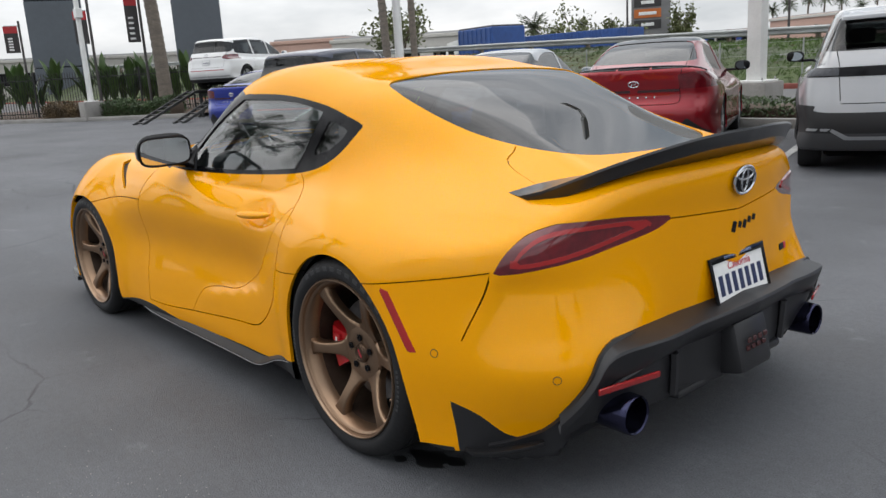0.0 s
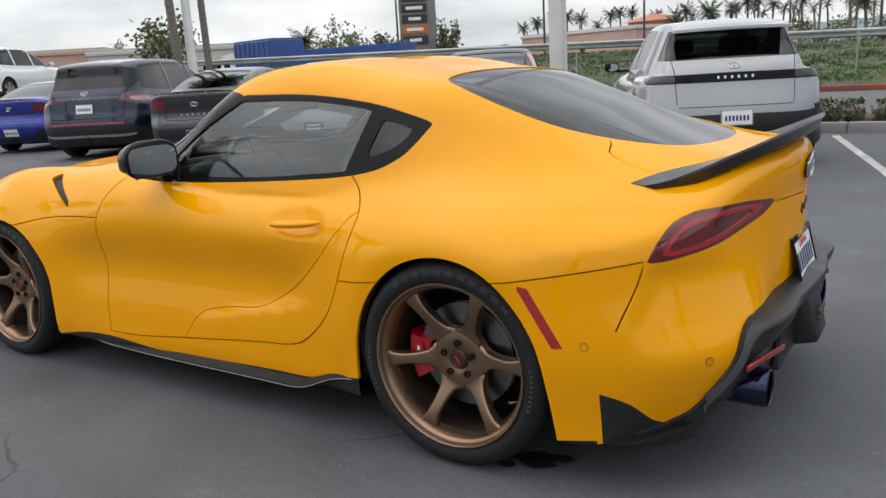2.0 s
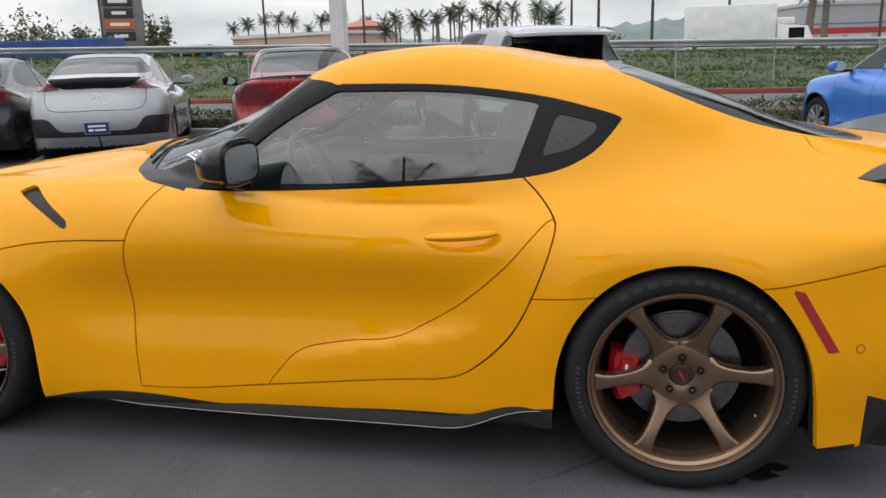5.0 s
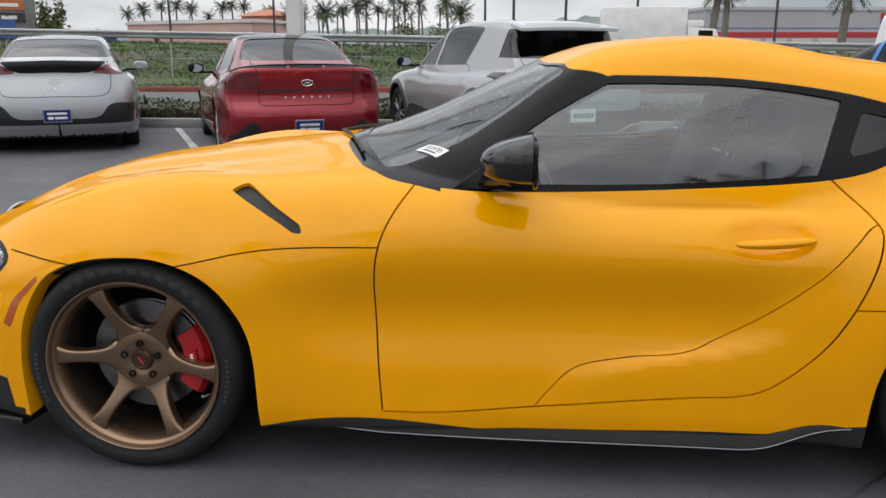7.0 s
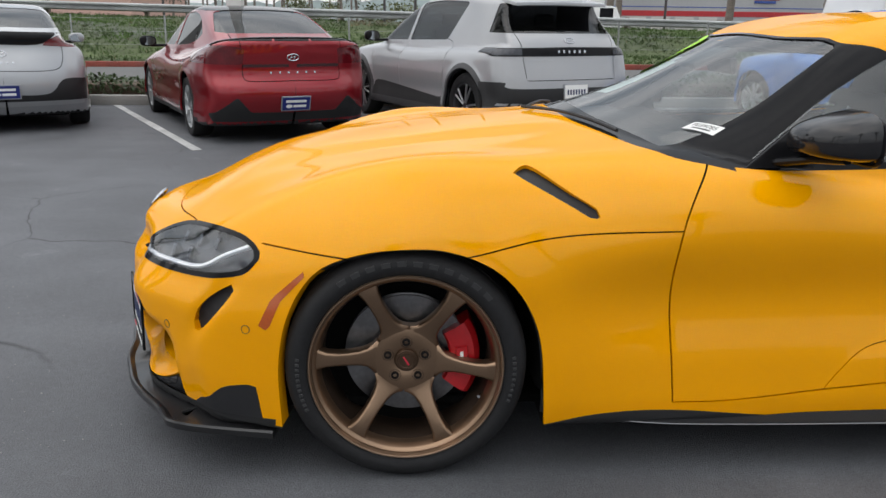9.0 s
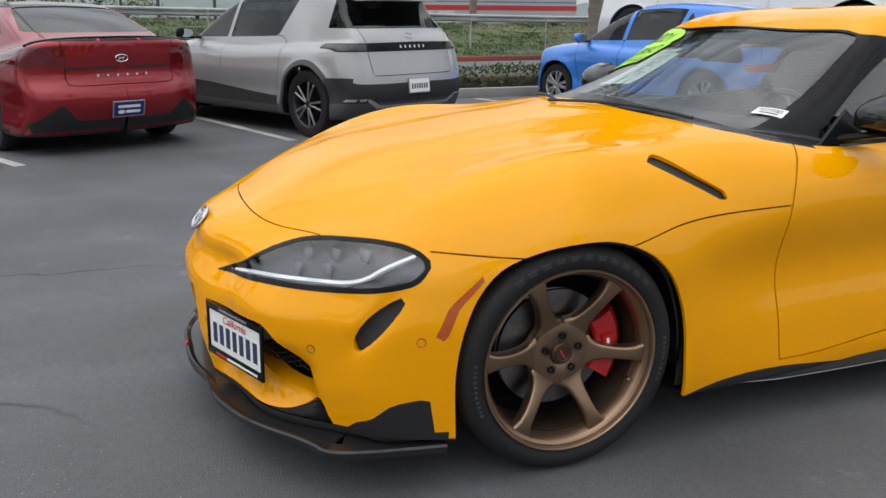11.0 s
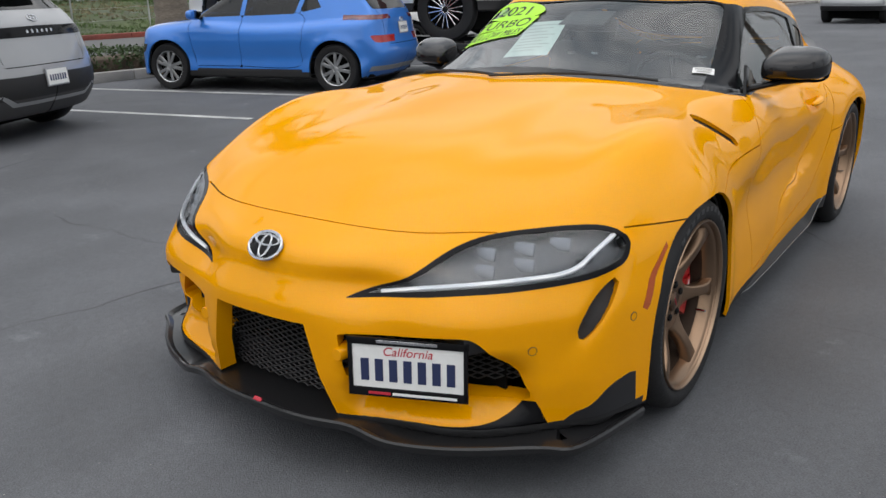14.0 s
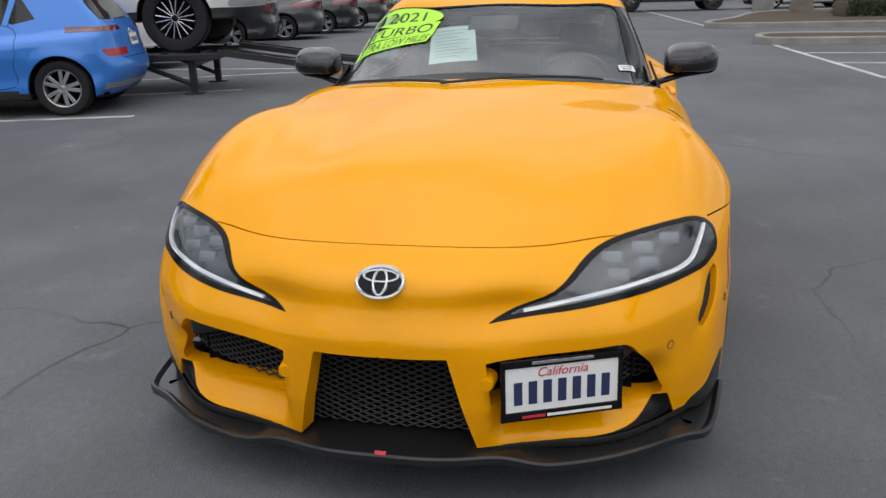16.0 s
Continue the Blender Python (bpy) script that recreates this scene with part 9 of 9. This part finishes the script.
# lorries on the freeway
def axle_wheels(t, xs, y, r=0.5):
    for x in xs:
        for s in (1, -1):
            w = part("wheel", moved(lathe([(0.0, 0.10), (r * 0.5, 0.10), (r * 0.55, 0.14), (r * 0.9, 0.14), (r, 0.08), (r, -0.14), (0.0, -0.14)], 24), pose(x, y * s, r, 0, 0, 0 if s > 0 else 180)), M_RUBBER, t)


def cab(t, x, material, h=2.6):
    prof = [(0, 0.55), (2.2, 0.55), (2.25, 1.3), (1.9, 1.55), (1.55, h), (0, h + 0.15)]
    bm = prism([(p[0], p[1]) for p in prof], 2.3, Matrix(((1, 0, 0, x), (0, 0, -1, 1.15), (0, 1, 0, 0), (0, 0, 0, 1))), 0.05, 2)
    c = part("cab", bm, material, t)
    part("cab_window", box(0.85, 2.34, 0.62, pose(x + 1.0, 0, 1.95), 0.05, 1), M_BLACK_GLOSS, c)
    part("grille", box(0.08, 1.7, 0.6, pose(x + 2.24, 0, 0.95), 0.02, 1), M_SILVER_TRIM, c)
    return c


box_truck = thing("box_truck", pose(-7.2, -45.5, 0.02, 0, 0, 180), "white box lorry on the freeway", "lorry")
part("box_body", box(4.6, 2.35, 2.55, pose(-0.2, 0, 2.25), 0.05, 2), M_WHITE_METAL, box_truck)
part("chassis", box(6.6, 1.0, 0.25, pose(0.6, 0, 0.68), 0.02, 1), M_DARK, box_truck)
part("roof_fairing", box(0.9, 2.0, 0.35, pose(2.6, 0, 2.6), 0.08, 2), M_WHITE_METAL, box_truck)
cab(box_truck, 2.15, M_WHITE_METAL, 2.3)
axle_wheels(box_truck, (-1.4, 3.4), 1.0, 0.45)
blue_trailer = thing("container_lorry", pose(45.5, -57.5, 0.02, 0, 0, 0), "blue container on a trailer", "lorry")
part("container", box(12.2, 2.44, 2.5, pose(0, 0, 2.3), 0.03, 1), M_BLUE_STEEL, blue_trailer)
for k in range(30):
    part("rib", box(0.12, 2.50, 2.3, pose(-5.9 + 0.407 * k, 0, 2.3), 0.02, 1), M_BLUE_STEEL, blue_trailer)
cab(blue_trailer, 6.6, M_WHITE_METAL, 2.6)
axle_wheels(blue_trailer, (-4.6, -3.4, 7.4), 1.0, 0.48)
part("chassis", box(13.6, 1.0, 0.3, pose(0.6, 0, 0.9), 0.02, 1), M_DARK, blue_trailer)
dump = thing("tipper_lorry", pose(35.5, -35.2, 0.02, 0, 0, -14), "blue tipper lorry with a white cab", "lorry")
part("tipper_body", box(4.4, 2.4, 2.1, pose(-1.2, 0, 2.35), 0.05, 1), M_BLUE_STEEL, dump)
for k in range(8):
    part("rib", box(0.09, 2.5, 2.0, pose(-3.2 + 0.57 * k, 0, 2.35), 0.02, 1), M_BLUE_STEEL, dump)
part("tarpaulin", box(4.3, 2.3, 0.12, pose(-1.2, 0, 3.44), 0.05, 1), M_GALV_DARK, dump)
cab(dump, 1.15, M_WHITE_METAL, 2.7)
part("chassis", box(6.4, 1.0, 0.3, pose(-0.2, 0, 0.9), 0.02, 1), M_DARK, dump)
axle_wheels(dump, (-2.0, -0.9, 2.2), 1.0, 0.45)

# hills beyond
hill = bmesh.new()
HILL = spl((-125, 15), (-116, 22), (-108, 29), (-102, 34), (-97, 37), (-91, 31), (-82, 24), (-70, 21), (-62, 20), (-50, 14), (-38, 6))
hrows = []
for k in range(176):
    a = -125 + 0.5 * k
    jag = 1.6 * math.sin(a * 2.9) + 1.1 * math.sin(a * 7.7 + 1) + 0.6 * math.sin(a * 17.0)
    col = []
    for d, s in ((780, -0.05), (830, 0.45), (880, 0.85), (930, 1.0), (1100, 0.9)):
        h = (float(HILL(a)) + jag) * s
        col.append(hill.verts.new((d * math.cos(radians(a)), d * math.sin(radians(a)), h)))
    hrows.append(col)
for p, q in zip(hrows[:-1], hrows[1:]):
    for j in range(4):
        hill.faces.new((p[j], p[j + 1], q[j + 1], q[j]))
bmesh.ops.recalc_face_normals(hill, faces=hill.faces)
tagged(part("hills", hill, M_HILL, sharp=180), "low hills with blue-green haze painted into their colour", "hills", kind="structure")


# display ramp with the white sport utility car
M_RACK = mat("black_rack_steel", (0.014, 0.014, 0.015), 0.5, grain=0.15, scale=30, stain=0.2)


def display_ramp(m, z, tail, label):
    """Two steel runways on legs, sloping to the ground behind."""
    r = thing("display_ramp", m, label, "display ramp", "display ramps")
    for s in (0.78, -0.78):
        part("runway", box(4.6, 0.42, 0.09, pose(0, s, z - 0.05), 0.01, 1), M_RACK, r)
        for k in range(9):
            part("tread", box(0.05, 0.40, 0.03, pose(-2.1 + 0.52 * k, s, z + 0.005), 0.005, 1), M_RACK, r)
        ln = math.hypot(tail, z)
        slope = math.degrees(math.atan2(z, tail))
        part("slope", join(box(ln, 0.05, 0.08, pose(-2.3 - tail / 2, s - 0.18, z / 2, 0, -slope, 0)), box(ln, 0.05, 0.08, pose(-2.3 - tail / 2, s + 0.18, z / 2, 0, -slope, 0))), M_RACK, r)
        for k in range(9):
            u = (k + 0.5) / 9
            part("tread", box(0.06, 0.36, 0.04, pose(-2.3 - tail * u, s, z * (1 - u), 0, -slope, 0), 0.005, 1), M_RACK, r)
        for x in (2.1, -1.9):
            part("leg", box(0.09, 0.09, z - 0.09, pose(x, s, (z - 0.09) / 2), 0.006, 1), M_RACK, r)
            part("foot", box(0.26, 0.20, 0.02, pose(x, s, 0.01), 0.004, 1), M_RACK, r)
            sg = -1 if x > 0 else 1
            part("brace", tube([(x, s, 0.12), (x + sg * 0.75, s, z - 0.12)], 0.035, 6), M_RACK, r)
    for x in (2.1, -1.9):
        part("cross_beam", box(0.09, 1.6, 0.09, pose(x, 0, z - 0.15), 0.006, 1), M_RACK, r)
    return r


def lifted(m, z):
    return Matrix.Translation((0, 0, z)) @ m


SUV_POSE = pose(24.1, -12.2, 0, 0, 0, -62)
display_ramp(SUV_POSE, 0.92, 2.9, "black steel display ramp under a white car")

WHITE_PAINT = (0.74, 0.74, 0.73)
parked_car(variant(LARGE, kind="large_white", shape="large_white", black_bumper=0.36, flake=0.0), WHITE_PAINT, lifted(SUV_POSE, 0.94), "white_suv", "white sport utility car raised on a ramp", plate="white")

# white pickup raised on a rack, and the row behind it
PICKUP = variant(LARGE, kind="pickup", size=(5.60, 2.0, 1.92), axles=(1.75, -1.80), tyre=0.43, rim=0.27, rim_mat=M_BLACK_GLOSS, spoke_mat=M_CHROME, spokes=(8, 0, 0.008, 10), floor=0.40, sill=0.52, cladding=False,
    deck=[(2.9, 0.80), (2.75, 1.10), (2.5, 1.22), (1.6, 1.28), (1.0, 1.28), (0.0, 1.22), (-1.0, 1.30), (-2.7, 1.33), (-2.9, 1.30)],
    roof=[(2.0, 1.05), (1.6, 1.28), (1.15, 1.58), (0.8, 1.78), (0.3, 1.88), (-0.3, 1.92), (-0.62, 1.88), (-0.78, 1.60), (-0.88, 1.20), (-1.1, 0.90), (-2.9, 0.8)],
    tail=[(0.4, 0.10), (0.6, 0.0), (0.8, 0.03), (1.3, 0.05), (1.8, 0.1)], cab=(0.88, 0.22, 1.22),
    side_glass=[[(1.25, 1.27), (1.25, 1.27), (0.42, 1.28), (0.42, 1.28), (0.38, 1.76), (0.38, 1.76), (0.68, 1.72), (1.0, 1.52)], [(0.35, 1.28), (0.35, 1.28), (-0.56, 1.29), (-0.56, 1.29), (-0.50, 1.78), (-0.50, 1.78), (0.31, 1.78), (0.31, 1.78)]],
    rear_parts=[("lamp_a", [(0.78, 0.92), (0.78, 0.92), (0.78, 1.24), (0.78, 1.24), (1.0, 1.24), (1.0, 1.24), (1.0, 0.92), (1.0, 0.92)], 1.4), ("silver_c", [(0.0, 0.56), (0.0, 0.56), (0.95, 0.56), (0.95, 0.56), (0.95, 0.76), (0.95, 0.76), (0.0, 0.76), (0.0, 0.76)], 1.4)],
    rear_glass=[(0.0, 1.40), (0.0, 1.40), (0.62, 1.40), (0.62, 1.40), (0.56, 1.74), (0.0, 1.78), (0.0, 1.78)], rear_from=-0.5, black_bumper=0.55,
    lid=[(0.0, 0.80), (0.0, 0.80), (0.76, 0.80), (0.76, 0.80), (0.76, 1.32), (0.76, 1.32), (0.0, 1.32), (0.0, 1.32)],
    seams=[[(1.2, 0.62), (1.2, 0.62), (1.28, 1.2), (1.15, 1.29), (0.38, 1.29), (0.38, 1.29), (0.38, 0.62), (0.38, 0.62)], [(0.38, 0.62), (0.38, 0.62), (0.38, 1.29), (0.38, 1.29), (-0.55, 1.30), (-0.62, 0.9), (-0.60, 0.62), (-0.60, 0.62)]], mirror=1.1, plate_z=0.90)
TRUCK_POSE = pose(-6.48, -7.07, 0, 0, 0, -75)
display_ramp(TRUCK_POSE, 0.55, 3.4, "black steel display rack under a white pickup")
parked_car(PICKUP, WHITE_PAINT, lifted(TRUCK_POSE, 0.57), "white_pickup", "lifted white pickup with black spoked wheels", plate="white")

DARK_CAR, GREY_CAR, SILVER_CAR = (0.014, 0.015, 0.017), (0.05, 0.052, 0.055), (0.36, 0.37, 0.38)
parked_car(variant(SEDAN, kind="sedan3", flake=0.0), WHITE_PAINT, row_pose(-10.3, -7.4, 4.7, -75), "white_sedan", "white saloon parked behind the display rack")
parked_car(variant(SEDAN, kind="sedan4", flake=0.4), (0.20, 0.205, 0.21), row_pose(-13.4, -8.0, 4.8, -75), "grey_coupe", "pale grey coupe in the parked row")
parked_car(variant(SEDAN, kind="sedan5", flake=0.4), DARK_CAR, row_pose(-16.0, -7.9, 4.8, -75), "black_sedan", "black saloon in the parked row")
parked_car(variant(SEDAN, kind="sedan6", flake=0.4), GREY_CAR, row_pose(-18.6, -7.6, 4.8, -75), "grey_sedan", "dark grey saloon with red tail lamps")
parked_car(variant(SEDAN, kind="sedan7", flake=0.4), DARK_CAR, row_pose(-21.6, -7.5, 4.8, -75), "black_sedan", "black saloon further along the row")
parked_car(variant(SEDAN, kind="sedan8", flake=0.5), GREY_CAR, row_pose(-24.6, -7.4, 4.8, -75), "grey_sedan", "dark grey saloon at the row's far end")
parked_car(variant(PICKUP, kind="pickup2"), DARK_CAR, pose(-35.0, 2.9, 0, 0, 0, 96), "black_pickup", "black pickup with bright wheels across the lot")
parked_car(variant(PICKUP, kind="pickup3"), WHITE_PAINT, pose(-28.2, -2.8, 0, 0, 0, 175), "white_pickup", "white pickup parked at the lot's edge")
parked_car(variant(PICKUP, kind="pickup4"), (0.30, 0.012, 0.012), pose(-31.5, -0.2, 0, 0, 0, 175), "red_pickup", "dark red pickup parked at the lot's edge")
parked_car(variant(SEDAN, kind="sedan9", flake=0.3), SILVER_CAR, pose(-35.5, 8.6, 0, 0, 0, 95), "silver_sedan", "silver saloon across the lot")
parked_car(variant(HATCH, kind="hatch2", flake=0.2), (0.36, 0.010, 0.014), pose(-34.0, 13.6, 0, 0, 0, 95), "red_hatchback", "bright red hatchback across the lot")
parked_car(variant(LARGE, kind="large3", flake=0.2), DARK_CAR, pose(-38.0, -3.4, 0, 0, 0, 92), "black_suv", "black sport utility car across the lot")


def kerbed_island(pts, label):
    g = thing("kerbed_island", None, label, "planting bed", kind="structure")
    poly = rounded([(p[0], p[1]) for p in pts], 5)
    inner = bmesh.new()
    inner.faces.new([inner.verts.new((p[0], p[1], 0.12)) for p in poly])
    part("mulch", inner, M_MULCH, g)
    n = len(poly)
    for i in range(n):
        a, b = Vector((*poly[i], 0)), Vector((*poly[(i + 1) % n], 0))
        d = b - a
        if d.length < 0.02:
            continue
        c = a.lerp(b, 0.5)
        part("kerb_stone", box(d.length + 0.05, 0.16, 0.20, pose(c.x, c.y, 0.05, 0, 0, math.degrees(math.atan2(d.y, d.x))), 0.015, 1), M_CONCRETE, g)
    return g


kerbed_island([(-13.95, 3.62), (-13.75, 4.0), (-13.65, 5.8), (-13.5, 8.0), (-13.0, 13.0), (-14.6, 13.2), (-15.3, 6.6), (-15.5, 4.2), (-15.2, 3.72), (-14.5, 3.55)], "kerbed island filled with brown mulch")
kerbed_island([(-20.2, 3.2), (-19.9, 4.2), (-19.8, 7.6), (-19.4, 11.0), (-28.0, 11.0), (-28.5, 6.2), (-23.5, 4.2), (-21.5, 3.3)], "kerbed island with low plants and mulch")
hedge(-23.6, 7.3, -23.9, 9.2, 1.3, 0.75, M_LEAF, "clipped dark green hedge on a kerbed island", 4000, 0.08)
hedge(-30.0, -6.5, -36.0, -14.0, 1.2, 0.9, M_LEAF, "clipped hedge at the lot's edge", 4000, 0.10)
block("showroom", -62.0, 4.0, 14.0, 50.0, 6.0, M_PALE_WALL, "low pale showroom beyond the car park", 0.0, windows=0)


# wet spots and grit on the asphalt
M_OIL = mat("oil_stain", (0.012, 0.012, 0.013), 0.3, grain=0.2, scale=30, stain=0.2)
M_GRIT = mat("pale_grit", (0.30, 0.29, 0.27), 0.9, grain=0.2, scale=40)


def stain(x, y, r, seed):
    rng = random.Random(seed)
    b = bmesh.new()
    n = 28
    k = [rng.uniform(0.75, 1.2) for _ in range(7)]
    b.faces.new([b.verts.new((x + r * 1.3 * math.cos(a) * (1 + 0.18 * math.sin(3 * a + seed) + 0.1 * math.sin(7 * a + k[0])), y + r * 0.8 * math.sin(a) * (1 + 0.2 * math.sin(4 * a + k[1])), 0.003)) for a in np.linspace(0, 2 * math.pi, n + 1)[:-1]])
    return tagged(part("oil_stain", b, M_OIL), "dark wet drip stain on the asphalt", "stain", kind="structure")


stain(-1.46, 0.75, 0.060, 1)
stain(-1.39, 0.82, 0.022, 2)
stain(-1.54, 0.71, 0.030, 3)
gv, gf = [], []
rng = random.Random(77)
for _ in range(2600):
    cx, cy = rng.choice(((2.9, 0.6), (2.7, 1.5), (1.6, 1.9), (-1.0, 1.7), (-2.0, 1.6), (3.4, -0.6), (0.4, -3.6), (-2.6, -2.8), (-3.2, 1.0)))
    x, y, h = rng.gauss(cx, 0.30), rng.gauss(cy, 0.24), rng.uniform(0.0012, 0.0035)
    i = len(gv)
    a = rng.uniform(0, 2)
    gv += [(x + h * math.cos(a + q), y + h * math.sin(a + q), 0.001) for q in (0, 2.1, 4.2)] + [(x, y, h * 1.1)]
    gf += [(i, i + 1, i + 3), (i + 1, i + 2, i + 3), (i + 2, i, i + 3)]
tagged(part("grit", (gv, gf), M_GRIT), "scattered pale grit on the asphalt", "grit", kind="stuff")
